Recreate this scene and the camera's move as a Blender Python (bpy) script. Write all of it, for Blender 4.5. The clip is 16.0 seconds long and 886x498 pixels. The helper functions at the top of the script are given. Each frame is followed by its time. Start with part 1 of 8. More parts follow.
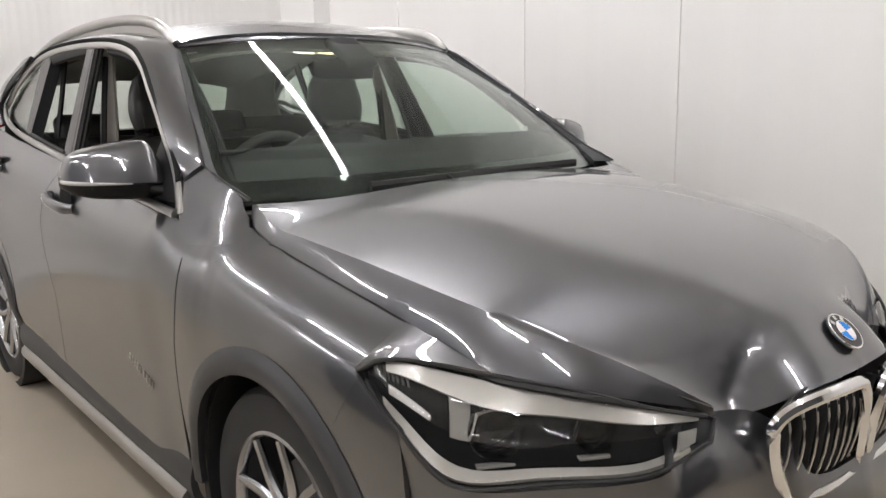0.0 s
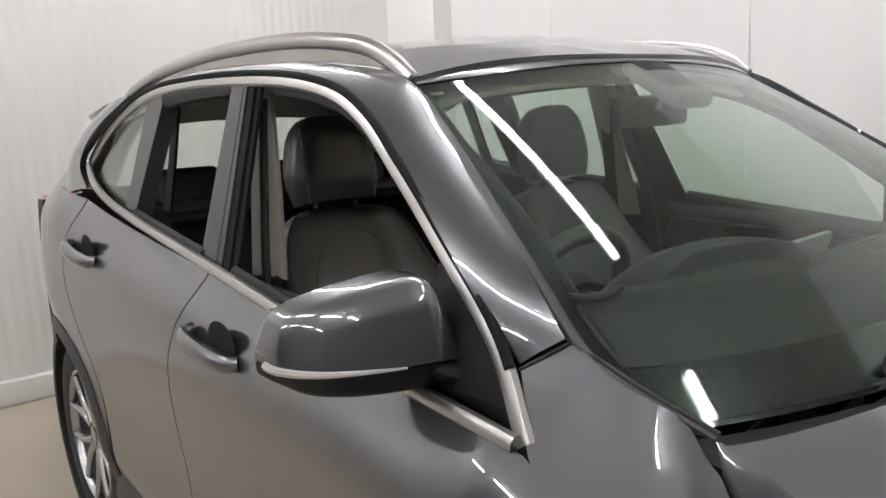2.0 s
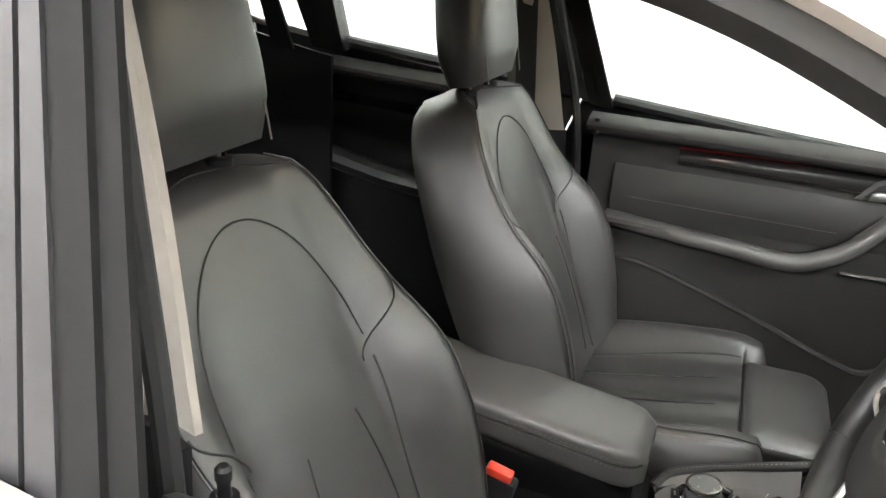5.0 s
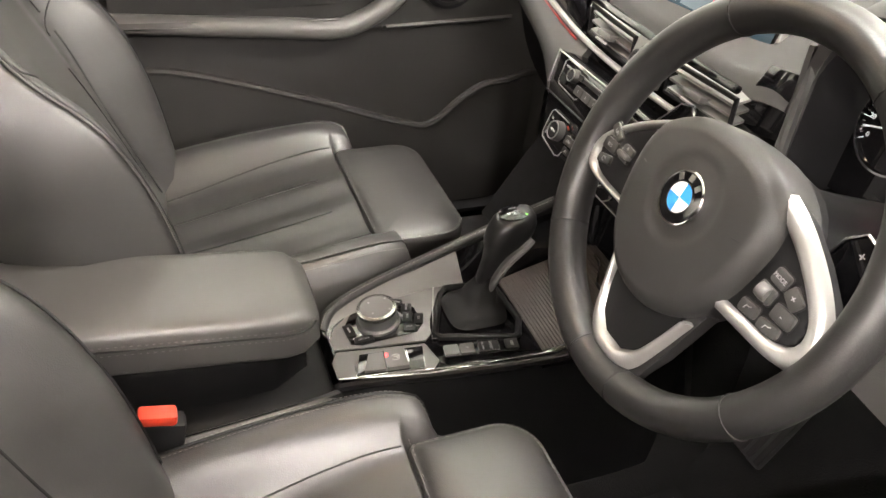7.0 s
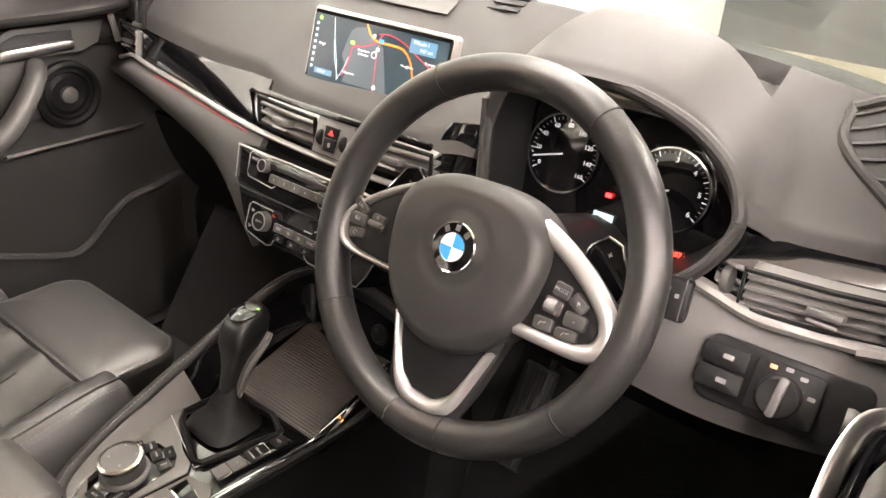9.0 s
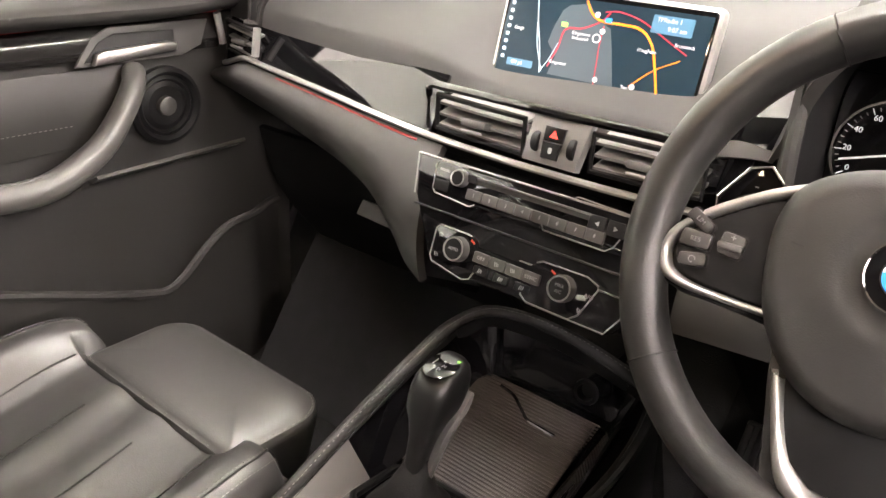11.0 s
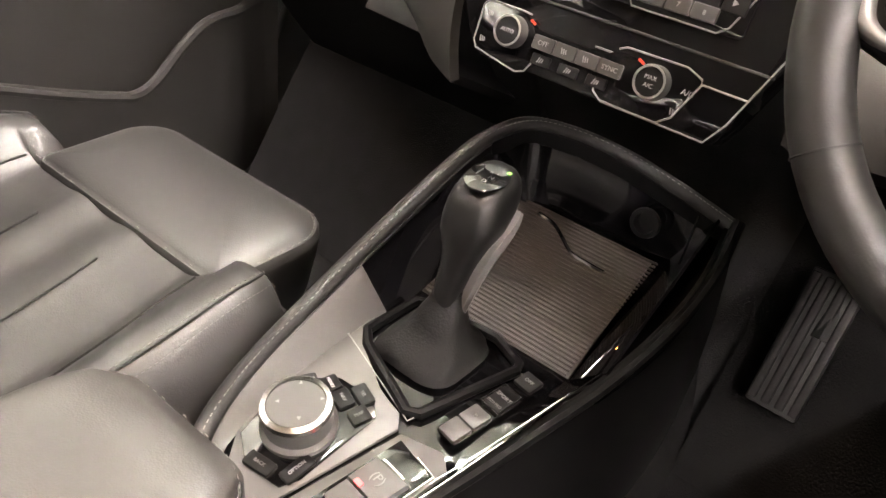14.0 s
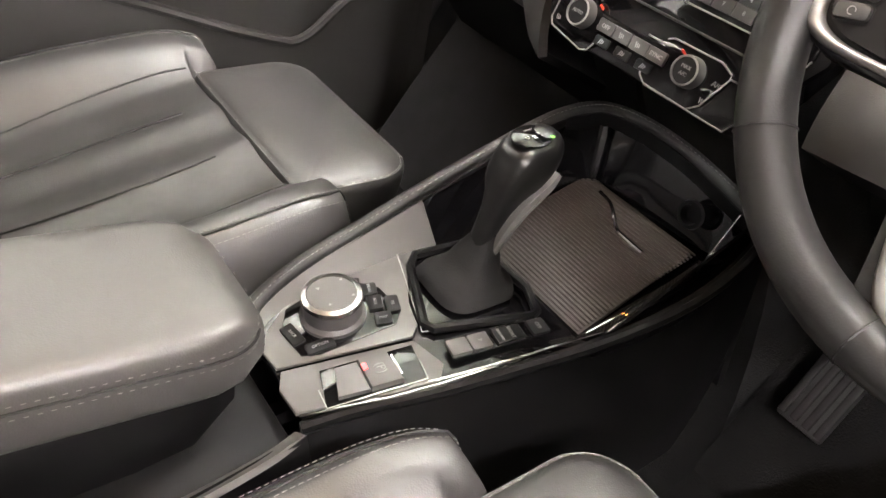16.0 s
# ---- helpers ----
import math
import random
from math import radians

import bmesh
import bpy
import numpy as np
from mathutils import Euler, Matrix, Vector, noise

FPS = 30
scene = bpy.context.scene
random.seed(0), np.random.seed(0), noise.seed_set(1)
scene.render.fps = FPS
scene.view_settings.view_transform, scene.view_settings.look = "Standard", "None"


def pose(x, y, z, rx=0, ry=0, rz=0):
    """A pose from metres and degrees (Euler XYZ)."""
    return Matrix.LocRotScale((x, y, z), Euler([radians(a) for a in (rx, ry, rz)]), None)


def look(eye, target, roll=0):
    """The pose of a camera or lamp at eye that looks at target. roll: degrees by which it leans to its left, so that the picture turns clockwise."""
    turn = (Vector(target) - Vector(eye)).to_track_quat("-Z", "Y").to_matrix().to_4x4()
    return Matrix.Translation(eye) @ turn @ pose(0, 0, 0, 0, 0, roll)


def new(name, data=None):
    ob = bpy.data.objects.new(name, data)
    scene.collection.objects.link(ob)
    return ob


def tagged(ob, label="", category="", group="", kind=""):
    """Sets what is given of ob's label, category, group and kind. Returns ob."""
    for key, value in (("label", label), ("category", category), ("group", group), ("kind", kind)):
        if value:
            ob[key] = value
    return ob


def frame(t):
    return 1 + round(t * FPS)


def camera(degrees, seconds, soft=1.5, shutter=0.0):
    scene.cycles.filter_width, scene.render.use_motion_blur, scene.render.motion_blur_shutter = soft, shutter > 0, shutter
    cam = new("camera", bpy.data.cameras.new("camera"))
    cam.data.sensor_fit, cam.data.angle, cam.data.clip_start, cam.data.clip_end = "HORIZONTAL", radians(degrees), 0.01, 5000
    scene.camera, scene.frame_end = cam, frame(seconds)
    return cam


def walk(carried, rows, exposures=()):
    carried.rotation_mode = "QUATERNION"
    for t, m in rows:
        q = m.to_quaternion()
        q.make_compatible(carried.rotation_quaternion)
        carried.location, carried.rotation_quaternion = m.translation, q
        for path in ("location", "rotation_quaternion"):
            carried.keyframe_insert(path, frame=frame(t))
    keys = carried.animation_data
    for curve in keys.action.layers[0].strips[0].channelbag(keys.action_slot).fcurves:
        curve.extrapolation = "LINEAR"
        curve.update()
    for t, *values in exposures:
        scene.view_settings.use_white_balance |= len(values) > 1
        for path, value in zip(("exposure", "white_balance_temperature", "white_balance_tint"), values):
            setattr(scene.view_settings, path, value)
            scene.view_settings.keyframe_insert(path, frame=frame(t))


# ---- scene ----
cam = camera(58.6, 16.0)
PATH = [
    (0, (1.466, -1.596, 1.309), (-0.029, -0.325, 0.92), -1.1),
    (0.5, (1.239, -1.547, 1.411), (-0.305, -0.337, 1.02), -1.0),
    (1, (0.904, -1.494, 1.42), (-0.677, -0.326, 1.052), -1.3),
    (1.5, (0.533, -1.493, 1.431), (-1.049, -0.322, 1.074), -1.8),
    (2, (0.159, -1.439, 1.428), (-1.39, -0.227, 1.068), -2.4),
    (2.5, (-0.181, -1.375, 1.414), (-1.622, -0.039, 1.04), -2.0),
    (3, (-0.477, -1.307, 1.429), (-1.743, 0.176, 0.982), -1.7),
    (3.2, (-0.548, -1.298, 1.389), (-1.746, 0.249, 0.976), -0.9),
    (5.3, (-1.131, -1.055, 1.447), (-1.657, 0.689, 0.622), 4.4),
    (5.5, (-1.146, -1.048, 1.449), (-1.594, 0.692, 0.57), 4.5),
    (6, (-1.185, -0.996, 1.417), (-1.383, 0.728, 0.423), 4.2),
    (6.5, (-1.238, -0.856, 1.361), (-1.091, 0.809, 0.262), 4.4),
    (7, (-1.268, -0.778, 1.357), (-0.655, 0.745, 0.215), 4.4),
    (7.5, (-1.306, -0.748, 1.372), (-0.248, 0.555, 0.283), 4.0),
    (8, (-1.368, -0.745, 1.379), (-0.031, 0.384, 0.41), 3.6),
    (8.2, (-1.386, -0.741, 1.378), (0.006, 0.36, 0.456), 3.5),
    (10.3, (-1.375, -0.534, 1.288), (0.042, 0.549, 0.383), 3.9),
    (10.5, (-1.374, -0.485, 1.275), (0.041, 0.614, 0.385), 3.6),
    (11, (-1.379, -0.395, 1.238), (0.045, 0.736, 0.406), 3.2),
    (11.5, (-1.369, -0.34, 1.208), (0.075, 0.807, 0.436), 3.2),
    (12, (-1.359, -0.317, 1.197), (0.102, 0.828, 0.452), 3.5),
    (12.5, (-1.356, -0.307, 1.191), (0.108, 0.813, 0.416), 4.2),
    (13, (-1.338, -0.288, 1.167), (0.111, 0.789, 0.307), 5.1),
    (13.5, (-1.328, -0.278, 1.136), (0.086, 0.721, 0.134), 6.6),
    (14, (-1.319, -0.277, 1.113), (0.023, 0.665, -0.031), 7.6),
    (14.5, (-1.314, -0.275, 1.097), (-0.018, 0.647, -0.115), 8.4),
    (15, (-1.314, -0.278, 1.092), (-0.066, 0.675, -0.147), 9.6),
    (15.5, (-1.31, -0.311, 1.088), (-0.13, 0.722, -0.154), 11.0),
    (16, (-1.318, -0.426, 1.133), (-0.26, 0.786, -0.055), 10.9),
]
# stops, kelvin, tint as the clip's camera sets them on the way
EXPOSURES = [
    (0.0, -0.36, 6600, 13), (1.0, -0.46, 6550, 13), (2.0, -0.42, 6500, 13), (3.2, -0.15, 6350, 12), (5.3, 2.3, 6700, 11), (6.5, 2.55, 7250, 14), (7.3, 2.65, 7400, 19),
    (8.0, 2.62, 7600, 23), (11.0, 2.84, 7450, 21), (12.5, 3.0, 7450, 21), (13.5, 3.26, 7550, 22), (14.5, 3.15, 7600, 22), (16.0, 3.05, 7100, 19),
]
walk(cam, [(t, look(eye, target, roll)) for t, eye, target, roll in PATH], EXPOSURES)

# ---- world, lamps ----
world = bpy.data.worlds.new("world")
scene.world = world
world.use_nodes = True
world.node_tree.nodes["Background"].inputs[0].default_value = (0.9, 0.92, 1.0, 1)
world.node_tree.nodes["Background"].inputs[1].default_value = 0.05


# ---- materials ----
def mat(name, color, rough=0.5, metal=0.0, coat=0.0, spec=0.5, grain=0.0, scale=60.0, stretch=(1, 1, 1), vary=0.0,
        vscale=3.0, voro=False, emit=0.0, coat_rough=0.03, sheen=0.0):
    m = bpy.data.materials.new(name)
    m.use_nodes = True
    nt = m.node_tree
    b = nt.nodes["Principled BSDF"]
    b.inputs["Base Color"].default_value = (*color, 1)
    b.inputs["Roughness"].default_value = rough
    b.inputs["Metallic"].default_value = metal
    b.inputs["Coat Weight"].default_value = coat
    b.inputs["Coat Roughness"].default_value = coat_rough
    b.inputs["Specular IOR Level"].default_value = spec
    b.inputs["Sheen Weight"].default_value = sheen
    if emit:
        b.inputs["Emission Color"].default_value = (*color, 1)
        b.inputs["Emission Strength"].default_value = emit
    if grain or vary:
        co = nt.nodes.new("ShaderNodeTexCoord")
        mp = nt.nodes.new("ShaderNodeMapping")
        mp.inputs["Scale"].default_value = stretch
        nt.links.new(co.outputs["Object"], mp.inputs["Vector"])
    if grain:
        if voro:
            tx = nt.nodes.new("ShaderNodeTexVoronoi")
            tx.inputs["Scale"].default_value = scale
            out = tx.outputs["Distance"]
        else:
            tx = nt.nodes.new("ShaderNodeTexNoise")
            tx.inputs["Scale"].default_value = scale
            tx.inputs["Detail"].default_value = 4
            out = tx.outputs["Fac"]
        nt.links.new(mp.outputs["Vector"], tx.inputs["Vector"])
        bp = nt.nodes.new("ShaderNodeBump")
        bp.inputs["Strength"].default_value = grain
        bp.inputs["Distance"].default_value = 0.001
        nt.links.new(out, bp.inputs["Height"])
        nt.links.new(bp.outputs["Normal"], b.inputs["Normal"])
    if vary:
        n2 = nt.nodes.new("ShaderNodeTexNoise")
        n2.inputs["Scale"].default_value = vscale
        n2.inputs["Detail"].default_value = 6
        nt.links.new(mp.outputs["Vector"], n2.inputs["Vector"])
        rp = nt.nodes.new("ShaderNodeMapRange")
        rp.inputs["To Min"].default_value = 1 - vary
        rp.inputs["To Max"].default_value = 1 + vary
        nt.links.new(n2.outputs["Fac"], rp.inputs["Value"])
        mx = nt.nodes.new("ShaderNodeMix")
        mx.data_type, mx.blend_type = "RGBA", "MULTIPLY"
        mx.inputs[0].default_value = 1
        mx.inputs[6].default_value = (*color, 1)
        nt.links.new(rp.outputs["Result"], mx.inputs[7])
        nt.links.new(mx.outputs[2], b.inputs["Base Color"])
        r2 = nt.nodes.new("ShaderNodeMapRange")
        r2.inputs["To Min"].default_value = rough * (1 - vary * 0.8)
        r2.inputs["To Max"].default_value = min(1, rough * (1 + vary * 0.8))
        nt.links.new(n2.outputs["Fac"], r2.inputs["Value"])
        nt.links.new(r2.outputs["Result"], b.inputs["Roughness"])
    return m


def pane_mat(name, tint, gloss=1.0):
    m = bpy.data.materials.new(name)
    m.use_nodes = True
    nt = m.node_tree
    nt.nodes.remove(nt.nodes["Principled BSDF"])
    tr = nt.nodes.new("ShaderNodeBsdfTransparent")
    tr.inputs[0].default_value = (*tint, 1)
    gl = nt.nodes.new("ShaderNodeBsdfGlossy")
    gl.inputs["Roughness"].default_value = 0.01
    gl.inputs["Color"].default_value = (gloss, gloss, gloss, 1)
    lw = nt.nodes.new("ShaderNodeLayerWeight")
    lw.inputs["Blend"].default_value = 0.5
    pw = nt.nodes.new("ShaderNodeMath")
    pw.operation = "POWER"
    pw.inputs[1].default_value = 5.0
    ma = nt.nodes.new("ShaderNodeMath")
    ma.operation = "MULTIPLY_ADD"
    ma.inputs[1].default_value = 0.85
    ma.inputs[2].default_value = 0.022
    mx = nt.nodes.new("ShaderNodeMixShader")
    nt.links.new(lw.outputs["Facing"], pw.inputs[0])
    nt.links.new(pw.outputs[0], ma.inputs[0])
    nt.links.new(ma.outputs[0], mx.inputs[0])
    nt.links.new(tr.outputs[0], mx.inputs[1])
    nt.links.new(gl.outputs[0], mx.inputs[2])
    nt.links.new(mx.outputs[0], nt.nodes["Material Output"].inputs["Surface"])
    return m


PAINT = mat("grey metallic paint", (0.078, 0.080, 0.088), 0.34, 0.9, 1.0, grain=0.03, scale=1400, vary=0.04, vscale=2, coat_rough=0.01)
PAINT.node_tree.nodes["Principled BSDF"].inputs["Coat IOR"].default_value = 2.05
CLAD = mat("dark cladding plastic", (0.036, 0.036, 0.038), 0.5, grain=0.15, scale=300, vary=0.1)
SATIN = mat("satin aluminium trim", (0.50, 0.49, 0.475), 0.30, 1.0, vary=0.05, vscale=8)
CHROME = mat("polished chrome", (0.85, 0.85, 0.85), 0.08, 1.0)
BLACK = mat("black plastic", (0.009, 0.009, 0.0095), 0.5, spec=0.2, grain=0.1, scale=400, vary=0.15)
SEAL = mat("black rubber seal", (0.012, 0.012, 0.012), 0.6, vary=0.2, grain=0.1, scale=80)
PIANO = mat("piano black gloss", (0.004, 0.004, 0.0045), 0.05, 0, 0.2)
SLAT = mat("grey vent slat plastic", (0.1440, 0.1418, 0.1368), 0.36, vary=0.05)
LEATHER = mat("black grained leather", (0.0370, 0.0362, 0.0351), 0.42, spec=0.85, grain=0.10, scale=620, voro=True, vary=0.12, vscale=6)
LEATHER2 = mat("smooth black wheel leather", (0.0165, 0.0161, 0.0157), 0.40, spec=0.5, grain=0.06, scale=700, voro=True, vary=0.08)
BUTTON = mat("soft dark grey button", (0.050, 0.0485, 0.0465), 0.45, spec=0.35, vary=0.06, vscale=60)
DASH = mat("soft grained dash plastic", (0.0331, 0.0320, 0.0310), 0.6, spec=0.32, grain=0.04, scale=800, voro=True, vary=0.06)
LOWPAD = mat("grey grained lower dash", (0.0562, 0.0547, 0.0526), 0.5, grain=0.10, scale=800, voro=True, vary=0.06)
DASHL = mat("lower dash plastic", (0.0360, 0.0353, 0.0338), 0.5, grain=0.08, scale=900, voro=True, vary=0.08)
DOORPL = mat("black door panel plastic", (0.0385, 0.0378, 0.0364), 0.5, spec=0.4, grain=0.08, scale=700, voro=True, vary=0.08)
ARMHIDE = mat("soft dark grey armrest leather", (0.0662, 0.0641, 0.0612), 0.42, spec=0.6, grain=0.10, scale=620, voro=True, vary=0.07, vscale=5)
WHEELPAD = mat("soft grained wheel cover", (0.0245, 0.0238, 0.0230), 0.5, spec=0.35, grain=0.08, scale=900, voro=True, vary=0.05)
PLATE = mat("satin grey coated plastic", (0.0900, 0.0870, 0.0830), 0.32, grain=0.08, scale=700, vary=0.05)
GREYPL = mat("satin grey plastic", (0.0814, 0.0799, 0.0770), 0.42, grain=0.1, scale=500, vary=0.06)
STITCH = mat("pale grey thread", (0.2304, 0.2232, 0.2124), 0.7)
SEAM = mat("dark seam", (0.008, 0.008, 0.008), 0.6)
CLOTH = mat("beige pillar cloth", (0.2940, 0.2695, 0.2345), 0.9, grain=0.3, scale=700, vary=0.05, sheen=0.3)
# black pile with the shade of the driver's footwell in its colour
SHADEPILE = mat("black pile darkened for shade", (0.010, 0.010, 0.010), 0.95, spec=0.05, grain=1.0, scale=400, vary=0.3, vscale=30)
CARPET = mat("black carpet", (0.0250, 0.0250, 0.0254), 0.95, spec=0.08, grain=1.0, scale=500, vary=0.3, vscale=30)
TYRE = mat("tyre rubber", (0.02, 0.02, 0.02), 0.75, grain=0.2, scale=120, vary=0.2)
ALLOY = mat("silver alloy", (0.45, 0.45, 0.46), 0.25, 1.0, vary=0.08)
WALL = mat("white insulated wall panel", (0.78, 0.765, 0.745), 0.45, grain=1.0, scale=14, stretch=(6, 6, 0.05), vary=0.03, vscale=1.2)
# colour stands in for the unlit far sides, dims reflections and bounce
DIMWALL = mat("unseen wall darkened as if unlit", (0.085, 0.085, 0.088), 0.6, vary=0.08, vscale=1.5)
CEIL = mat("white ceiling panel", (0.8, 0.79, 0.77), 0.6, vary=0.03)
KERB = mat("white plastic kerb", (0.82, 0.81, 0.79), 0.35, vary=0.04)
FLOOR = mat("beige resin floor", (0.45, 0.395, 0.315), 0.42, grain=0.12, scale=25, vary=0.1, vscale=1.5)
TUBE = mat("lit led tube", (0.97, 0.98, 1.0), 0.4, emit=85)
GLOW = mat("red glowing line", (0.30, 0.012, 0.012), 0.4, emit=0.02)
RED = mat("red buckle plastic", (0.5625, 0.0375, 0.0150), 0.4, vary=0.1)
WHITE = mat("white print", (0.24, 0.24, 0.24), 0.5)
BLUE = mat("blue enamel", (0.02, 0.25, 0.75), 0.2)
GLASS = pane_mat("windscreen glass", (0.80, 0.86, 0.82))
SIDEGLASS = pane_mat("side window glass", (0.88, 0.92, 0.89))
LENS = pane_mat("clear lamp lens", (0.95, 0.95, 0.95))


# ---- mesh helpers ----
def link(name, bm, material, parent=None, label="", sharp=35):
    me = bpy.data.meshes.new(name)
    bmesh.ops.recalc_face_normals(bm, faces=bm.faces)
    bm.to_mesh(me)
    bm.free()
    me.polygons.foreach_set("use_smooth", [True] * len(me.polygons))
    me.set_sharp_from_angle(angle=radians(sharp))
    me.materials.append(material)
    ob = new(name, me)
    if parent:
        ob.parent = parent
    if label:
        ob["label"] = label
    return ob


part = link


def thing(name, label, category, kind="", group="", at=(0, 0, 0)):
    return tagged(new(name), label, category, group, kind)


def crv(pts, t):
    """Smooth curve through points, t from 0 to 1."""
    p = [Vector(q) for q in pts]
    n = len(p) - 1
    f = min(max(t, 0), 1) * n
    i = min(int(f), n - 1)
    f -= i
    a, b, c, d = p[i - 1] if i else 2 * p[0] - p[1], p[i], p[i + 1], p[i + 2] if i + 2 <= n else 2 * p[n] - p[n - 1]
    return 0.5 * (2 * b + (c - a) * f + (2 * a - 5 * b + 4 * c - d) * f * f + (3 * b - a - 3 * c + d) * f**3)


def ease(a, b, x):
    x = min(max((x - a) / (b - a), 0), 1)
    return x * x * (3 - 2 * x)


def spl(pairs, x):
    """Smooth value table: pairs of (x, value) in rising x."""
    xs = [q[0] for q in pairs]
    vs = [q[1] for q in pairs]
    n = len(xs)
    if x <= xs[0]:
        return vs[0] + (vs[1] - vs[0]) / (xs[1] - xs[0]) * (x - xs[0])
    if x >= xs[-1]:
        return vs[-1] + (vs[-1] - vs[-2]) / (xs[-1] - xs[-2]) * (x - xs[-1])
    i = max(k for k in range(n - 1) if xs[k] <= x)
    h = xs[i + 1] - xs[i]
    t = (x - xs[i]) / h
    sl = lambda k: (vs[min(k + 1, n - 1)] - vs[max(k - 1, 0)]) / (xs[min(k + 1, n - 1)] - xs[max(k - 1, 0)])
    a, b = sl(i) * h, sl(i + 1) * h
    return (2 * t**3 - 3 * t * t + 1) * vs[i] + (t**3 - 2 * t * t + t) * a + (3 * t * t - 2 * t**3) * vs[i + 1] + (t**3 - t * t) * b


def grid_bm(P, nu, nv, thick=0.0, bm=None):
    """A sheet P(u, v), given a thickness away from its normal side."""
    bm = bm or bmesh.new()
    pts = [[Vector(P(i / nu, j / nv)) for j in range(nv + 1)] for i in range(nu + 1)]
    top = [[bm.verts.new(q) for q in row] for row in pts]
    for i in range(nu):
        for j in range(nv):
            bm.faces.new((top[i][j], top[i + 1][j], top[i + 1][j + 1], top[i][j + 1]))
    if thick:
        low = []
        for i in range(nu + 1):
            row = []
            for j in range(nv + 1):
                du = pts[min(i + 1, nu)][j] - pts[max(i - 1, 0)][j]
                dv = pts[i][min(j + 1, nv)] - pts[i][max(j - 1, 0)]
                n = du.cross(dv)
                n = n.normalized() if n.length > 1e-12 else Vector((0, 0, 1))
                row.append(bm.verts.new(pts[i][j] - n * thick))
            low.append(row)
        for i in range(nu):
            for j in range(nv):
                bm.faces.new((low[i][j], low[i][j + 1], low[i + 1][j + 1], low[i + 1][j]))
        rim = [(i, 0) for i in range(nu)] + [(nu, j) for j in range(nv)] + [(i, nv) for i in range(nu, 0, -1)] + [(0, j) for j in range(nv, 0, -1)]
        for (a, b), (c, d) in zip(rim, rim[1:] + rim[:1]):
            bm.faces.new((top[a][b], low[a][b], low[c][d], top[c][d]))
    return bm


def tube_bm(pts, r, n=8, closed=False, flat=1.0, up=(0, 0, 1), bm=None, taper=None):
    """A bar of round or flattened section along points. flat: the section's size along `up` against its width."""
    bm = bm or bmesh.new()
    p = [Vector(q) for q in pts]
    m = len(p)
    rings = []
    for i in range(m):
        t = (p[(i + 1) % m] - p[i - 1]) if closed else p[min(i + 1, m - 1)] - p[max(i - 1, 0)]
        t.normalize()
        s = t.cross(Vector(up))
        s = s.normalized() if s.length > 1e-6 else Vector((1, 0, 0))
        w = s.cross(t).normalized()
        rr = r * (taper(i / (m - 1)) if taper else 1)
        rings.append([bm.verts.new(p[i] + rr * (math.cos(2 * math.pi * k / n) * s + flat * math.sin(2 * math.pi * k / n) * w)) for k in range(n)])
    for i in range(m if closed else m - 1):
        a, b = rings[i], rings[(i + 1) % m]
        for k in range(n):
            bm.faces.new((a[k], a[(k + 1) % n], b[(k + 1) % n], b[k]))
    if not closed:
        bm.faces.new(rings[0][::-1])
        bm.faces.new(rings[-1])
    return bm


def along(pts, n, closed=False):
    if closed:
        m = len(pts)
        q = [pts[-1]] + list(pts) + [pts[0], pts[1]]
        return [crv(q, (1 + i / n * m) / (m + 2)) for i in range(n)]
    return [crv(pts, i / n) for i in range(n + 1)]


def box_bm(size, m=Matrix(), bevel=0.004, seg=2, bm=None, taper=1.0):
    b2 = bmesh.new()
    bmesh.ops.create_cube(b2, size=1, matrix=Matrix.Diagonal((*size, 1)))
    if taper != 1:
        for v in b2.verts:
            if v.co.z > 0:
                v.co.x *= taper
                v.co.y *= taper
    if bevel:
        bmesh.ops.bevel(b2, geom=list(b2.edges), offset=min(bevel, min(size) * 0.45), segments=seg, profile=0.5, affect="EDGES")
    b2.transform(m)
    return join(bm, b2)


def join(bm, b2):
    if bm is None:
        return b2
    me = bpy.data.meshes.new("t")
    b2.to_mesh(me)
    b2.free()
    bm.from_mesh(me)
    bpy.data.meshes.remove(me)
    return bm


def prism_bm(outline, depth, m=Matrix(), bevel=0.0015, seg=2, bm=None):
    """A slab with the outline in its own x, y and the depth in z, upper edge rounded."""
    b2 = bmesh.new()
    lo = [b2.verts.new((x, y, 0)) for x, y in outline]
    hi = [b2.verts.new((x, y, depth)) for x, y in outline]
    n = len(outline)
    b2.faces.new(lo[::-1])
    top = b2.faces.new(hi)
    for i in range(n):
        b2.faces.new((lo[i], lo[(i + 1) % n], hi[(i + 1) % n], hi[i]))
    if bevel:
        bmesh.ops.bevel(b2, geom=list(top.edges), offset=bevel, segments=seg, profile=0.5, affect="EDGES")
    b2.transform(m)
    return join(bm, b2)


def lathe_bm(profile, n=32, m=Matrix(), bm=None):
    """Profile of (radius, height), turned round z."""
    b2 = bmesh.new()
    rings = []
    for r, z in profile:
        if r < 1e-6:
            rings.append([b2.verts.new((0, 0, z))])
        else:
            rings.append([b2.verts.new((r * math.cos(2 * math.pi * k / n), r * math.sin(2 * math.pi * k / n), z)) for k in range(n)])
    for a, b in zip(rings, rings[1:]):
        for k in range(n):
            q = [a[k % len(a)], a[(k + 1) % len(a)], b[(k + 1) % len(b)], b[k % len(b)]]
            q = list(dict.fromkeys(q))
            if len(q) > 2:
                b2.faces.new(q)
    b2.transform(m)
    return join(bm, b2)


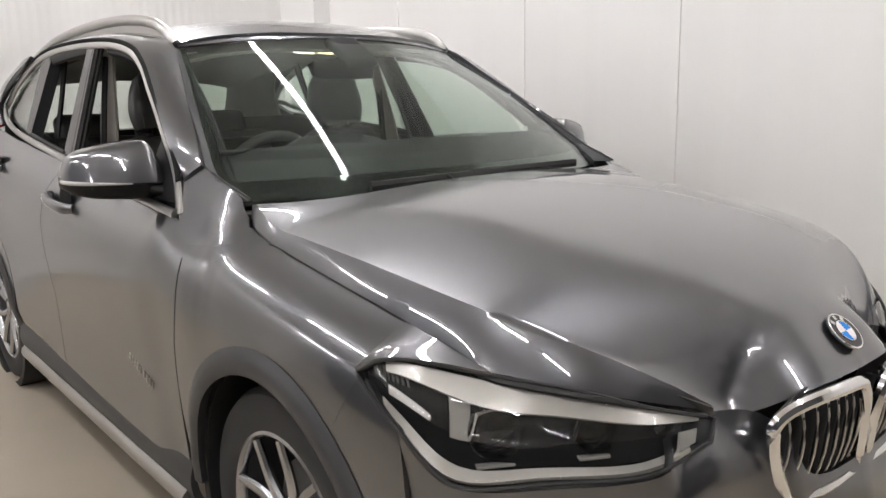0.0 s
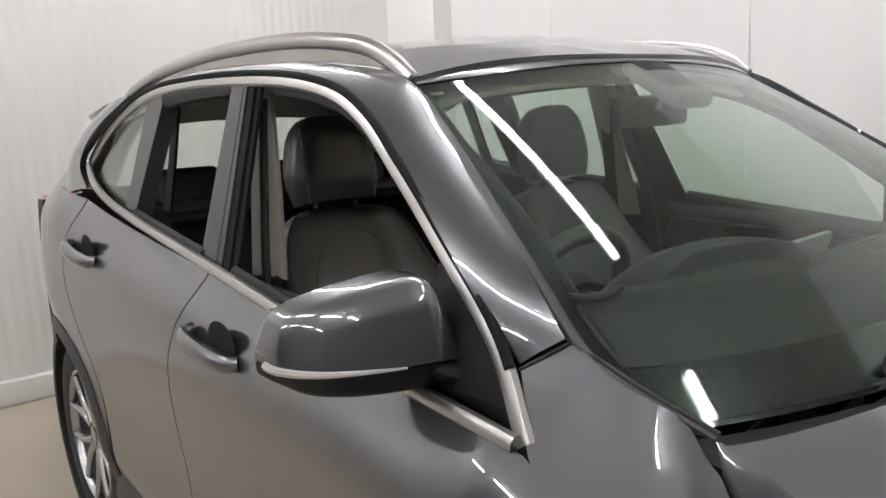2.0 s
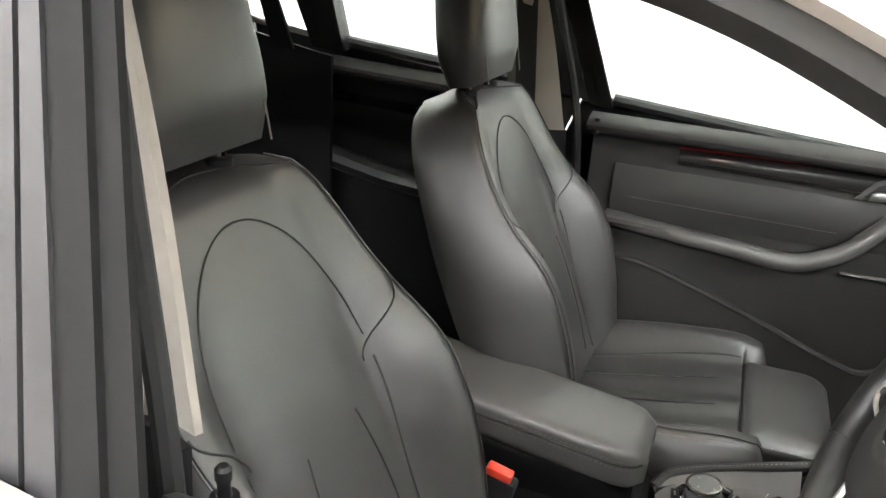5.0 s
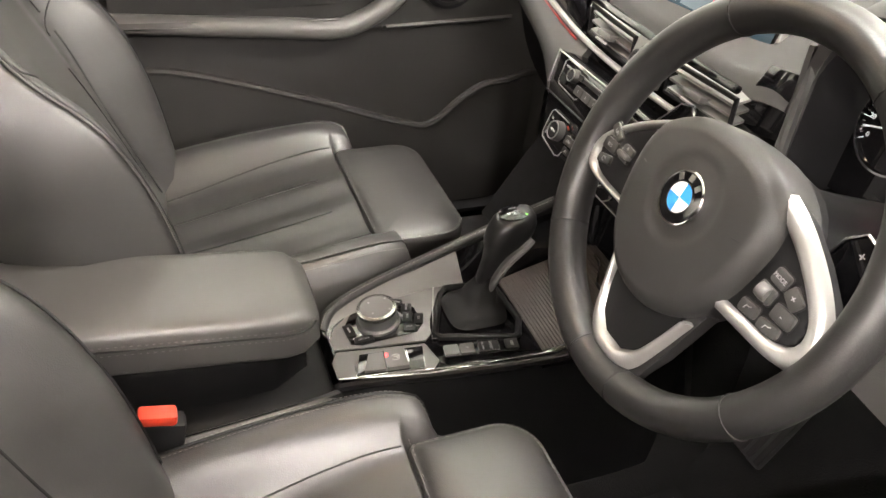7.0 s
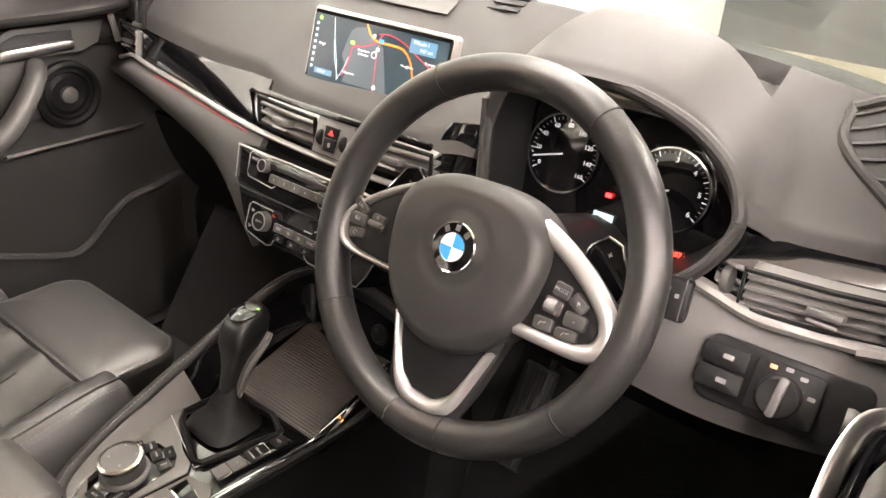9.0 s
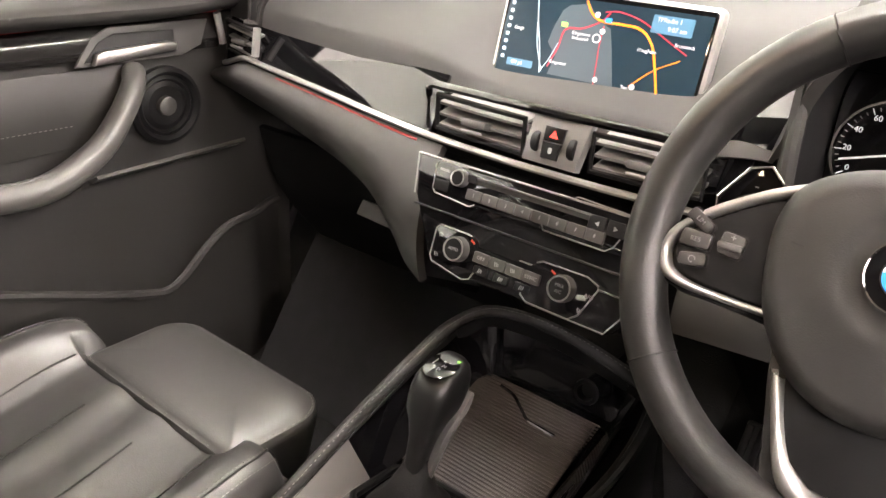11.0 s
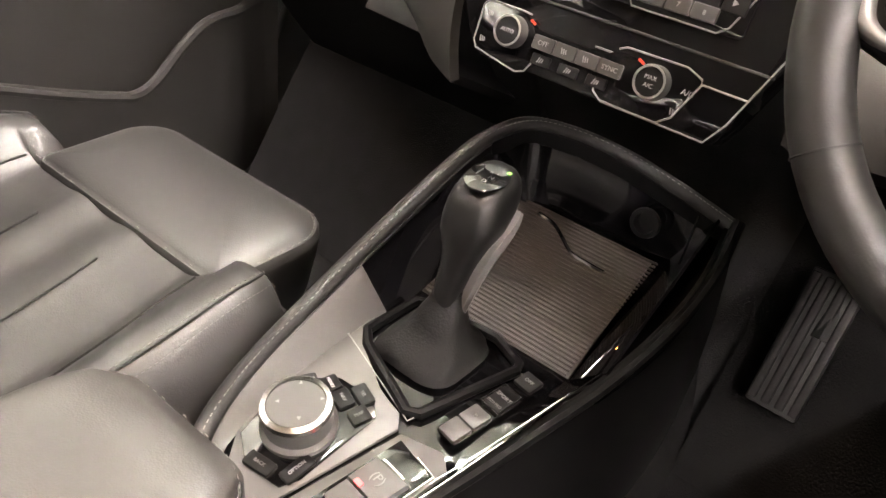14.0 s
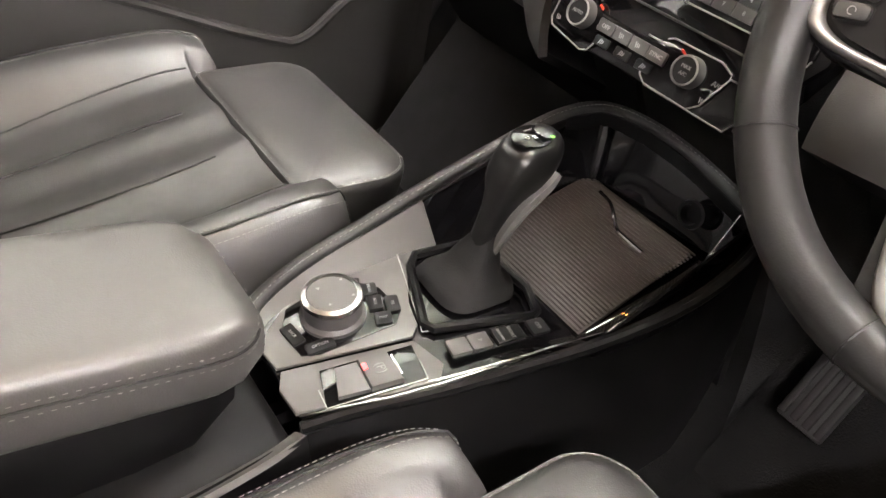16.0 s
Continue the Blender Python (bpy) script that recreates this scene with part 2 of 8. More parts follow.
def loft_bm(rings, closed_ends=True, bm=None):
    bm = bm or bmesh.new()
    vs = [[bm.verts.new(q) for q in ring] for ring in rings]
    n = len(vs[0])
    for a, b in zip(vs, vs[1:]):
        for k in range(n):
            bm.faces.new((a[k], a[(k + 1) % n], b[(k + 1) % n], b[k]))
    if closed_ends:
        bm.faces.new(vs[0][::-1])
        bm.faces.new(vs[-1])
    return bm


def rounded(w, h, r, n=4):
    """Outline of a rectangle with round corners, about the origin."""
    out = []
    for cx, cy, a0 in ((w / 2 - r, h / 2 - r, 0), (-w / 2 + r, h / 2 - r, 90), (-w / 2 + r, -h / 2 + r, 180), (w / 2 - r, -h / 2 + r, 270)):
        for k in range(n + 1):
            a = radians(a0 + 90 * k / n)
            out.append((cx + r * math.cos(a), cy + r * math.sin(a)))
    return out


def frame_m(o, x, y):
    """A pose with its origin at o, local x along x, local y near y."""
    x = Vector(x).normalized()
    z = x.cross(Vector(y)).normalized()
    y = z.cross(x)
    return Matrix(((x[0], y[0], z[0], o[0]), (x[1], y[1], z[1], o[1]), (x[2], y[2], z[2], o[2]), (0, 0, 0, 1)))


def lettering(body, size, material, m, parent, name="lettering", depth=0.0003, label=""):
    cu = bpy.data.curves.new(name, "FONT")
    cu.body, cu.size, cu.extrude, cu.align_x, cu.align_y = body, size, depth, "CENTER", "CENTER"
    cu.resolution_u = 2
    tmp = new("tmp", cu)
    bpy.context.view_layer.update()
    me = bpy.data.meshes.new_from_object(tmp.evaluated_get(bpy.context.evaluated_depsgraph_get()))
    bpy.data.objects.remove(tmp)
    bpy.data.curves.remove(cu)
    me.transform(m)
    me.materials.clear()
    me.materials.append(material)
    me.name = name
    ob = new(name, me)
    ob.parent = parent
    if label:
        ob["label"] = label
    return ob


# ---- room ----
def panel(name, size, at, material, label, cat="wall"):
    ob = link(name, box_bm(size, Matrix.Translation(at), 0), material)
    return tagged(ob, label, cat, kind="structure")


panel("floor", (10.6, 8.1, 0.1), (0.4, -2.2, -0.05), FLOOR, "smooth beige resin garage floor", "floor")
panel("ceiling", (10.6, 8.1, 0.1), (0.4, -2.2, 3.05), CEIL, "plain white panelled ceiling", "ceiling")
panel("wall_back", (0.1, 8.0, 3.0), (-4.35, -2.2, 1.5), WALL, "white ribbed insulated wall panel")
tagged(link("wall_ribbing", grid_bm(lambda u, v: (-4.297 + 0.0022 * math.sin(2 * math.pi * 130 * u) * (0.6 + 0.4 * math.sin(37 * u)), -6.15 + 7.85 * u, 0.135 + 2.86 * v), 1040, 1, 0.002), WALL), "shallow upright ribs of the white wall sheet", "wall", kind="structure")
# front and right walls are unseen, dark to shape the light on the car
panel("wall_front", (0.1, 8.0, 3.0), (5.65, -2.2, 1.5), DIMWALL, "unseen closing wall, coloured dark in place of an unlit side")
panel("wall_left", (10.0, 0.1, 3.0), (0.65, 1.85, 1.5), WALL, "white insulated wall panel with upright joints")
panel("wall_right", (10.0, 0.1, 3.0), (0.65, -6.25, 1.5), DIMWALL, "unseen closing wall, coloured dark in place of an unlit side")
panel("column", (0.5, 0.14, 3.0), (-4.05, 1.73, 1.5), CEIL, "white boxed-in corner column", "column")
tagged(link("skirting", box_bm((0.05, 7.8, 0.13), Matrix.Translation((-4.275, -2.2, 0.065)), 0.012), KERB), "white plastic hygiene kerb along the wall", "skirting", kind="structure")
for k, x in enumerate((-2.95, -1.77, -0.75, 0.42, 1.6, 2.8)):
    b = box_bm((0.001 if k == 2 else 0.006, 0.012, 3.0), Matrix.Translation((x, 1.797, 1.5)), 0.001)
    tagged(link("wall_joint", b, KERB), "upright joint between wall panels", "wall joint", kind="structure", group="wall joints")


def tube_lamp(x, y, length):
    lamp = thing("ceiling_light", "lit white strip light under the ceiling", "ceiling light", group="ceiling lights")
    lamp.location = (x, y, 2.93)
    part("housing", box_bm((length, 0.07, 0.05), Matrix.Translation((0, 0, 0.045)), 0.006), KERB, lamp)
    part("diffuser", tube_bm([(-length / 2 + 0.02, 0, 0), (length / 2 - 0.02, 0, 0)], 0.022, 12), TUBE, lamp, "glowing white diffuser")
    return lamp


for x in (-3.4, -1.22, 0.95, 3.1):
    for y in (0.28, -2.1, -4.5):
        tube_lamp(x, y, 1.55)

# ---- the car's outside ----
POST = mat("dark grey post lacquer", (0.030, 0.030, 0.032), 0.25, 0.0, 0.2, spec=0.35, vary=0.05)
LAMPTRIM = mat("bright lamp trim", (0.50, 0.48, 0.45), 0.25, 0.35, vary=0.06, vscale=20)
FLOCK = mat("matt black window channel", (0.010, 0.010, 0.010), 0.85, spec=0.2, vary=0.2)
ENAMEL = mat("white enamel", (0.8, 0.8, 0.8), 0.25)
LENSW = mat("pale indicator lens", (0.42, 0.41, 0.40), 0.12, coat=0.5)
car = thing("car", "dark grey metallic compact off-road car with open front window", "car")


def belt(x):
    return spl([(-2.7, 1.29), (-2.54, 1.228), (-2.3, 1.185), (-1.98, 1.147), (-1.46, 1.10), (-1.04, 1.06), (-0.67, 1.032), (-0.42, 1.03)], x)


def hood_top(x):
    """Height of the shut line between bonnet and fender."""
    return 0.9407 - 0.155 * x + 0.0022 * x * x - 0.2602 * x**3


def fend_top(x):
    """Height of the fender's upper edge, rising beside the windscreen."""
    if x > -0.20:
        return hood_top(x)
    return spl([(-0.545, 1.165), (-0.487, 1.131), (-0.45, 1.112), (-0.40, 1.093), (-0.345, 1.075), (-0.312, 1.055), (-0.285, 1.018), (-0.25, 0.993), (-0.20, hood_top(-0.20))], x)


TIPP = [(-0.78, 0.85), (-0.63, 0.862), (-0.48, 0.876), (-0.30, 0.885), (-0.22, 0.874), (-0.16, 0.846), (-0.12, 0.813), (-0.08, 0.784), (-0.04, 0.760), (0, 0.738)]
DOORP = [(-0.85, 0.83), (-0.75, 0.858), (-0.65, 0.862), (-0.5, 0.868), (-0.4, 0.88), (-0.25, 0.892), (-0.14, 0.888), (-0.09, 0.872), (-0.04, 0.838), (0, 0.812), (0.05, 0.795)]
FENDP = [(-0.725, 0.85), (-0.575, 0.862), (-0.425, 0.874), (-0.275, 0.874), (-0.175, 0.868), (-0.075, 0.845), (-0.03, 0.803), (-0.01, 0.765), (0, 0.735)]


def side_raw(x, z):
    """Half width of the body below the windows."""
    k = ease(-0.66, -0.50, x)
    d = z - fend_top(max(x, -0.545))
    m = ease(-0.20, -0.40, x)
    fen = spl(FENDP, d) * (1 - m) + spl(TIPP, d) * m if x > -0.7 else 0
    w = (1 - k) * spl(DOORP, z - belt(max(x, -2.54))) + k * fen
    w -= 0.22 * max(0, x - 0.1) ** 2 + 1.5 * max(0, x - 0.5) ** 2
    w -= 0.27 * max(0, -2.5 - x) ** 2
    w += 0.018 * math.exp(-((x + 2.66) / 0.5) ** 2) * ease(1.1, 0.85, z)
    return w


def side(x, z):
    """The body's half width, evened out."""
    return sum(side_raw(x + a, z + b) * k * m for a, k in ((-0.045, 0.25), (0, 0.5), (0.045, 0.25)) for b, m in ((-0.018, 0.25), (0, 0.5), (0.018, 0.25)))


def pane_y(x, z):
    """Half width at the side windows."""
    return 0.80 - (z - 1.1) * 0.38 - max(0, x + 0.9) * 0.06 - 0.12 * max(0, -2.2 - x) ** 2


def coons(b, t, l, r):
    """Plane patch (x, z) between four edge curves."""
    c00, c10, c01, c11 = Vector(b[0]), Vector(b[-1]), Vector(t[0]), Vector(t[-1])

    def P(u, v):
        B, T, L, R = crv2(b, u), crv2(t, u), crv2(l, v), crv2(r, v)
        return (1 - v) * B + v * T + (1 - u) * L + u * R - ((1 - u) * (1 - v) * c00 + u * (1 - v) * c10 + (1 - u) * v * c01 + u * v * c11)
    return P


def crv2(p, t):
    return crv([(a, b, 0) for a, b in p], t).to_2d()


def body_panel(name, b, t, l, r, nu=24, nv=24, s=-1, material=None, label="", parent=None, thick=0.012):
    Q = coons(b, t, l, r)

    def P(u, v):
        x, z = Q(u, v)
        return (x, s * side(x, z), z)
    bm = grid_bm(P, nu, nv, thick * -s)
    return part(name, bm, material or PAINT, parent or car, label)


def arch(cx, a0, a1, r, n=9, cz=0.345):
    return [(cx + r * math.cos(radians(a0 + (a1 - a0) * k / n)), cz + r * math.sin(radians(a0 + (a1 - a0) * k / n))) for k in range(n + 1)]


G = 0.0025
RA = 0.43
# edges: u runs forwards, v upwards
FD_FRONT = [(-0.465, 0.33), (-0.458, 0.50), (-0.43, 0.68), (-0.394, 0.80), (-0.395, 0.90), (-0.42, 0.965), (-0.490, 1.006)]
FD_REAR = [(-1.555, 0.33), (-1.56, 0.60), (-1.555, 0.85), (-1.50, 0.98), (-1.45, belt(-1.45) - 0.003)]
RD_REAR = [(-2.20, 0.36), (-2.22, 0.60), (-2.33, 0.82), (-2.40, 1.0), (-2.36, belt(-2.36) - 0.003)]
bl = lambda a, b, n=5: [(a + (b - a) * k / n, belt(a + (b - a) * k / n) - 0.003) for k in range(n + 1)]
sh = lambda pts, d: [(x + d, z) for x, z in pts]
for s in (-1, 1):
    door = part("front_door", grid_bm(lambda u, v: (lambda q: (q.x, s * side(q.x, q.y), q.y))(coons([(-1.553, 0.33), (-1.0, 0.325), (-0.468, 0.33)], bl(-1.447, -0.70, 4) + [(-0.60, belt(-0.6) - 0.010), (-0.493, 1.006)], sh(FD_REAR, G), sh(FD_FRONT, -G))(u, v)), 40, 30, 0.012 * -s), PAINT, car, "grey front door with open window" if s < 0 else "grey front door")
    rdoor = body_panel("rear_door", [(-2.197, 0.36), (-1.9, 0.33), (-1.558, 0.33)], bl(-2.357, -1.453), sh(RD_REAR, G), sh(FD_REAR, -G), 30, 30, s)
    body_panel("front_fender", arch(0, 178, 52, RA), [(-0.416, 0.952), (-0.34, 0.957), (-0.26, 0.965)] + [(-0.17 + 0.10 * k, hood_top(-0.17 + 0.10 * k)) for k in range(6)], sh([(-0.43, 0.36), (-0.456, 0.50), (-0.43, 0.68), (-0.394, 0.80), (-0.395, 0.90), (-0.4185, 0.952)], G),
               [(0.265, 0.684), (0.30, 0.75), (0.325, 0.805), (0.332, 0.84), (0.33, hood_top(0.33))], 64, 40, s)
    body_panel("fender_tip", [(-0.416, 0.9525), (-0.34, 0.9575), (-0.26, 0.9655), (-0.17, hood_top(-0.17))], [(-0.538, 1.092), (-0.487, 1.129), (-0.42, fend_top(-0.42)), (-0.345, fend_top(-0.345)), (-0.29, fend_top(-0.29)), (-0.25, fend_top(-0.25)), (-0.17, hood_top(-0.17) + 0.0005)],
               [(-0.416, 0.9525), (-0.484, 1.004), (-0.538, 1.092)], [(-0.17, hood_top(-0.17)), (-0.17, hood_top(-0.17) + 0.0005)], 40, 20, s, None, "grey fender corner beside the windscreen")
    # rear quarter in two sheets: ahead of and over the wheel, then the tail
    body_panel("rear_quarter", arch(-2.66, 180, 8, RA)[::1], [(-3.25, 1.13), (-3.0, 1.18), (-2.75, 1.215), (-2.55, 1.205), (-2.365, belt(-2.365) - 0.003)],
               [(-3.09, 0.345), (-3.3, 0.6), (-3.32, 0.9), (-3.25, 1.13)], [(-2.234, 0.405), (-2.227, 0.60), (-2.335, 0.82), (-2.405, 1.0), (-2.365, belt(-2.365) - 0.003)], 40, 30, s)
    body_panel("tail_side", [(-3.52, 0.35), (-3.3, 0.30), (-3.092, 0.345)], [(-3.45, 1.06), (-3.35, 1.10), (-3.253, 1.13)], [(-3.52, 0.35), (-3.56, 0.7), (-3.45, 1.06)], [(-3.092, 0.345), (-3.302, 0.6), (-3.322, 0.9), (-3.253, 1.13)], 12, 16, s)
    # dark arch claddings
    for cx in (0.0, -2.66):
        def lip(u, v, cx=cx):
            a = radians(-2 + 184 * u)
            r = 0.375 + 0.062 * v
            x, z = cx + r * math.cos(a), 0.345 + r * math.sin(a)
            return (x, s * (side(x, max(z, 0.3)) + 0.012 * math.sin(math.pi * (0.15 + 0.85 * v)) + 0.002), z)
        part("wheel_arch_trim", grid_bm(lip, 48, 5, 0.03 * s), CLAD, car, "matt dark wheel arch moulding")
        part("wheel_housing", lathe_bm([(0.40, -0.30), (0.40, 0.0), (0.37, 0.0), (0.37, -0.28), (0.0, -0.28), (0.0, -0.30)], 32, Matrix.Translation((cx, s * 0.845, 0.36)) @ pose(0, 0, 0, 90 if s < 0 else -90)), SEAL, car)
    # sill with a silver strip
    part("sill", grid_bm(lambda u, v: (-2.24 + 1.80 * u, s * (0.80 + 0.065 * math.sin(math.pi * (0.1 + 0.75 * v))), 0.20 + 0.20 * v), 12, 8, 0.02 * -s), CLAD, car, "dark plastic sill")
    part("sill_strip", tube_bm([(-2.2 + 1.72 * k / 14, s * 0.855, 0.245) for k in range(15)], 0.022, 10, flat=1.3), SATIN, car, "silver sill strip")


# bonnet
def hood_mid(x):
    return 1.0541 - 0.1346 * x - 0.1153 * x**2 + 0.3376 * x**3 - 0.4707 * x**4 + 0.024 * ease(-0.30, 0.25, x) * ease(1.0, 0.15, x)


def crease_y(x):
    x = min(max(x, -0.25), 0.75)
    return sum(c * x**k for k, c in enumerate((0.7051, -0.0584, -0.1028, 0.1097, 0.0348, -0.7952, -0.6333)))


def crease_z(x):
    x = min(x, 0.75)
    return sum(c * x**k for k, c in enumerate((0.9895, -0.0966, -0.0745, -0.0196, -0.6913, 2.4392, -2.7066))) + 0.056 * ease(-0.14, -0.33, x)


HOOD_BACK = [(0, -0.184), (0.2, -0.191), (0.4, -0.215), (0.5, -0.241), (0.6, -0.272), (0.66, -0.297), (0.70, -0.306), (0.74, -0.288)]
HOOD_NOSE = [(0, 0.871, 0.762), (0.12, 0.864, 0.760), (0.20, 0.837, 0.746), (0.26, 0.800, 0.725), (0.32, 0.765, 0.718), (0.40, 0.735, 0.746), (0.50, 0.70, 0.776), (0.62, 0.605, 0.808), (0.69, 0.505, 0.826)]
HOOD_LOW = [(0.45, 0.702, 0.846), (0.505, 0.690, 0.826), (0.605, 0.620, 0.808), (0.70, 0.50, 0.776), (0.735, 0.40, 0.746), (0.75, 0.36, 0.735)]


def hood_z(x, w):
    """Height of the bonnet between its two creases; w runs from the middle (0) to the crease (0.86)."""
    m = w / 0.86
    z = crease_z(x) + (hood_mid(x) - crease_z(x)) * (1 - m**2.1)
    return z + 0.004 * ease(0.88, 0.55, m) * ease(-0.30, 0.15, x) * ease(0.8, 0.5, x)


def hood_low(x):
    """Lower edge of the bonnet's flank: beside the fender, then over the headlight."""
    k = ease(0.44, 0.54, x)
    q = min(max(x, 0.45), 0.75)
    top = fend_top(x) - 0.003 if x < -0.17 else hood_top(x) - 0.001
    a = (side(min(x, 0.52), fend_top(min(x, 0.52))) - 0.008, top)
    b = (spl([(c[0], c[1]) for c in HOOD_LOW], q), spl([(c[0], c[2]) for c in HOOD_LOW], q))
    return a[0] + (b[0] - a[0]) * k, a[1] + (b[1] - a[1]) * k


def bonnet(u, v):
    s = 1 if v > 0.5 else -1
    w = abs(2 * v - 1)
    w = w / 0.80 * 0.86 if w < 0.80 else 0.86 + (w - 0.80) / 0.20 * 0.14
    xb = spl(HOOD_BACK, 0.74 * w)
    if w >= 0.86:
        k = (w - 0.86) / 0.14
        x = xb + (0.75 - xb) * u
        yc, zc = crease_y(x) - 0.012 * ease(-0.22, -0.30, x), crease_z(x)
        ye, ze = hood_low(x)
        return (x, s * (yc + (ye - yc) * (1.15 * k - 0.15 * k * k)), zc + (ze - zc) * (0.85 * k + 0.15 * k * k))
    ref = 0.36 * w / 0.86
    xf = spl([(q[0], q[1]) for q in HOOD_NOSE], ref)
    x = xb + (xf - xb) * u
    y = (crease_y(x) - 0.012 * ease(-0.22, -0.30, x)) * w / 0.86
    zn = spl([(q[0], q[2]) for q in HOOD_NOSE], ref)
    return (x, s * y, hood_z(x, w) + (zn - hood_z(xf, w)) * u**12)


part("bonnet", grid_bm(bonnet, 70, 100, 0.012), PAINT, car, "smooth grey bonnet with raised creases")
for s in (-1, 1):
    part("shut_line", tube_bm([Vector(bonnet(0.02 + 0.93 * k / 40, 0.5 + 0.5 * s)) + Vector((0, s * 0.004, -0.007)) for k in range(41)], 0.0065, 6), SEAM, car, "dark gap beside the bonnet")
WS_TOP = [(-1.025, -0.560, 1.462), (-0.965, -0.30, 1.492), (-0.945, 0, 1.50), (-0.965, 0.30, 1.492), (-1.025, 0.560, 1.462)]


def glass_x(y, z):
    """Depth of the windscreen for a place across and a height."""
    u = (z - 1.045) / 0.455
    return -0.222 - 0.723 * u + 0.055 * 4 * u * (1 - u) * 0.8 - (0.33 + 0.27 * u) * abs(y) ** 2.3


def glass_z(x, y):
    """Height of the windscreen over a place of the plan."""
    k = abs(y) ** 2.3
    c, b, a = 0.222 + 0.33 * k + x, 0.547 + 0.27 * k, 0.176
    return 1.045 + 0.455 * (-b + math.sqrt(max(0.0, b * b - 4 * a * c))) / (2 * a)


def glass_half(z):
    return spl([(1.045, 0.702), (1.118, 0.712), (1.193, 0.686), (1.293, 0.643), (1.375, 0.603), (1.462, 0.562), (1.50, 0.545)], z)


def screen(u, v):
    w = 2 * v - 1
    z = 1.045 + (0.455 - 0.036 * w * w) * u
    y = w * glass_half(z)
    return Vector((glass_x(y, z), y, z))


ws = part("windscreen", grid_bm(screen, 28, 32, 0.004), GLASS, car, "clear windscreen reflecting a strip light")
ws.visible_shadow = False
part("windscreen_band", grid_bm(lambda u, v: Vector(screen(u * 0.13, v)) + Vector((-0.008, 0, -0.012)), 6, 32, 0.002), PIANO, car, "black screen border")
for v0, v1 in ((0.0, 0.022), (0.978, 1.0)):
    part("windscreen_band", grid_bm(lambda u, v: Vector(screen(u, v0 + (v1 - v0) * v)) + Vector((-0.008, 0, -0.012)), 20, 3, 0.002), PIANO, car)
part("scuttle", grid_bm(lambda u, v: Vector(screen(0.0, v)) + Vector((0.10 * (1 - u), 0, -0.03 - 0.01 * (1 - u))), 4, 20, 0.01), BLACK, car, "black scuttle panel")


# wipers
def wiper(a, b, c):
    arm = part("wiper_arm", tube_bm(along([a, ((a[0] + c[0]) / 2, (a[1] + c[1]) / 2, a[2] + 0.014), c], 10), 0.007, 6, flat=0.6), BLACK, car, "black wiper arm")
    part("wiper_blade", tube_bm([b[0], b[1]], 0.008, 6, flat=1.8), SEAL, arm)


wiper((-0.20, -0.10, 1.05), ((-0.264, -0.375, 1.066), (-0.238, 0.10, 1.071)), (-0.250, -0.12, 1.078))
wiper((-0.235, 0.42, 1.05), ((-0.244, -0.02, 1.074), (-0.270, 0.47, 1.070)), (-0.262, 0.20, 1.080))


# roof
def roof(u, v):
    y = 0.56 * (2 * v - 1)
    e = abs(y) / 0.56
    x0 = crv(WS_TOP, v).x - 0.006
    x = x0 + (-2.98 - x0) * u
    mid = spl([(-3.0, 1.455), (-2.6, 1.52), (-2.2, 1.570), (-1.8, 1.586), (-1.3, 1.576), (-1.1, 1.552), (-0.94, 1.505)], x)
    edge = spl([(-3.0, 1.41), (-2.6, 1.475), (-2.2, 1.518), (-1.8, 1.535), (-1.3, 1.515), (-1.02, 1.466)], x)
    return (x, y, edge + (mid - edge) * (1 - e**2.6))


part("roof", grid_bm(roof, 30, 24, 0.01), PAINT, car, "grey roof panel")
part("roof_header", grid_bm(lambda u, v: Vector(roof(0, v)) * (1 - u) + (Vector(screen(1, v)) + Vector((0.010, 0, 0.002))) * u + Vector((0.3, 0, 1)) * 0.003 * 4 * u * (1 - u), 4, 24, 0.006), PAINT, car, "grey edge of the roof over the windscreen")
INNER = [(-0.489, 0.738, 1.131), (-0.60, 0.704, 1.202), (-0.76, 0.659, 1.298), (-0.885, 0.618, 1.379), (-1.033, 0.576, 1.467), (-1.25, 0.568, 1.508), (-1.55, 0.568, 1.53), (-1.9, 0.568, 1.53), (-2.25, 0.575, 1.51), (-2.58, 0.60, 1.455), (-2.85, 0.63, 1.37)]
OUTER = [(-0.497, 0.775, 1.024), (-0.585, 0.772, 1.128), (-0.73, 0.742, 1.235), (-0.87, 0.707, 1.333), (-1.01, 0.674, 1.418), (-1.17, 0.652, 1.474), (-1.45, 0.642, 1.508), (-1.9, 0.640, 1.518), (-2.24, 0.650, 1.494), (-2.55, 0.683, 1.395), (-2.72, 0.72, 1.29)]
DLO_LOW = [(-2.65, 1.262), (-2.54, 1.228), (-2.3, 1.185), (-1.98, 1.147), (-1.46, 1.10), (-1.04, 1.06), (-0.67, 1.026), (-0.505, 1.010)]
PILLAR_FOOT = [(-0.545, 0.762, 1.096), (-0.620, 0.762, 1.155)] + OUTER[2:]
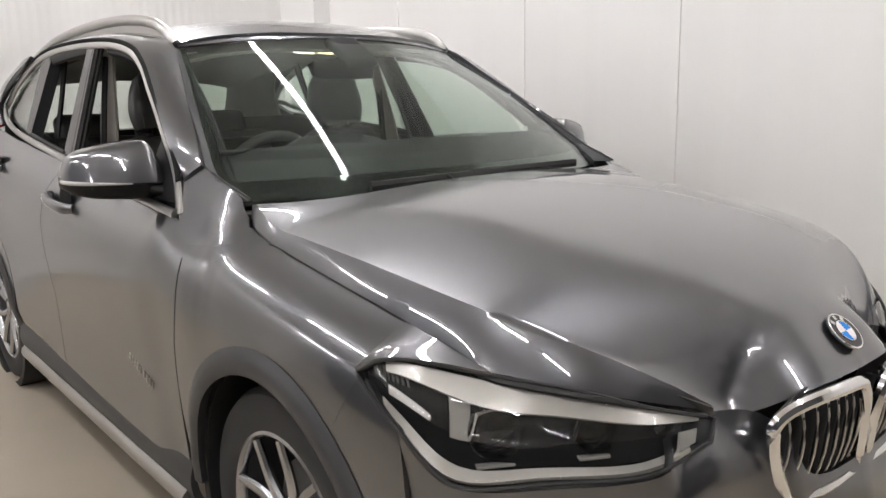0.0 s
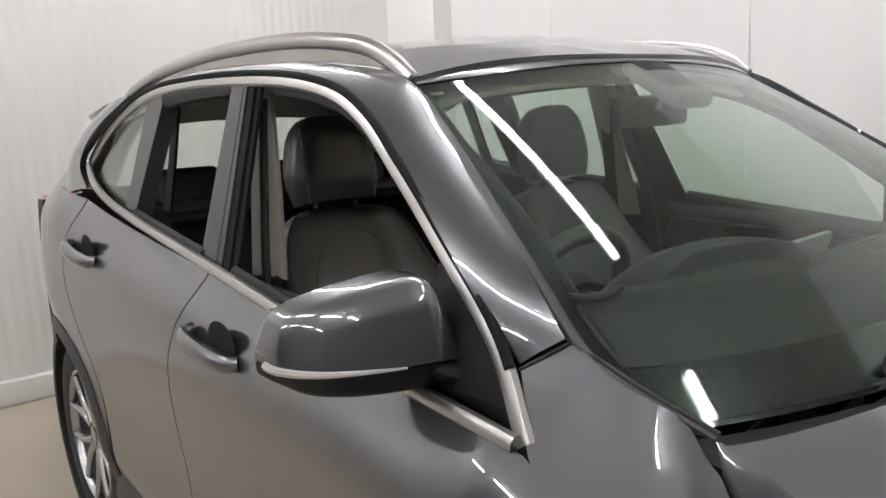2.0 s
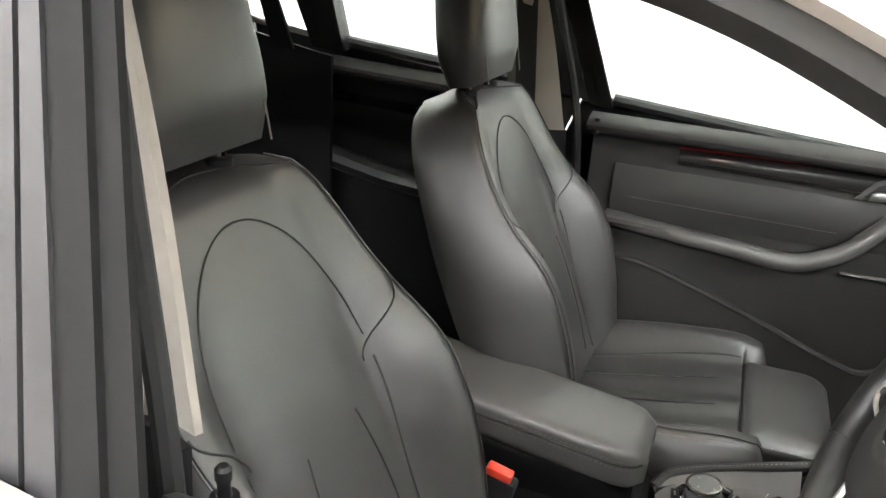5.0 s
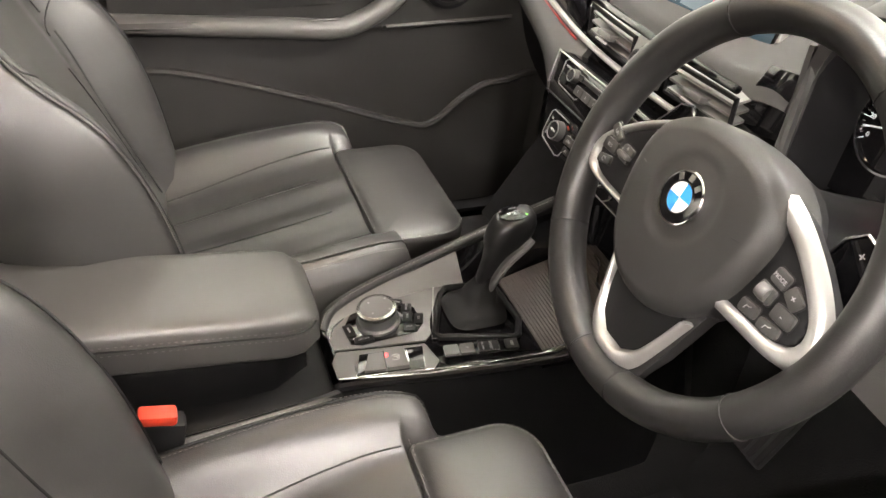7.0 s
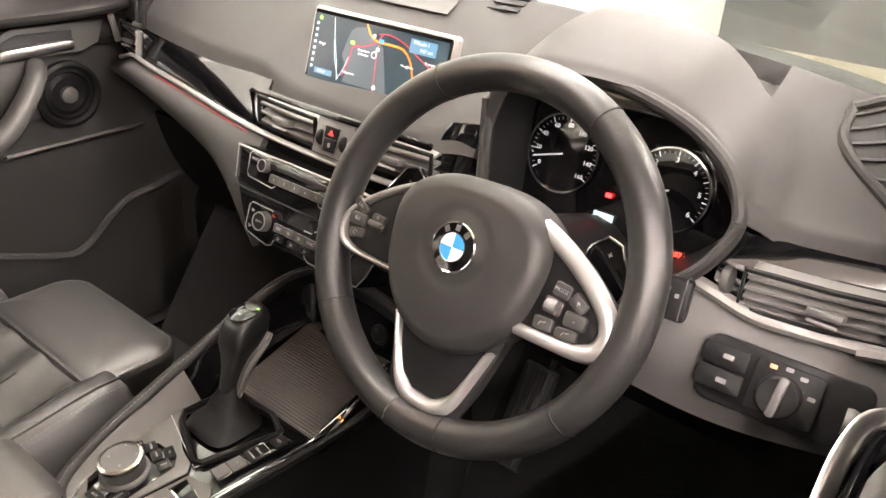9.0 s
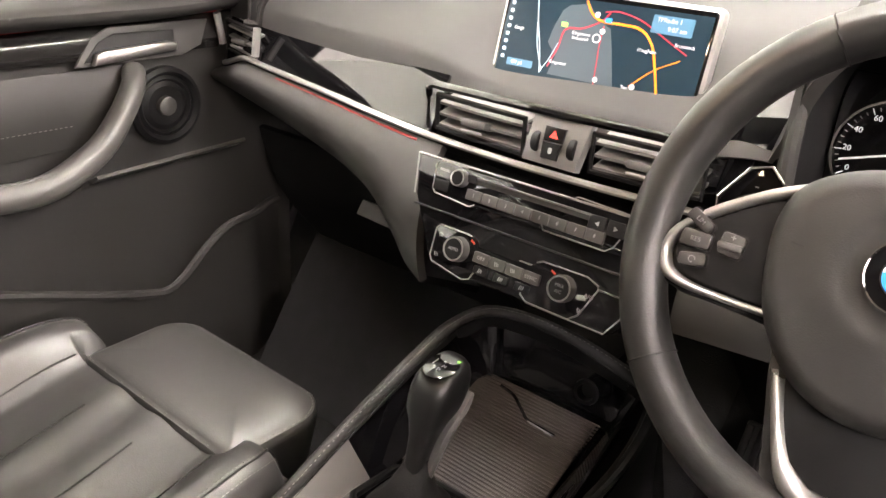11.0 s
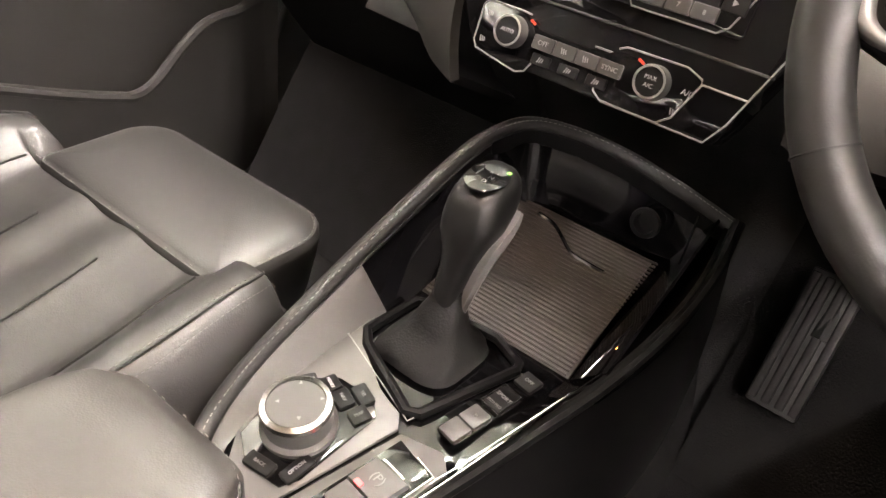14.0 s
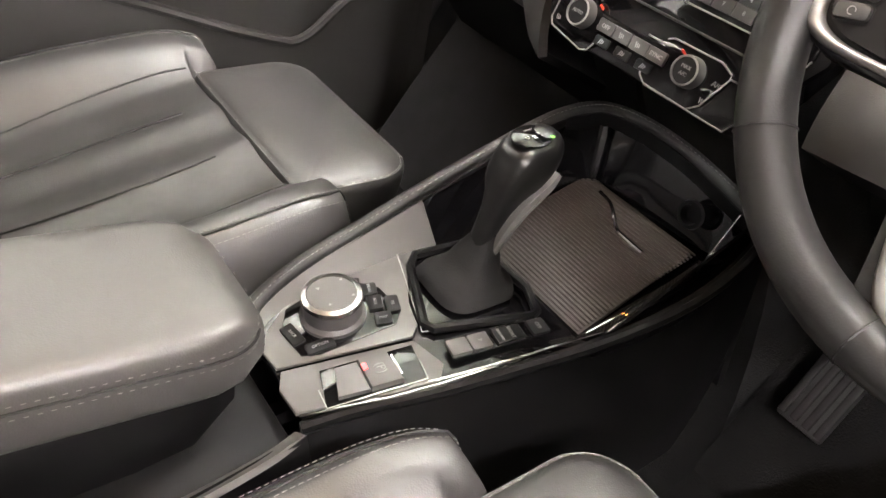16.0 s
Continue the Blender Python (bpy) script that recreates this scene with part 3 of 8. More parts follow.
for s in (-1, 1):
    fl = lambda q: Vector((q[0], s * q[1], q[2]))

    def cant(u, v):
        a, b = fl(crv(INNER, u)), fl(crv(PILLAR_FOOT, u))
        return a + (b - a) * v + Vector((0.25, s * 0.55, 0.6)) * 0.009 * 4 * v * (1 - v) * (0.25 + 0.75 * ease(0, 0.16, u))
    part("pillar_and_roof_side", grid_bm(cant, 60, 8, 0.012 * s), PAINT, car, "grey windscreen pillar and roof side")
    SIDE_LINE = [(-0.298, 0.712, 1.060), (-0.345, 0.719, 1.076), (-0.40, 0.725, 1.093), (-0.45, 0.731, 1.113)] + INNER[:5]
    part("screen_moulding", grid_bm(lambda u, v: (lambda p: fl(p) * (1 - v) + Vector((glass_x(glass_half(p.z), max(1.046, p.z - 0.008)) + 0.003, s * glass_half(p.z), max(1.046, p.z - 0.008))) * v)(crv(SIDE_LINE, u)), 48, 4, 0.006 * s), CLAD, car, "dark moulding beside the windscreen")
    part("pillar_gap", tube_bm([fl(crv(SIDE_LINE, k / 60)) + Vector((0.001, -s * 0.003, 0.001)) for k in range(61)], 0.003, 6), SEAM, car)
    # bright trim round the side windows
    top = [Vector((q.x, s * (pane_y(q.x, q.z) + 0.004), q.z - 0.012)) for q in (crv(OUTER, k / 60) for k in range(0, 61))]
    low = [Vector((x, s * (pane_y(x, z) + 0.010), z + 0.006)) for x, z in (crv2(DLO_LOW, k / 40) for k in range(41))]
    part("window_trim", tube_bm(top, 0.0155, 8, flat=0.6, up=(0, s, 0.4)), SATIN, car, "satin silver window surround")
    part("trim_seal", tube_bm([q + Vector((0.004, s * 0.001, 0.014)) for q in top[4:]], 0.0085, 8, flat=0.8, up=(0, s, 0.4)), FLOCK, car, "black rubber seal over the window surround")
    part("belt_trim", tube_bm(low, 0.013, 8, flat=0.7, up=(0, s, 0.4)), SATIN, car, "satin silver waist strip")
    part("trim_tail", tube_bm([top[-1], (top[-1] + low[0]) / 2 + Vector((-0.02, 0, 0)), low[0]], 0.0155, 8, flat=0.6, up=(0, s, 0.4)), SATIN, car)

    # posts between the windows: quads in x, z with a slight bow
    def post(name, c, material, label="", off=0.0, thick=0.045, parent=car):
        def P(u, v):
            x = (c[0][0] + (c[1][0] - c[0][0]) * u) * (1 - v) + (c[2][0] + (c[3][0] - c[2][0]) * u) * v
            z = (c[0][1] + (c[1][1] - c[0][1]) * u) * (1 - v) + (c[2][1] + (c[3][1] - c[2][1]) * u) * v
            return (x, s * (pane_y(x, z) - off), z)
        return part(name, grid_bm(P, 6, 14, thick * -s), material, parent, label)
    post("door_post", [(-1.452, 1.108), (-1.424, 1.098), (-1.556, 1.51), (-1.540, 1.50)], POST, "dark glossy door post", thick=0.02)
    post("door_post", [(-1.545, 1.115), (-1.457, 1.108), (-1.625, 1.51), (-1.561, 1.51)], POST, "dark glossy door post", thick=0.02)
    post("window_channel", [(-1.424, 1.09), (-1.392, 1.09), (-1.540, 1.505), (-1.508, 1.495)], FLOCK, off=0.004, thick=0.012)
    post("glass_guide", [(-1.396, 1.085), (-1.368, 1.085), (-1.512, 1.495), (-1.490, 1.488)], FLOCK, off=0.012, thick=0.008)
    post("quarter_post", [(-2.14, 1.165), (-2.05, 1.155), (-2.20, 1.48), (-2.07, 1.50)], POST, "dark glossy post")
    post("corner_panel", [(-0.76, 1.045), (-0.50, 1.04), (-0.735, 1.21), (-0.705, 1.225)], BLACK, "black corner panel behind the mirror", off=0.006, thick=0.02)
    # rubber frame inside the front window's arch
    rub = [Vector((q.x, s * (pane_y(q.x, q.z) - 0.022), q.z - 0.036)) for q in (crv(OUTER, 0.19 + 0.40 * k / 40) for k in range(41))]
    part("window_channel", tube_bm(rub, 0.020, 8, flat=1.4, up=(0, s, 0.4)), SEAL, car, "black rubber window channel")
    rub = [Vector((x, s * (pane_y(x, belt(x)) - 0.012), belt(x) + 0.012)) for x in (-0.72 - 0.65 * k / 14 for k in range(15))]
    part("window_seal", tube_bm(rub, 0.012, 8, flat=1.2), SEAL, car)
    rub = [Vector((x, s * (pane_y(x, belt(x)) - 0.012), belt(x) + 0.012)) for x in (-1.54 - 0.52 * k / 14 for k in range(15))]
    part("window_seal", tube_bm(rub, 0.012, 8, flat=1.2), SEAL, car)
    rub = [Vector((x, s * (pane_y(x, z) - 0.015), z)) for x, z in ((-1.63 - 0.45 * k / 10, 1.488 - 0.02 * (k / 10) ** 2) for k in range(11))]
    part("window_channel", tube_bm(rub, 0.016, 8, flat=1.5), SEAL, car)
    # glass
    g = post("quarter_window", [(-2.56, 1.245), (-2.14, 1.165), (-2.46, 1.415), (-2.20, 1.485)], SIDEGLASS, "small fixed rear side window", off=0.006, thick=0.004)
    g.visible_shadow = False
    if s > 0:
        for name, c in (("front_window", [(-1.36, 1.085), (-0.74, 1.04), (-1.48, 1.49), (-0.90, 1.335)]), ("rear_window", [(-2.06, 1.15), (-1.545, 1.11), (-2.08, 1.49), (-1.625, 1.50)])):
            g = post(name, c, SIDEGLASS, "closed side window", off=0.014, thick=0.004)
            g.visible_shadow = False
    # roof rail
    rr = along([(-1.035, s * 0.560, 1.472), (-1.10, s * 0.565, 1.518), (-1.22, s * 0.563, 1.555), (-1.5, s * 0.553, 1.583), (-1.9, s * 0.552, 1.588), (-2.3, s * 0.556, 1.565), (-2.58, s * 0.568, 1.515), (-2.72, s * 0.575, 1.462)], 40)
    part("roof_rail", tube_bm(rr, 0.0155, 10, flat=1.2), SATIN, car, "satin silver roof rail")
    part("rail_foot", grid_bm(lambda u, v: crv(rr, u) + Vector((0, 0, -0.010)) * 1.0 + Vector((0, 0, -0.05 * v * math.sin(math.pi * min(1, max(0, u))) ** 0.5)), 30, 2, 0.006), SATIN, car)
    # door handles
    for x, z, h in ((-1.305, 0.984, "front"), (-2.20, 1.062, "rear")):
        w = side(x, z)
        hd = part("door_handle", tube_bm(along([(x - 0.105, s * (w + 0.004), z + 0.012), (x - 0.08, s * (w + 0.030), z + 0.008), (x, s * (w + 0.036), z - 0.002), (x + 0.09, s * (w + 0.026), z - 0.014), (x + 0.115, s * (w + 0.002), z - 0.016)], 16), 0.0145, 10, flat=1.25, taper=lambda t: 0.8 + 0.3 * math.sin(math.pi * t)), PAINT, car, "grey grip door handle")
        # raised dark disc, painted for the shade in the hollow behind the grip
        part("handle_bowl", lathe_bm([(0.0, 0.004), (0.03, 0.0035), (0.045, 0.0015), (0.047, 0.0)], 24, Matrix.Translation((x + 0.040, s * (w + 0.0005), z + 0.012)) @ pose(0, 0, 0, 90 if s < 0 else -90) @ Matrix.Diagonal((1.35, 0.85, 0.5, 1))), FLOCK, hd)
    # mirror
    def mirror_ring(t, low):
        y = 0.762 + 0.243 * t
        top = spl([(0, 1.092), (0.05, 1.122), (0.10, 1.152), (0.15, 1.182), (0.185, 1.196), (0.24, 1.200), (0.5, 1.192), (0.75, 1.179), (0.90, 1.164), (0.965, 1.143), (1.0, 1.11)], t)
        bot = spl([(0, 1.060), (0.15, 1.046), (0.5, 1.044), (0.85, 1.056), (1.0, 1.078)], t)
        mid = 1.083 + 0.012 * t
        df = spl([(0, 0.056), (0.10, 0.074), (0.45, 0.084), (0.8, 0.076), (0.94, 0.056), (1.0, 0.034)], t)
        x0 = -0.718 - 0.072 * t + (0.075 if s > 0 else 0)
        out = []
        for k in range(17):
            an = math.pi * k / 16
            c_, s_ = math.cos(an), math.sin(an)
            px = df * abs(c_) ** 0.26 if c_ > 0 else -0.036 * abs(c_) ** 0.4
            hz = abs(s_) ** 0.32
            if low:
                out.append(Vector((x0 + px * 0.97 - 0.02 * hz * (c_ > 0), s * y, mid - 0.003 - (mid - bot) * hz)))
            else:
                out.append(Vector((x0 + px - 0.022 * hz * (c_ > 0), s * y, mid + (top - mid) * hz)))
        return out
    mir = part("door_mirror", loft_bm([mirror_ring(k / 24, False) for k in range(25)]), PAINT, car, "grey door mirror with black lower shell", 60)
    part("lower_shell", loft_bm([mirror_ring(k / 24, True) for k in range(25)]), BLACK, mir, "black lower shell", 60)
    edge = [mirror_ring(0.42 + 0.58 * k / 20, False)[0] + Vector((0.001, 0, -0.002)) for k in range(21)]
    edge += [edge[-1] + Vector((-0.018, s * 0.002, 0)), edge[-1] + Vector((-0.036, s * 0.001, 0))]
    part("indicator", tube_bm(edge, 0.0055, 8, flat=1.1, taper=lambda t: 0.3 + 0.8 * t), LENSW, mir, "pale indicator strip")
    part("mirror_foot", tube_bm(along([(-0.655, s * 0.775, 1.058), (-0.672, s * 0.795, 1.066), (-0.69, s * 0.815, 1.078), (-0.715, s * 0.85, 1.082)], 10), 0.024, 12, flat=0.75), BLACK, mir)
    part("mirror_glass", grid_bm(lambda u, v: (-0.7745 - 0.04 * u + (0.075 if s > 0 else 0), s * (0.832 + 0.150 * u), 1.082 + (0.105 - 0.025 * u) * v), 2, 2, 0.003), CHROME, mir, "mirror glass")

    # lamps
    lamp = part("headlight", bmesh.new(), LENS, car, "clear headlight with bright inner trim")
    HLB = [(0.335, 0.842, 0.812), (0.440, 0.835, 0.740), (0.530, 0.787, 0.652), (0.65, 0.68, 0.665), (0.745, 0.535, 0.665), (0.784, 0.41, 0.70)]
    HLT = [(0.330, 0.840, 0.819), (0.400, 0.800, 0.850), (0.521, 0.687, 0.823), (0.617, 0.604, 0.805), (0.715, 0.495, 0.767), (0.775, 0.385, 0.735)]
    HLM = [tuple((Vector(a) + Vector(b)) / 2 + Vector((0.014, 0.012, 0)) * math.sin(math.pi * k / 5)) for k, (a, b) in enumerate(zip(HLB, HLT))]

    def shell(u, v, d=0.0):
        a, b, c = crv(HLB, u), crv(HLM, u), crv(HLT, u)
        q = crv([a, b, c], v)
        return Vector((q.x - d, s * (q.y - 0.7 * d), q.z))
    b = grid_bm(lambda u, v: shell(u, v), 20, 8, 0.003 * -s)
    bmesh.ops.recalc_face_normals(b, faces=b.faces)
    b.to_mesh(lamp.data)
    b.free()
    lamp.data.polygons.foreach_set("use_smooth", [True] * len(lamp.data.polygons))
    lamp.visible_shadow = False
    part("lamp_housing", grid_bm(lambda u, v: shell(u, v, 0.055 * math.sin(math.pi * min(1, max(0, u))) ** 0.5), 16, 8, 0.004 * -s), BLACK, lamp)
    part("brow", grid_bm(lambda u, v: shell(0.16 + 0.80 * u, 0.78 - 0.08 * math.sin(math.pi * u) + (0.15 + 0.08 * math.sin(math.pi * u)) * v, 0.010), 20, 3, 0.008 * -s), LAMPTRIM, lamp, "bright upper brow")
    part("lower_brow", grid_bm(lambda u, v: shell(0.14 + 0.80 * u, 0.03 + (0.045 + 0.15 * (1 - u) ** 3) * v, 0.012 + 0.014 * v), 24, 3, 0.008 * -s), LAMPTRIM, lamp, "bright lower edge")
    part("inner_brow", grid_bm(lambda u, v: shell(0.90 + 0.06 * u, 0.08 + 0.45 * v, 0.014), 4, 6, 0.006 * -s), LAMPTRIM, lamp)
    part("bracket", grid_bm(lambda u, v: shell(0.36 + 0.05 * u - 0.03 * v, 0.36 + 0.36 * v, 0.020 + 0.01 * u), 5, 6, 0.006 * -s), LAMPTRIM, lamp)
    part("side_reflector", grid_bm(lambda u, v: shell(0.17 + 0.13 * u, 0.42 + (0.16 - 0.1 * u) * v, 0.012), 6, 3, 0.004 * -s), LAMPTRIM, lamp)
    for k in range(9):
        part("rib", tube_bm([shell(0.11 + 0.016 * k, 0.62, 0.020), shell(0.10 + 0.016 * k, 0.92 - 0.02 * k, 0.020)], 0.0022, 5), GREYPL, lamp)
    for uu, vv, r in ((0.47, 0.44, 0.050), (0.69, 0.48, 0.038), (0.85, 0.52, 0.020)):
        c = shell(uu, vv, 0.050)
        m = Matrix.Translation(c) @ Vector((0.87, s * 0.48, 0.05)).to_track_quat("Z", "Y").to_matrix().to_4x4()
        part("projector", lathe_bm([(r, -0.02), (r, 0.012), (r * 0.9, 0.016), (r * 0.85, 0.008), (r * 0.5, 0.018), (0, 0.022)], 28, m), PIANO, lamp, "dark projector lens")
        part("projector_ring", lathe_bm([(r * 0.98, 0.013), (r * 1.02, 0.022), (r * 1.06, 0.013)], 6, m @ pose(0, 0, 0, 0, 0, 12)), CHROME, lamp)
        part("lamp_shelf", box_bm((r * 1.5, 0.006, 0.018), m @ Matrix.Translation((0, s * -0.0, 0.0)) @ pose(0, -r * 1.18, 0.012), 0.002), LAMPTRIM, lamp)
    part("lamp_seal", tube_bm([shell(k / 40, 0.0) for k in range(41)] + [shell(1 - k / 40, 1.0) for k in range(41)], 0.004, 6, closed=True), SEAL, lamp)

for s in (-1, 1):
    F_ = lambda x, z: (x, s * side(x, z), z)
    na = [(x, s * side(x, hood_top(x)), hood_top(x)) for x in (0.325, 0.385, 0.445, 0.505)]
    nb = [(0.331, s * 0.841, 0.821), (0.375, s * 0.817, 0.844), (0.445, s * 0.760, 0.842), (0.522, s * 0.690, 0.824)]
    part("fender_nose", grid_bm(lambda u, v: crv(na, u) + (crv(nb, u) - crv(na, u)) * v + Vector((0, 0.3 * s, 1)) * 0.001 * 4 * v * (1 - v) * (1 - u), 12, 8, 0.006 * -s), PAINT, car, "grey fender nose over the headlight")
    part("pillar_joint", tube_bm([(-0.487 - 0.053 * k / 8, s * (side(-0.487 - 0.053 * k / 8, 1.130 - 0.038 * k / 8) + 0.001), 1.131 - 0.038 * k / 8) for k in range(9)], 0.0025, 6), SEAM, car)

# front bumper and kidneys
def bumper(u, v):
    y = (2 * u - 1) * 0.835
    a = abs(y)
    x = spl([(0, 0.885), (0.2, 0.865), (0.30, 0.815), (0.41, 0.788), (0.535, 0.752), (0.68, 0.658), (0.787, 0.537), (0.835, 0.445)], a)
    zt = spl([(0, 0.58), (0.2, 0.60), (0.25, 0.70), (0.29, 0.726), (0.36, 0.733), (0.42, 0.735), (0.45, 0.715), (0.49, 0.675), (0.535, 0.660), (0.68, 0.658), (0.787, 0.648), (0.815, 0.68), (0.835, 0.735)], a)
    z = 0.25 + (zt - 0.25) * v
    xn = spl([(q[0], q[1]) for q in HOOD_NOSE], a) + 0.004
    x -= (x - xn) * ease(0.80, 1.0, v) * ease(0.22, 0.28, a) * ease(0.50, 0.44, a)
    return (x + 0.03 * math.sin(math.pi * v) * (1 - a), y, z)


part("front_bumper", grid_bm(bumper, 80, 16, 0.015), PAINT, car, "grey front bumper")
for s in (-1, 1):
    body_panel("bumper_corner", [(0.432, 0.405), (0.45, 0.40), (0.47, 0.40)], [(0.268, 0.690), (0.302, 0.752), (0.332, 0.810), (0.390, 0.775), (0.440, 0.738)], arch(0, 8, 52, RA), [(0.47, 0.40), (0.475, 0.55), (0.46, 0.66), (0.44, 0.738)], 14, 14, s)
for s in (-1, 1):
    out = [(0.02, 0.0), (0.03, 0.13), (0.06, 0.190), (0.12, 0.205), (0.22, 0.200), (0.282, 0.178), (0.296, 0.135), (0.262, 0.03), (0.215, 0.0)]
    m = Matrix(((0, 0.10, 1, 0.868), (s, 0, 0, 0), (0, 1, 0, 0.555), (0, 0, 0, 1)))
    kid = part("kidney_grille", tube_bm([m @ Vector((a, b, 0.008 - 1.3 * max(0, a - 0.1) ** 2)) for a, b in [tuple(q) for q in (crv2(out + out[:1], k / 40) for k in range(40))]], 0.013, 8, closed=True), CHROME, car, "chrome kidney grille with upright slats")
    part("grille_backing", prism_bm(out if s > 0 else out, 0.004, m @ Matrix.Translation((0, 0, -0.05)), 0), SEAL, kid)
    for k in range(8):
        a = 0.048 + 0.0305 * k
        dz, h = -1.3 * max(0, a - 0.1) ** 2, 0.088 if k < 6 else 0.074
        part("slat_edge", tube_bm([m @ Vector((a, 0.10 + h * t, 0.010 + dz - 0.014 * t * t)) for t in (-1, -0.6, -0.2, 0.2, 0.6, 1)], 0.0024, 6), SATIN, kid, "bright slat edge")
        part("slat", box_bm((0.0042, 2 * h - 0.02, 0.03), m @ Matrix.Translation((a, 0.10, -0.012 + dz)), 0.002), SEAL, kid)


def roundel(o, nrm, up, r, parent):
    """Round badge: black ring with blue and white quarters."""
    z = Vector(nrm).normalized()
    y = (Vector(up) - z * z.dot(Vector(up))).normalized()
    x = y.cross(z)
    m = Matrix(((x[0], y[0], z[0], o[0]), (x[1], y[1], z[1], o[1]), (x[2], y[2], z[2], o[2]), (0, 0, 0, 1)))
    bd = part("badge", lathe_bm([(r, 0), (r, 0.003), (r * 0.96, 0.0045), (0, 0.005)], 32, m), PIANO, parent, "round blue, white and black badge")
    part("badge_rim", lathe_bm([(r * 1.03, 0), (r * 1.03, 0.004), (r * 0.99, 0.0052), (r * 0.95, 0.0048)], 32, m), CHROME, bd)
    part("badge_rim", lathe_bm([(r * 0.60, 0.0048), (r * 0.60, 0.0058), (r * 0.56, 0.0058), (r * 0.56, 0.0048)], 32, m), CHROME, bd)
    for k in range(4):
        q = [(0, 0)] + [(r * 0.57 * math.cos(radians(90 * k + 90 * j / 8)), r * 0.57 * math.sin(radians(90 * k + 90 * j / 8))) for j in range(9)]
        part("quarter", prism_bm(q, 0.0006, m @ Matrix.Translation((0, 0, 0.005)), 0), ENAMEL if k % 2 else BLUE, bd)
    for k, a in enumerate((128, 90, 52)):
        p = m @ Vector((r * 0.78 * math.cos(radians(a)), r * 0.78 * math.sin(radians(a)), 0.0052))
        part("mark", box_bm((r * 0.2, r * 0.25, 0.0006), Matrix.Translation(p) @ m.to_3x3().to_4x4() @ pose(0, 0, 0, 0, 0, a - 90), 0), SATIN, bd)
    return bd


bp = Vector(bonnet(0.955, 0.5))
roundel(bp + Vector((0.004, 0, 0.006)), (0.66, 0, 0.75), (-0.75, 0, 0.66), 0.041, car)


# model lettering on the front door: plain bars
for k in range(9):
    x = -0.795 + 0.0185 * k + (0.012 if k > 4 else 0)
    part("badge_bar", box_bm((0.0045 if k % 3 else 0.010, 0.004, 0.024), Matrix.Translation((x, -side(x, 0.565) - 0.001, 0.578 - 0.006 * k)) @ pose(0, 0, 0, 0, 12, 0), 0.001), SATIN, car, "small chrome model badge")


# wheels
def wheel(x, s, parent):
    w = part("wheel", tube_bm([(0, 0, 0), (0, 0, 0.001)], 0.01, 4), SEAL, parent)
    m = Matrix.Translation((x, s * 0.728, 0.34)) @ pose(0, 0, 0, 90 if s < 0 else -90)
    w.data.transform(m)
    prof = [(0.235, -0.105), (0.29, -0.112), (0.325, -0.105), (0.339, -0.085), (0.34, -0.03), (0.34, 0.03), (0.339, 0.085), (0.325, 0.105), (0.29, 0.112), (0.255, 0.108), (0.235, 0.10)]
    part("tyre", lathe_bm(prof + [prof[0]], 64, m), TYRE, w, "black tyre")
    part("rim", lathe_bm([(0.238, 0.08), (0.24, 0.103), (0.232, 0.106), (0.224, 0.096), (0.222, 0.08)], 64, m), ALLOY, w, "silver alloy rim")
    part("barrel", lathe_bm([(0.238, -0.10), (0.238, 0.08), (0.222, 0.08), (0.215, 0.05), (0.21, -0.1)], 48, m), CLAD, w, "dark rim barrel")
    part("brake_disc", lathe_bm([(0.0, 0.02), (0.155, 0.02), (0.155, 0.0), (0.0, 0.0)], 32, m), GREYPL, w)
    part("hub_cap", lathe_bm([(0.07, 0.02), (0.065, 0.075), (0.05, 0.083), (0.033, 0.084), (0.033, 0.088), (0, 0.089)], 24, m), ALLOY, w)
    for k in range(5):
        for d in (-1, 1):
            a0, a1 = radians(72 * k + d * 13), radians(72 * k + d * 21)
            p = [(0.03 * math.cos(a0 * 1) + 0.02 * math.cos(radians(72 * k)), 0.03 * math.sin(a0) + 0.02 * math.sin(radians(72 * k)), 0.075), (0.13 * math.cos(a0), 0.13 * math.sin(a0), 0.085), (0.225 * math.cos(a1), 0.225 * math.sin(a1), 0.095)]
            part("spoke", tube_bm([m @ Vector(q) for q in along(p, 6)], 0.015, 8, flat=0.8, up=(0, 1, 0), taper=lambda t: 1.15 - 0.3 * t), ALLOY, w)


for x in (0.0, -2.66):
    for s in (-1, 1):
        wheel(x, s, car)

# rear end, underbody, bulkheads
part("tailgate", grid_bm(lambda u, v: (lambda y, z: (-3.55 + 0.34 * max(0, z - 0.95) ** 1.2 * 1.2 + 0.35 * (abs(y) / 0.85) ** 3.5, y, z))((2 * u - 1) * 0.78, 0.3 + 0.83 * v), 24, 16, -0.02), PAINT, car, "grey tailgate")
rg = part("rear_screen", grid_bm(lambda u, v: (-3.40 + 0.42 * v, (2 * u - 1) * (0.70 - 0.14 * v), 1.13 + 0.30 * v), 8, 6, 0.004), SIDEGLASS, car, "tailgate glass")
rg.visible_shadow = False
part("spoiler", box_bm((0.30, 1.12, 0.025), pose(-3.08, 0, 1.455, 0, -8, 0), 0.01), PAINT, car)
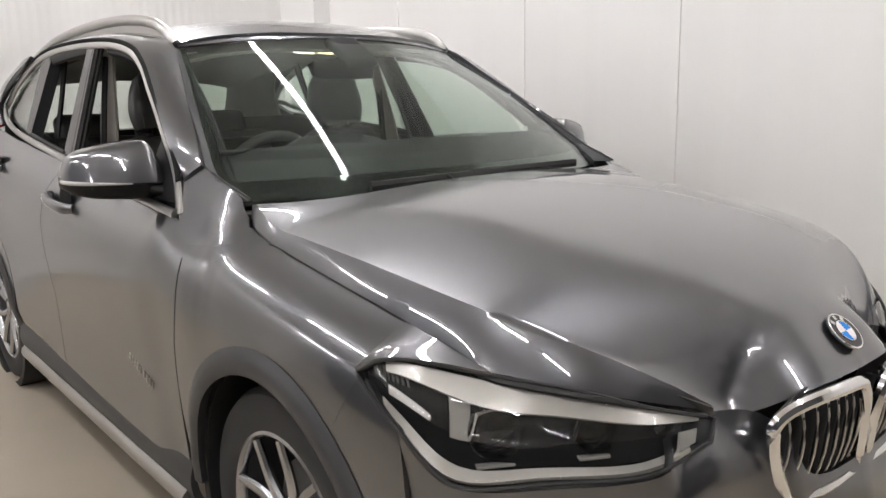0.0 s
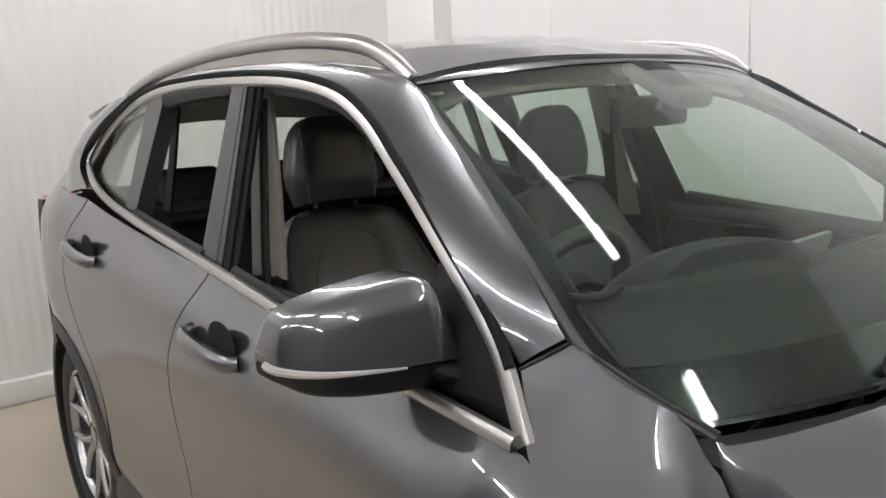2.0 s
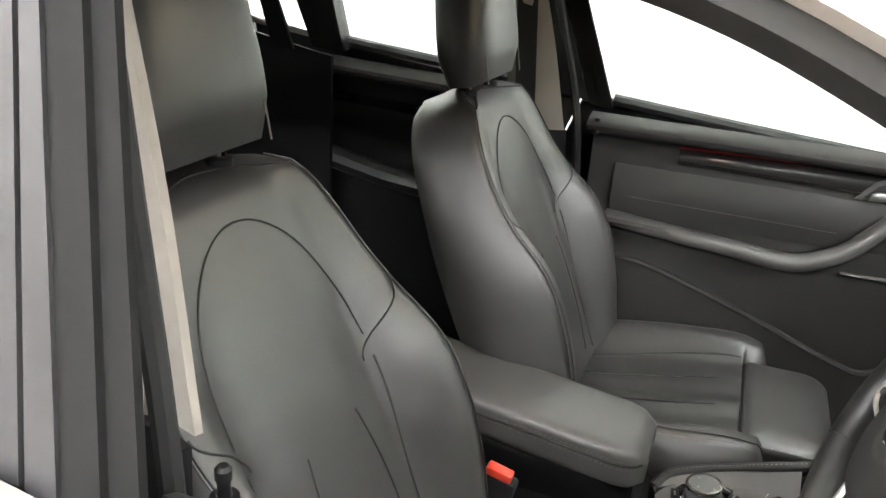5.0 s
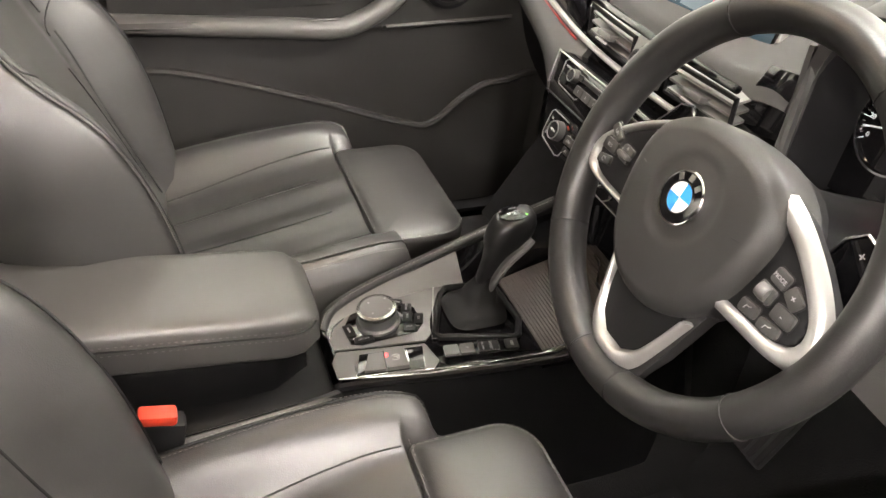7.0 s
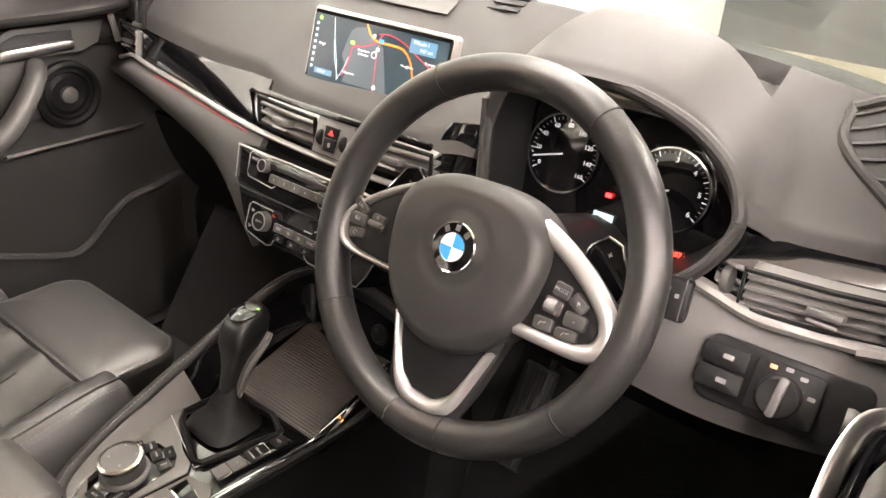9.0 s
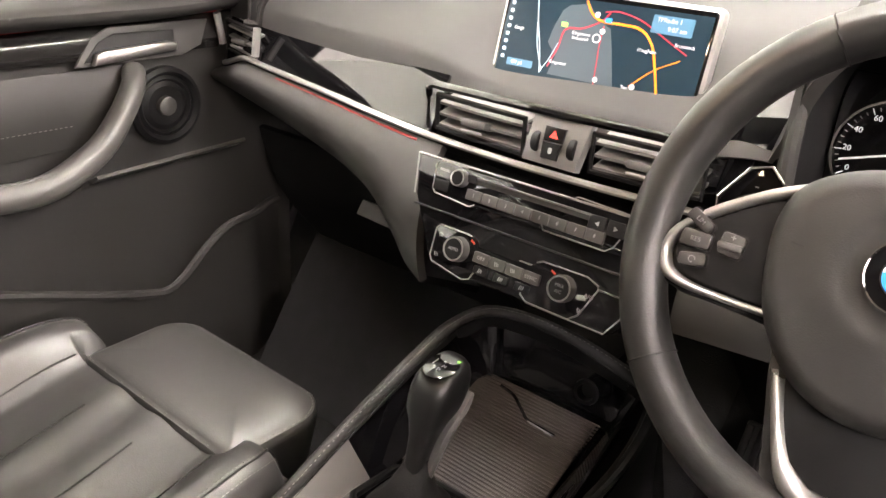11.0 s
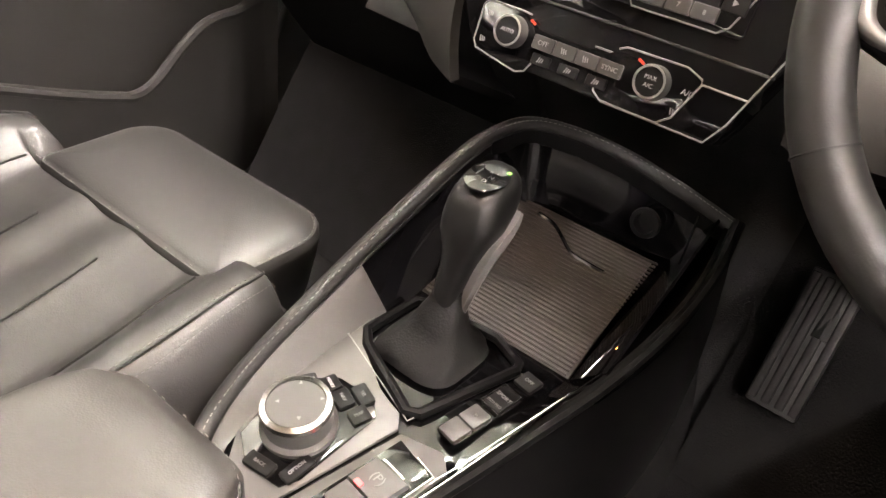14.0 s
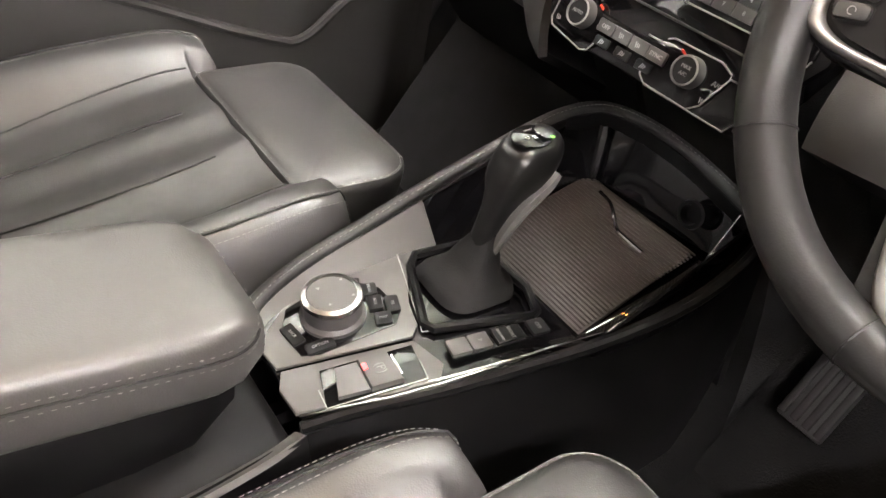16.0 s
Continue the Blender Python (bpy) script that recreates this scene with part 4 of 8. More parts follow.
for s in (-1, 1):
    da = [(-2.60, s * 0.735, 1.20), (-2.74, s * 0.712, 1.275), (-2.60, s * 0.695, 1.38), (-2.30, s * 0.66, 1.485)]
    db = [(-3.25, s * 0.66, 1.12), (-3.20, s * 0.63, 1.24), (-3.05, s * 0.60, 1.36), (-2.90, s * 0.575, 1.425)]
    part("rear_pillar", grid_bm(lambda u, v: crv(da, u) + (crv(db, u) - crv(da, u)) * v + Vector((-0.2, s, 0.3)) * 0.02 * 4 * v * (1 - v), 16, 10, 0.02 * s), PAINT, car, "grey rear pillar")
    part("tail_light", box_bm((0.18, 0.03, 0.14), pose(-3.32, s * (side(-3.32, 1.0) - 0.030), 1.06, 0, 0, -s * 26), 0.012), mat("red lamp lens", (0.45, 0.02, 0.02), 0.12, coat=0.6) if s < 0 else RED, car, "red tail light")
part("underbody", box_bm((3.9, 1.5, 0.06), Matrix.Translation((-1.4, 0, 0.23)), 0.01), SEAL, car)
part("bulkhead", grid_bm(lambda u, v: (-0.22 - 0.04 * v, (2 * u - 1) * 0.72, 0.25 + 0.76 * v), 2, 2, 0.02), SEAL, car)
part("engine_cover", box_bm((0.7, 1.2, 0.35), Matrix.Translation((0.25, 0, 0.55)), 0.02), SEAL, car)

# ---- cabin shell ----
# glow of the roof lamp added as cabin fill
FILL_LENS = mat("warm lens of the added fill lamp", (1.0, 0.80, 0.58), 0.4, emit=11)
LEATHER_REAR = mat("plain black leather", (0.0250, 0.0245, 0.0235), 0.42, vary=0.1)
INLAY = mat("glossy dark grey inlay", (0.0263, 0.0255, 0.0248), 0.12, coat=0.4, vary=0.06)
HANDLE = mat("satin grey handle plastic", (0.0864, 0.0842, 0.0806), 0.38, vary=0.06)
TRIM = mat("satin silver cabin trim", (0.3848, 0.3811, 0.3700), 0.30, 0.65, vary=0.05, vscale=12)


def strip(name, a, b, n, material, parent, label="", thick=0.01, bulge=0.0, way=(0, 0, 1), nv=6):
    """A sheet stretched between two curves, bowed by `bulge` along `way`."""
    def P(u, v):
        p, q = crv(a, u), crv(b, u)
        return p + (q - p) * v + Vector(way) * bulge * 4 * v * (1 - v)
    return part(name, grid_bm(P, n, nv, thick), material, parent, label)


def strip_bm(a, b, n=30, thick=0.006):
    return grid_bm(lambda u, v: crv(a, u) + (crv(b, u) - crv(a, u)) * v, n, 4, thick)


part("headlining", grid_bm(lambda u, v: Vector(roof(u, v)) * 1.0 + Vector((0, -0.02 * (2 * v - 1), -0.045)), 16, 12, -0.01), CLOTH, car, "pale cloth headlining")
part("cabin_floor", box_bm((2.9, 1.40, 0.06), Matrix.Translation((-1.75, 0, 0.31)), 0.01), CARPET, car, "black carpet")
strip("toe_board", [(-0.26, -0.70, 0.80), (-0.26, 0, 0.80), (-0.26, 0.70, 0.80)], [(-0.58, -0.70, 0.342), (-0.58, 0, 0.342), (-0.58, 0.70, 0.342)], 12, CARPET, car, "black carpeted toe board", 0.01, 0.04, (-0.6, 0, -0.6))
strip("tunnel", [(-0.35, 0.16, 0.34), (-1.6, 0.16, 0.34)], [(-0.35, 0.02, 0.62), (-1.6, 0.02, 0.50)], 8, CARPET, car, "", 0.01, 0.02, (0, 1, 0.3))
# driver's flank of the tunnel in the shade-darkened pile, not plain carpet
strip("tunnel", [(-0.35, -0.16, 0.34), (-1.6, -0.16, 0.34)], [(-0.35, -0.02, 0.62), (-1.6, -0.02, 0.50)], 8, SHADEPILE, car, "", -0.01, 0.02, (0, -1, 0.3))
for s in (-1, 1):
    # pillar linings
    strip("front_pillar_lining", [(-0.46, s * 0.655, 1.08), (-0.75, s * 0.60, 1.30), (-1.04, s * 0.545, 1.448)], [(-0.60, s * 0.725, 1.06), (-0.80, s * 0.672, 1.275), (-1.06, s * 0.61, 1.43)], 14, DASH, car, "dark windscreen pillar lining", 0.008 * s, 0.02, (-0.5, -s * 0.6, 0))
    strip("roof_edge_lining", [(-1.02, s * 0.60, 1.445), (-1.5, s * 0.60, 1.485), (-2.2, s * 0.60, 1.475), (-2.9, s * 0.60, 1.36)], [(-1.02, s * 0.50, 1.452), (-1.5, s * 0.50, 1.500), (-2.2, s * 0.50, 1.495), (-2.9, s * 0.50, 1.40)], 20, CLOTH, car, "", 0.006 * s)
    strip("centre_pillar_lining", [(-1.446, s * 0.636, 1.050), (-1.486, s * 0.612, 1.25), (-1.545, s * 0.585, 1.47)], [(-1.58, s * 0.655, 1.045), (-1.60, s * 0.63, 1.25), (-1.63, s * 0.59, 1.47)], 12, CLOTH, car, "pale upper centre pillar lining", 0.008 * s, 0.018, (0, -s, 0))
    strip("centre_pillar_foot", [(-1.43, s * 0.70, 0.36), (-1.43, s * 0.69, 0.7), (-1.445, s * 0.652, 1.047)], [(-1.62, s * 0.70, 0.36), (-1.60, s * 0.69, 0.7), (-1.58, s * 0.665, 1.047)], 12, BLACK, car, "black lower pillar lining", 0.008 * s, 0.02, (0, -s, 0))
    part("door_rubber", tube_bm(along([(-1.41, s * 0.71, 0.40), (-1.41, s * 0.71, 0.75), (-1.43, s * 0.695, 1.05), (-1.475, s * 0.662, 1.25), (-1.53, s * 0.62, 1.455)], 24), 0.010, 8), SEAL, car)
    part("seat_belt", grid_bm(lambda u, v: (-1.50 - 0.05 * u + 0.045 * v - 0.02, s * (0.625 - 0.03 * u - 0.0 * v), 0.55 + 0.78 * u), 10, 2, 0.002), SEAM, car, "black seat belt webbing")
    strip("rear_side_lining", [(-2.05, s * 0.68, 0.5), (-2.5, s * 0.68, 0.7), (-3.2, s * 0.66, 0.7)], [(-2.05, s * 0.68, 1.14), (-2.5, s * 0.68, 1.20), (-3.2, s * 0.62, 1.20)], 12, BLACK, car, "", 0.01 * s)
    strip("rear_pillar_lining", [(-2.14, s * 0.64, 1.15), (-2.17, s * 0.60, 1.3), (-2.2, s * 0.56, 1.47)], [(-2.20, s * 0.64, 1.15), (-2.22, s * 0.60, 1.3), (-2.26, s * 0.56, 1.47)], 8, BLACK, car, "", 0.008 * s)
    strip("rear_pillar_lining", [(-2.60, s * 0.66, 1.20), (-2.56, s * 0.61, 1.33), (-2.45, s * 0.57, 1.44)], [(-3.2, s * 0.60, 1.18), (-3.1, s * 0.58, 1.3), (-2.95, s * 0.52, 1.40)], 8, CLOTH, car, "", 0.008 * s)
    strip("sill_lining", [(-0.45, s * 0.70, 0.36), (-1.4, s * 0.70, 0.36)], [(-0.45, s * 0.79, 0.38), (-1.4, s * 0.79, 0.38)], 4, BLACK, car, "", 0.01 * -s)
part("parcel_shelf", box_bm((0.55, 1.22, 0.02), Matrix.Translation((-2.75, 0, 1.08)), 0.006), BLACK, car, "black parcel shelf")

# rear-view mirror
rvm = thing("rear_view_mirror", "black rear-view mirror hanging from the windscreen", "mirror")
part("mirror_shell", loft_bm([[Vector((-0.93 - 0.020 * math.copysign(abs(math.cos(a)) ** 0.5, math.cos(a)) * k2, yy, 1.395 + 0.034 * math.copysign(abs(math.sin(a)) ** 0.5, math.sin(a)) * k2)) for a in (2 * math.pi * i / 20 for i in range(20))] for yy, k2 in ((-0.116, 0.75), (-0.112, 0.94), (-0.06, 1.0), (0, 1.02), (0.06, 1.0), (0.112, 0.94), (0.116, 0.75))]), BLACK, rvm)
part("mirror_stem", tube_bm([(-0.91, 0, 1.40), (-0.89, 0, 1.43), (-0.87, 0, 1.462)], 0.011, 8), BLACK, rvm)
part("sensor_cover", box_bm((0.17, 0.13, 0.035), pose(-0.885, 0.0, 1.452, 0, 31, 0), 0.015, 3), BLACK, rvm, "black sensor cover")


# unseen roof lamp, added to brighten armrest and console from above
rlamp = thing("fill_roof_lamp", "added roof lamp, unseen, that fills the cabin with light", "lamp")
part("housing", box_bm((0.16, 0.20, 0.028), pose(-1.10, 0, 1.478, 0, 6, 0), 0.01, 3), CLOTH, rlamp)
for q in (-0.05, 0.05):
    part("lens", box_bm((0.07, 0.05, 0.008), pose(-1.12, q, 1.464, 0, 6, 0), 0.002), FILL_LENS, rlamp, "warm lens of the added fill lamp")

# ---- seats ----
def back_pt(s, t, yc, dx, lift=0.0):
    """Point of a backrest's front: s across, t up."""
    dx = dx + (0.03 + 0.035 * t if yc > 0 else 0)
    w = spl([(0, 0.245), (0.3, 0.262), (0.55, 0.258), (0.72, 0.236), (0.84, 0.212), (0.92, 0.176), (0.97, 0.130), (1.0, 0.060)], t)
    bol = spl([(0, 0.035), (0.25, 0.072), (0.45, 0.074), (0.62, 0.034), (0.75, 0.016), (1.0, 0.004)], t)
    a = abs(s)
    d = 0.058 + bol * ease(0.50, 0.80, a) - (0.075 + bol * 0.5) * ease(0.86, 1.0, a) ** 1.6 - 0.05 * ease(0.9, 1.0, t) ** 2
    d += 0.012 * math.sin(math.pi * min(1, t * 1.2)) * (1 - ease(0.2, 0.5, a)) + lift
    return Vector((-1.40 - 0.29 * t + 0.89 * d + dx, yc + w * s, 0.585 + 0.585 * t + 0.45 * d))


def cush_pt(s, x, yc, dx, lift=0.0):
    """Point of a seat cushion's top."""
    w = spl([(-1.45, 0.235), (-1.3, 0.25), (-1.1, 0.255), (-0.98, 0.245), (-0.93, 0.225)], x)
    a = abs(s)
    bol = spl([(-1.45, 0.06), (-1.2, 0.055), (-1.0, 0.035), (-0.93, 0.02)], x)
    zc = spl([(-1.45, 0.575), (-1.3, 0.585), (-1.1, 0.625), (-1.0, 0.646), (-0.93, 0.648)], x)
    z = zc + bol * ease(0.50, 0.78, a) - 0.085 * ease(0.85, 1.0, a) ** 1.7
    if x > -0.985:
        z -= 0.07 * ease(-0.986, -0.979, x) * (1 - ease(0.60, 0.68, a))
        z -= 0.06 * ease(-0.955, -0.925, x)
    z += 0.006 * math.sin(s * 9) ** 2 * ease(0.5, 0.2, a)
    return Vector((x + dx, yc + w * s, z + lift))


def seam(name, pts, r, material, parent, n=6):
    return part(name, tube_bm(pts, r, n), material, parent)


def stitches(pts, parent, step=0.0055, r=0.0006, name="stitching"):
    """A row of short pale stitches along a curve of points."""
    bm = bmesh.new()
    acc, last = 0.0, pts[0]
    for p in pts[1:]:
        acc += (p - last).length
        if acc > step:
            d = (p - last)
            d = d.normalized() * step * 0.32 if d.length > 0 else Vector((0, 0, 0))
            tube_bm([p - d, p + d], r, 4, bm=bm)
            acc = 0.0
        last = p
    return tagged(part(name, bm, STITCH, parent, "pale stitching"), kind="stuff")


def front_seat(yc, dx, label):
    st = thing("driver_seat" if yc < 0 else "passenger_seat", label, "seat", group="front seats")
    S = [-1 + 2 * k / 44 for k in range(45)]
    rings = []
    for k in range(31):
        t = k / 30
        fr = [back_pt(q, t, yc, dx) for q in S]
        e0, e1 = fr[0], fr[-1]
        ex = 0.03 + 0.035 * t if yc > 0 else 0
        rx = -1.470 - 0.29 * t + dx + ex
        rz = 0.572 + 0.580 * t - 0.025 * ease(0.90, 1.0, t)
        bk = [Vector((0.45 * e1.x + 0.55 * (rx + 0.012), e1.y - 0.004, 0.45 * e1.z + 0.55 * rz)), Vector((rx + 0.012, e1.y - 0.016, rz)), Vector((rx, yc + 0.72 * (e1.y - yc), rz)), Vector((rx, yc + 0.72 * (e0.y - yc), rz)), Vector((rx + 0.012, e0.y + 0.016, rz)), Vector((0.45 * e0.x + 0.55 * (rx + 0.012), e0.y + 0.004, 0.45 * e0.z + 0.55 * rz))]
        rings.append(fr + bk)
    part("backrest", loft_bm(rings), LEATHER, st, "black leather backrest with side bolsters", 60)
    bx, dx, by = dx, -0.078 if yc < 0 else 0.0, yc
    yc += 0.028 if yc < 0 else 0
    low = -0.005 if yc < 0 else 0.0
    rings = []
    CX = [-1.45 + 0.46 * k / 19 for k in range(20)] + [-0.986, -0.983, -0.979, -0.968, -0.955, -0.945, -0.935, -0.927, -0.92]
    for k in range(len(CX)):
        x = CX[k]
        fr = [cush_pt(q, x, yc, dx, low) for q in S]
        rings.append(fr + [Vector((x + dx, fr[-1].y - 0.01, 0.46)), Vector((x + dx, fr[0].y + 0.01, 0.46))])
    part("cushion", loft_bm(rings), LEATHER, st, "black leather seat cushion", 60)
    # thigh support
    tc = yc - (0.007 if yc > 0 else 0.0)

    def hem(inset, z, n=9):
        """Outline of the thigh pad, square behind and well rounded in front, drawn in by an inset."""
        pts = []
        for cxx, cyy, r, a0 in ((-0.880, 0.108, 0.052, 0), (-0.966, 0.142, 0.016, 90), (-0.966, -0.142, 0.016, 180), (-0.880, -0.108, 0.052, 270)):
            for k in range(n):
                a = radians(a0 + 90 * k / (n - 1))
                q = max(r - inset, 0.003)
                e = min(0.0, r - 0.003 - inset)
                bow = 0.006 * (1 - (cyy / 0.16) ** 2) if cxx > -0.9 else 0
                pts.append(Vector((cxx + e * (1 if cxx > -0.9 else -1) + q * math.cos(a) + dx + bow, tc + cyy + e * math.copysign(1, cyy) + q * math.sin(a), z + low)))
        return pts
    pad = [(0.020, 0.545), (0.010, 0.580), (0.002, 0.620), (0.0, 0.638), (0.0005, 0.646), (0.003, 0.6495), (0.005, 0.6492), (0.008, 0.6525), (0.018, 0.657), (0.035, 0.6605), (0.055, 0.662), (0.070, 0.6625)]
    part("thigh_support", loft_bm([hem(i, z) for i, z in pad]), LEATHER, st, "padded pull-out thigh support", 60)
    edge = along([tuple(q) for q in (hem(0.0055, 0.6500) + hem(0.0055, 0.6500)[:1])], 260)
    stitches([Vector(q) for q in edge], st, 0.0055, 0.0005)
    # headrest
    part("gap", tube_bm([Vector((-0.985 + dx, yc - 0.150 + 0.30 * k / 12, 0.636 + low)) for k in range(13)], 0.0075, 8), SEAM, st)
    cx, cy, dx, yc = dx, yc, bx, by
    hx = dx
    dx = dx + (0.065 if yc > 0 else 0)
    rings = []
    for k in range(13):
        t = k / 12
        w = 0.122 * (0.86 + 0.2 * math.sin(math.pi * min(1, t + 0.15))) * (1 - 0.55 * max(0, t - 0.8) ** 2 / 0.04 * 0.5)
        d = 0.052 * (1 - 0.45 * max(0, t - 0.75) ** 2 / 0.0625) * (0.7 + 0.3 * min(1, t * 4))
        c = Vector((-1.655 - 0.035 * t + dx, yc, 1.185 + 0.215 * t))
        rings.append([c + Vector((d * math.copysign(abs(math.cos(a)) ** 0.6, math.cos(a)), w * math.copysign(abs(math.sin(a)) ** 0.5, math.sin(a)), 0.012 * math.cos(a))) for a in (2 * math.pi * i / 32 for i in range(32))])
    hr = part("headrest", loft_bm(rings), LEATHER, st, "black leather headrest", 60)
    for q in (-0.06, 0.06):
        part("headrest_rod", tube_bm([(-1.665 + dx, yc + q, 1.10), (-1.655 + dx, yc + q, 1.20)], 0.007, 8), CHROME, hr)
        part("rod_collar", lathe_bm([(0.018, 0), (0.017, 0.008), (0.008, 0.010)], 16, Matrix.Translation((-1.66 + dx, yc + q, 1.165))), BLACK, hr)
    for q in (-1, 1):
        L = [Vector((-1.652 - 0.035 * k / 14 + dx + 0.042, yc + q * 0.098, 1.195 + 0.19 * k / 14)) for k in range(15)]
        seam("seam", L, 0.0012, STITCH, hr)
    dx = hx
    # seams and piping
    for q in (-1, 1):
        B = lambda s, t, l=0.0: back_pt(q * s, t, yc, dx, l)
        seam("piping", [B(0.86 + 0.015 * math.sin(k / 30 * 3), 0.06 + 0.90 * k / 30, 0.001) for k in range(31)], 0.0014, SEAM, st)
        seam("piping", [B(0.885, 0.08 + 0.88 * k / 30, 0.001) for k in range(31)], 0.0016, GREYPL, st)
        seam("seam", [B(0.50 + 0.36 * ease(0, 1, k / 12), 0.50 + 0.13 * k / 12, 0.001) for k in range(13)], 0.0014, SEAM, st)
        seam("seam", [B(0.46 + 0.10 * ease(0, 1, k / 20), 0.02 + 0.48 * k / 20, 0.0008) for k in range(21)], 0.0016, SEAM, st)
        seam("seam", [B(0.22 + 0.06 * math.sin(math.pi * k / 14), 0.05 + 0.40 * k / 14, 0.0008) for k in range(15)], 0.0012, SEAM, st)
        C = lambda s, x, l=0.0: cush_pt(q * s, x, cy, cx, l + low)
        seam("seam", [C(0.52 + 0.08 * ease(-1.40, -1.0, x), x, 0.001) for x in (-1.42 + 0.43 * k / 20 for k in range(21))], 0.0012, SEAM, st)
        seam("seam", [C(0.15 + 0.06 * math.sin((x + 1.4) * 5), x, 0.001) for x in (-1.40 + 0.37 * k / 14 for k in range(15))], 0.0012, SEAM, st)
        P = [C(0.855, -1.42 + 0.48 * k / 60, 0.002) for k in range(61)]
        seam("piping", P, 0.0013, SEAM, st)
        stitches([C(0.835, -1.42 + 0.48 * k / 160, 0.0010) for k in range(161)], st, 0.0055, 0.0004)
        stitches([C(0.895, -1.42 + 0.48 * k / 160, 0.0010) for k in range(161)], st, 0.0055, 0.0004)
    arc = [back_pt(0.56 * math.cos(math.pi * k / 30), 0.55 + 0.32 * math.sin(math.pi * k / 30) ** 0.7, yc, dx, 0.0008) for k in range(31)]
    seam("seam", arc, 0.0013, SEAM, st)
    seam("seam", [back_pt(-0.82 + 1.64 * k / 20, 0.93 + 0.04 * math.sin(math.pi * k / 20), yc, dx, 0.001) for k in range(21)], 0.0018, SEAM, st)
    seam("seam", [cush_pt(-0.6 + 1.2 * k / 20, -1.40, cy, cx, 0.001 + low) for k in range(21)], 0.0013, SEAM, st)
    # base
    part("seat_base", box_bm((0.46, 0.40, 0.12), Matrix.Translation((-1.22 + dx, yc, 0.40)), 0.02), BLACK, st)
    for q in (-1, 1):
        part("seat_rail", box_bm((0.62, 0.045, 0.03), Matrix.Translation((-1.18 + dx, yc + q * 0.19, 0.35)), 0.006), GREYPL, st)
        part("side_valance", box_bm((0.46, 0.03, 0.10), Matrix.Translation((-1.22 + dx, yc + q * 0.235, 0.47)), 0.012), BLACK, st)
    return st


front_seat(-0.375, 0.0, "black leather driver's seat with contrast stitching")
front_seat(0.37, 0.03, "black leather front passenger seat with contrast stitching")


def rear_bench():
    st = thing("rear_bench", "dark grey leather rear bench seat", "seat")
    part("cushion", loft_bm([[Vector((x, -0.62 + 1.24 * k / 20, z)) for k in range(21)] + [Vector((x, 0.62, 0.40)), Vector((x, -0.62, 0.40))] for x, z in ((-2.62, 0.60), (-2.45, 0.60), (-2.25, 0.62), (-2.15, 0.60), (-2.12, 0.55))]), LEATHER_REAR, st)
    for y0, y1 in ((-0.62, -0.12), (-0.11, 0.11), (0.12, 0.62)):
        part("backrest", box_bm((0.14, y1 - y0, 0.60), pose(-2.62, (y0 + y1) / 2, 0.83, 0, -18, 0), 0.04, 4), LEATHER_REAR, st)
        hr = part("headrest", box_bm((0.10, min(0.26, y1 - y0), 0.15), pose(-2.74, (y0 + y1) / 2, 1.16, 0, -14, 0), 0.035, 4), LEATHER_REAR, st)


rear_bench()


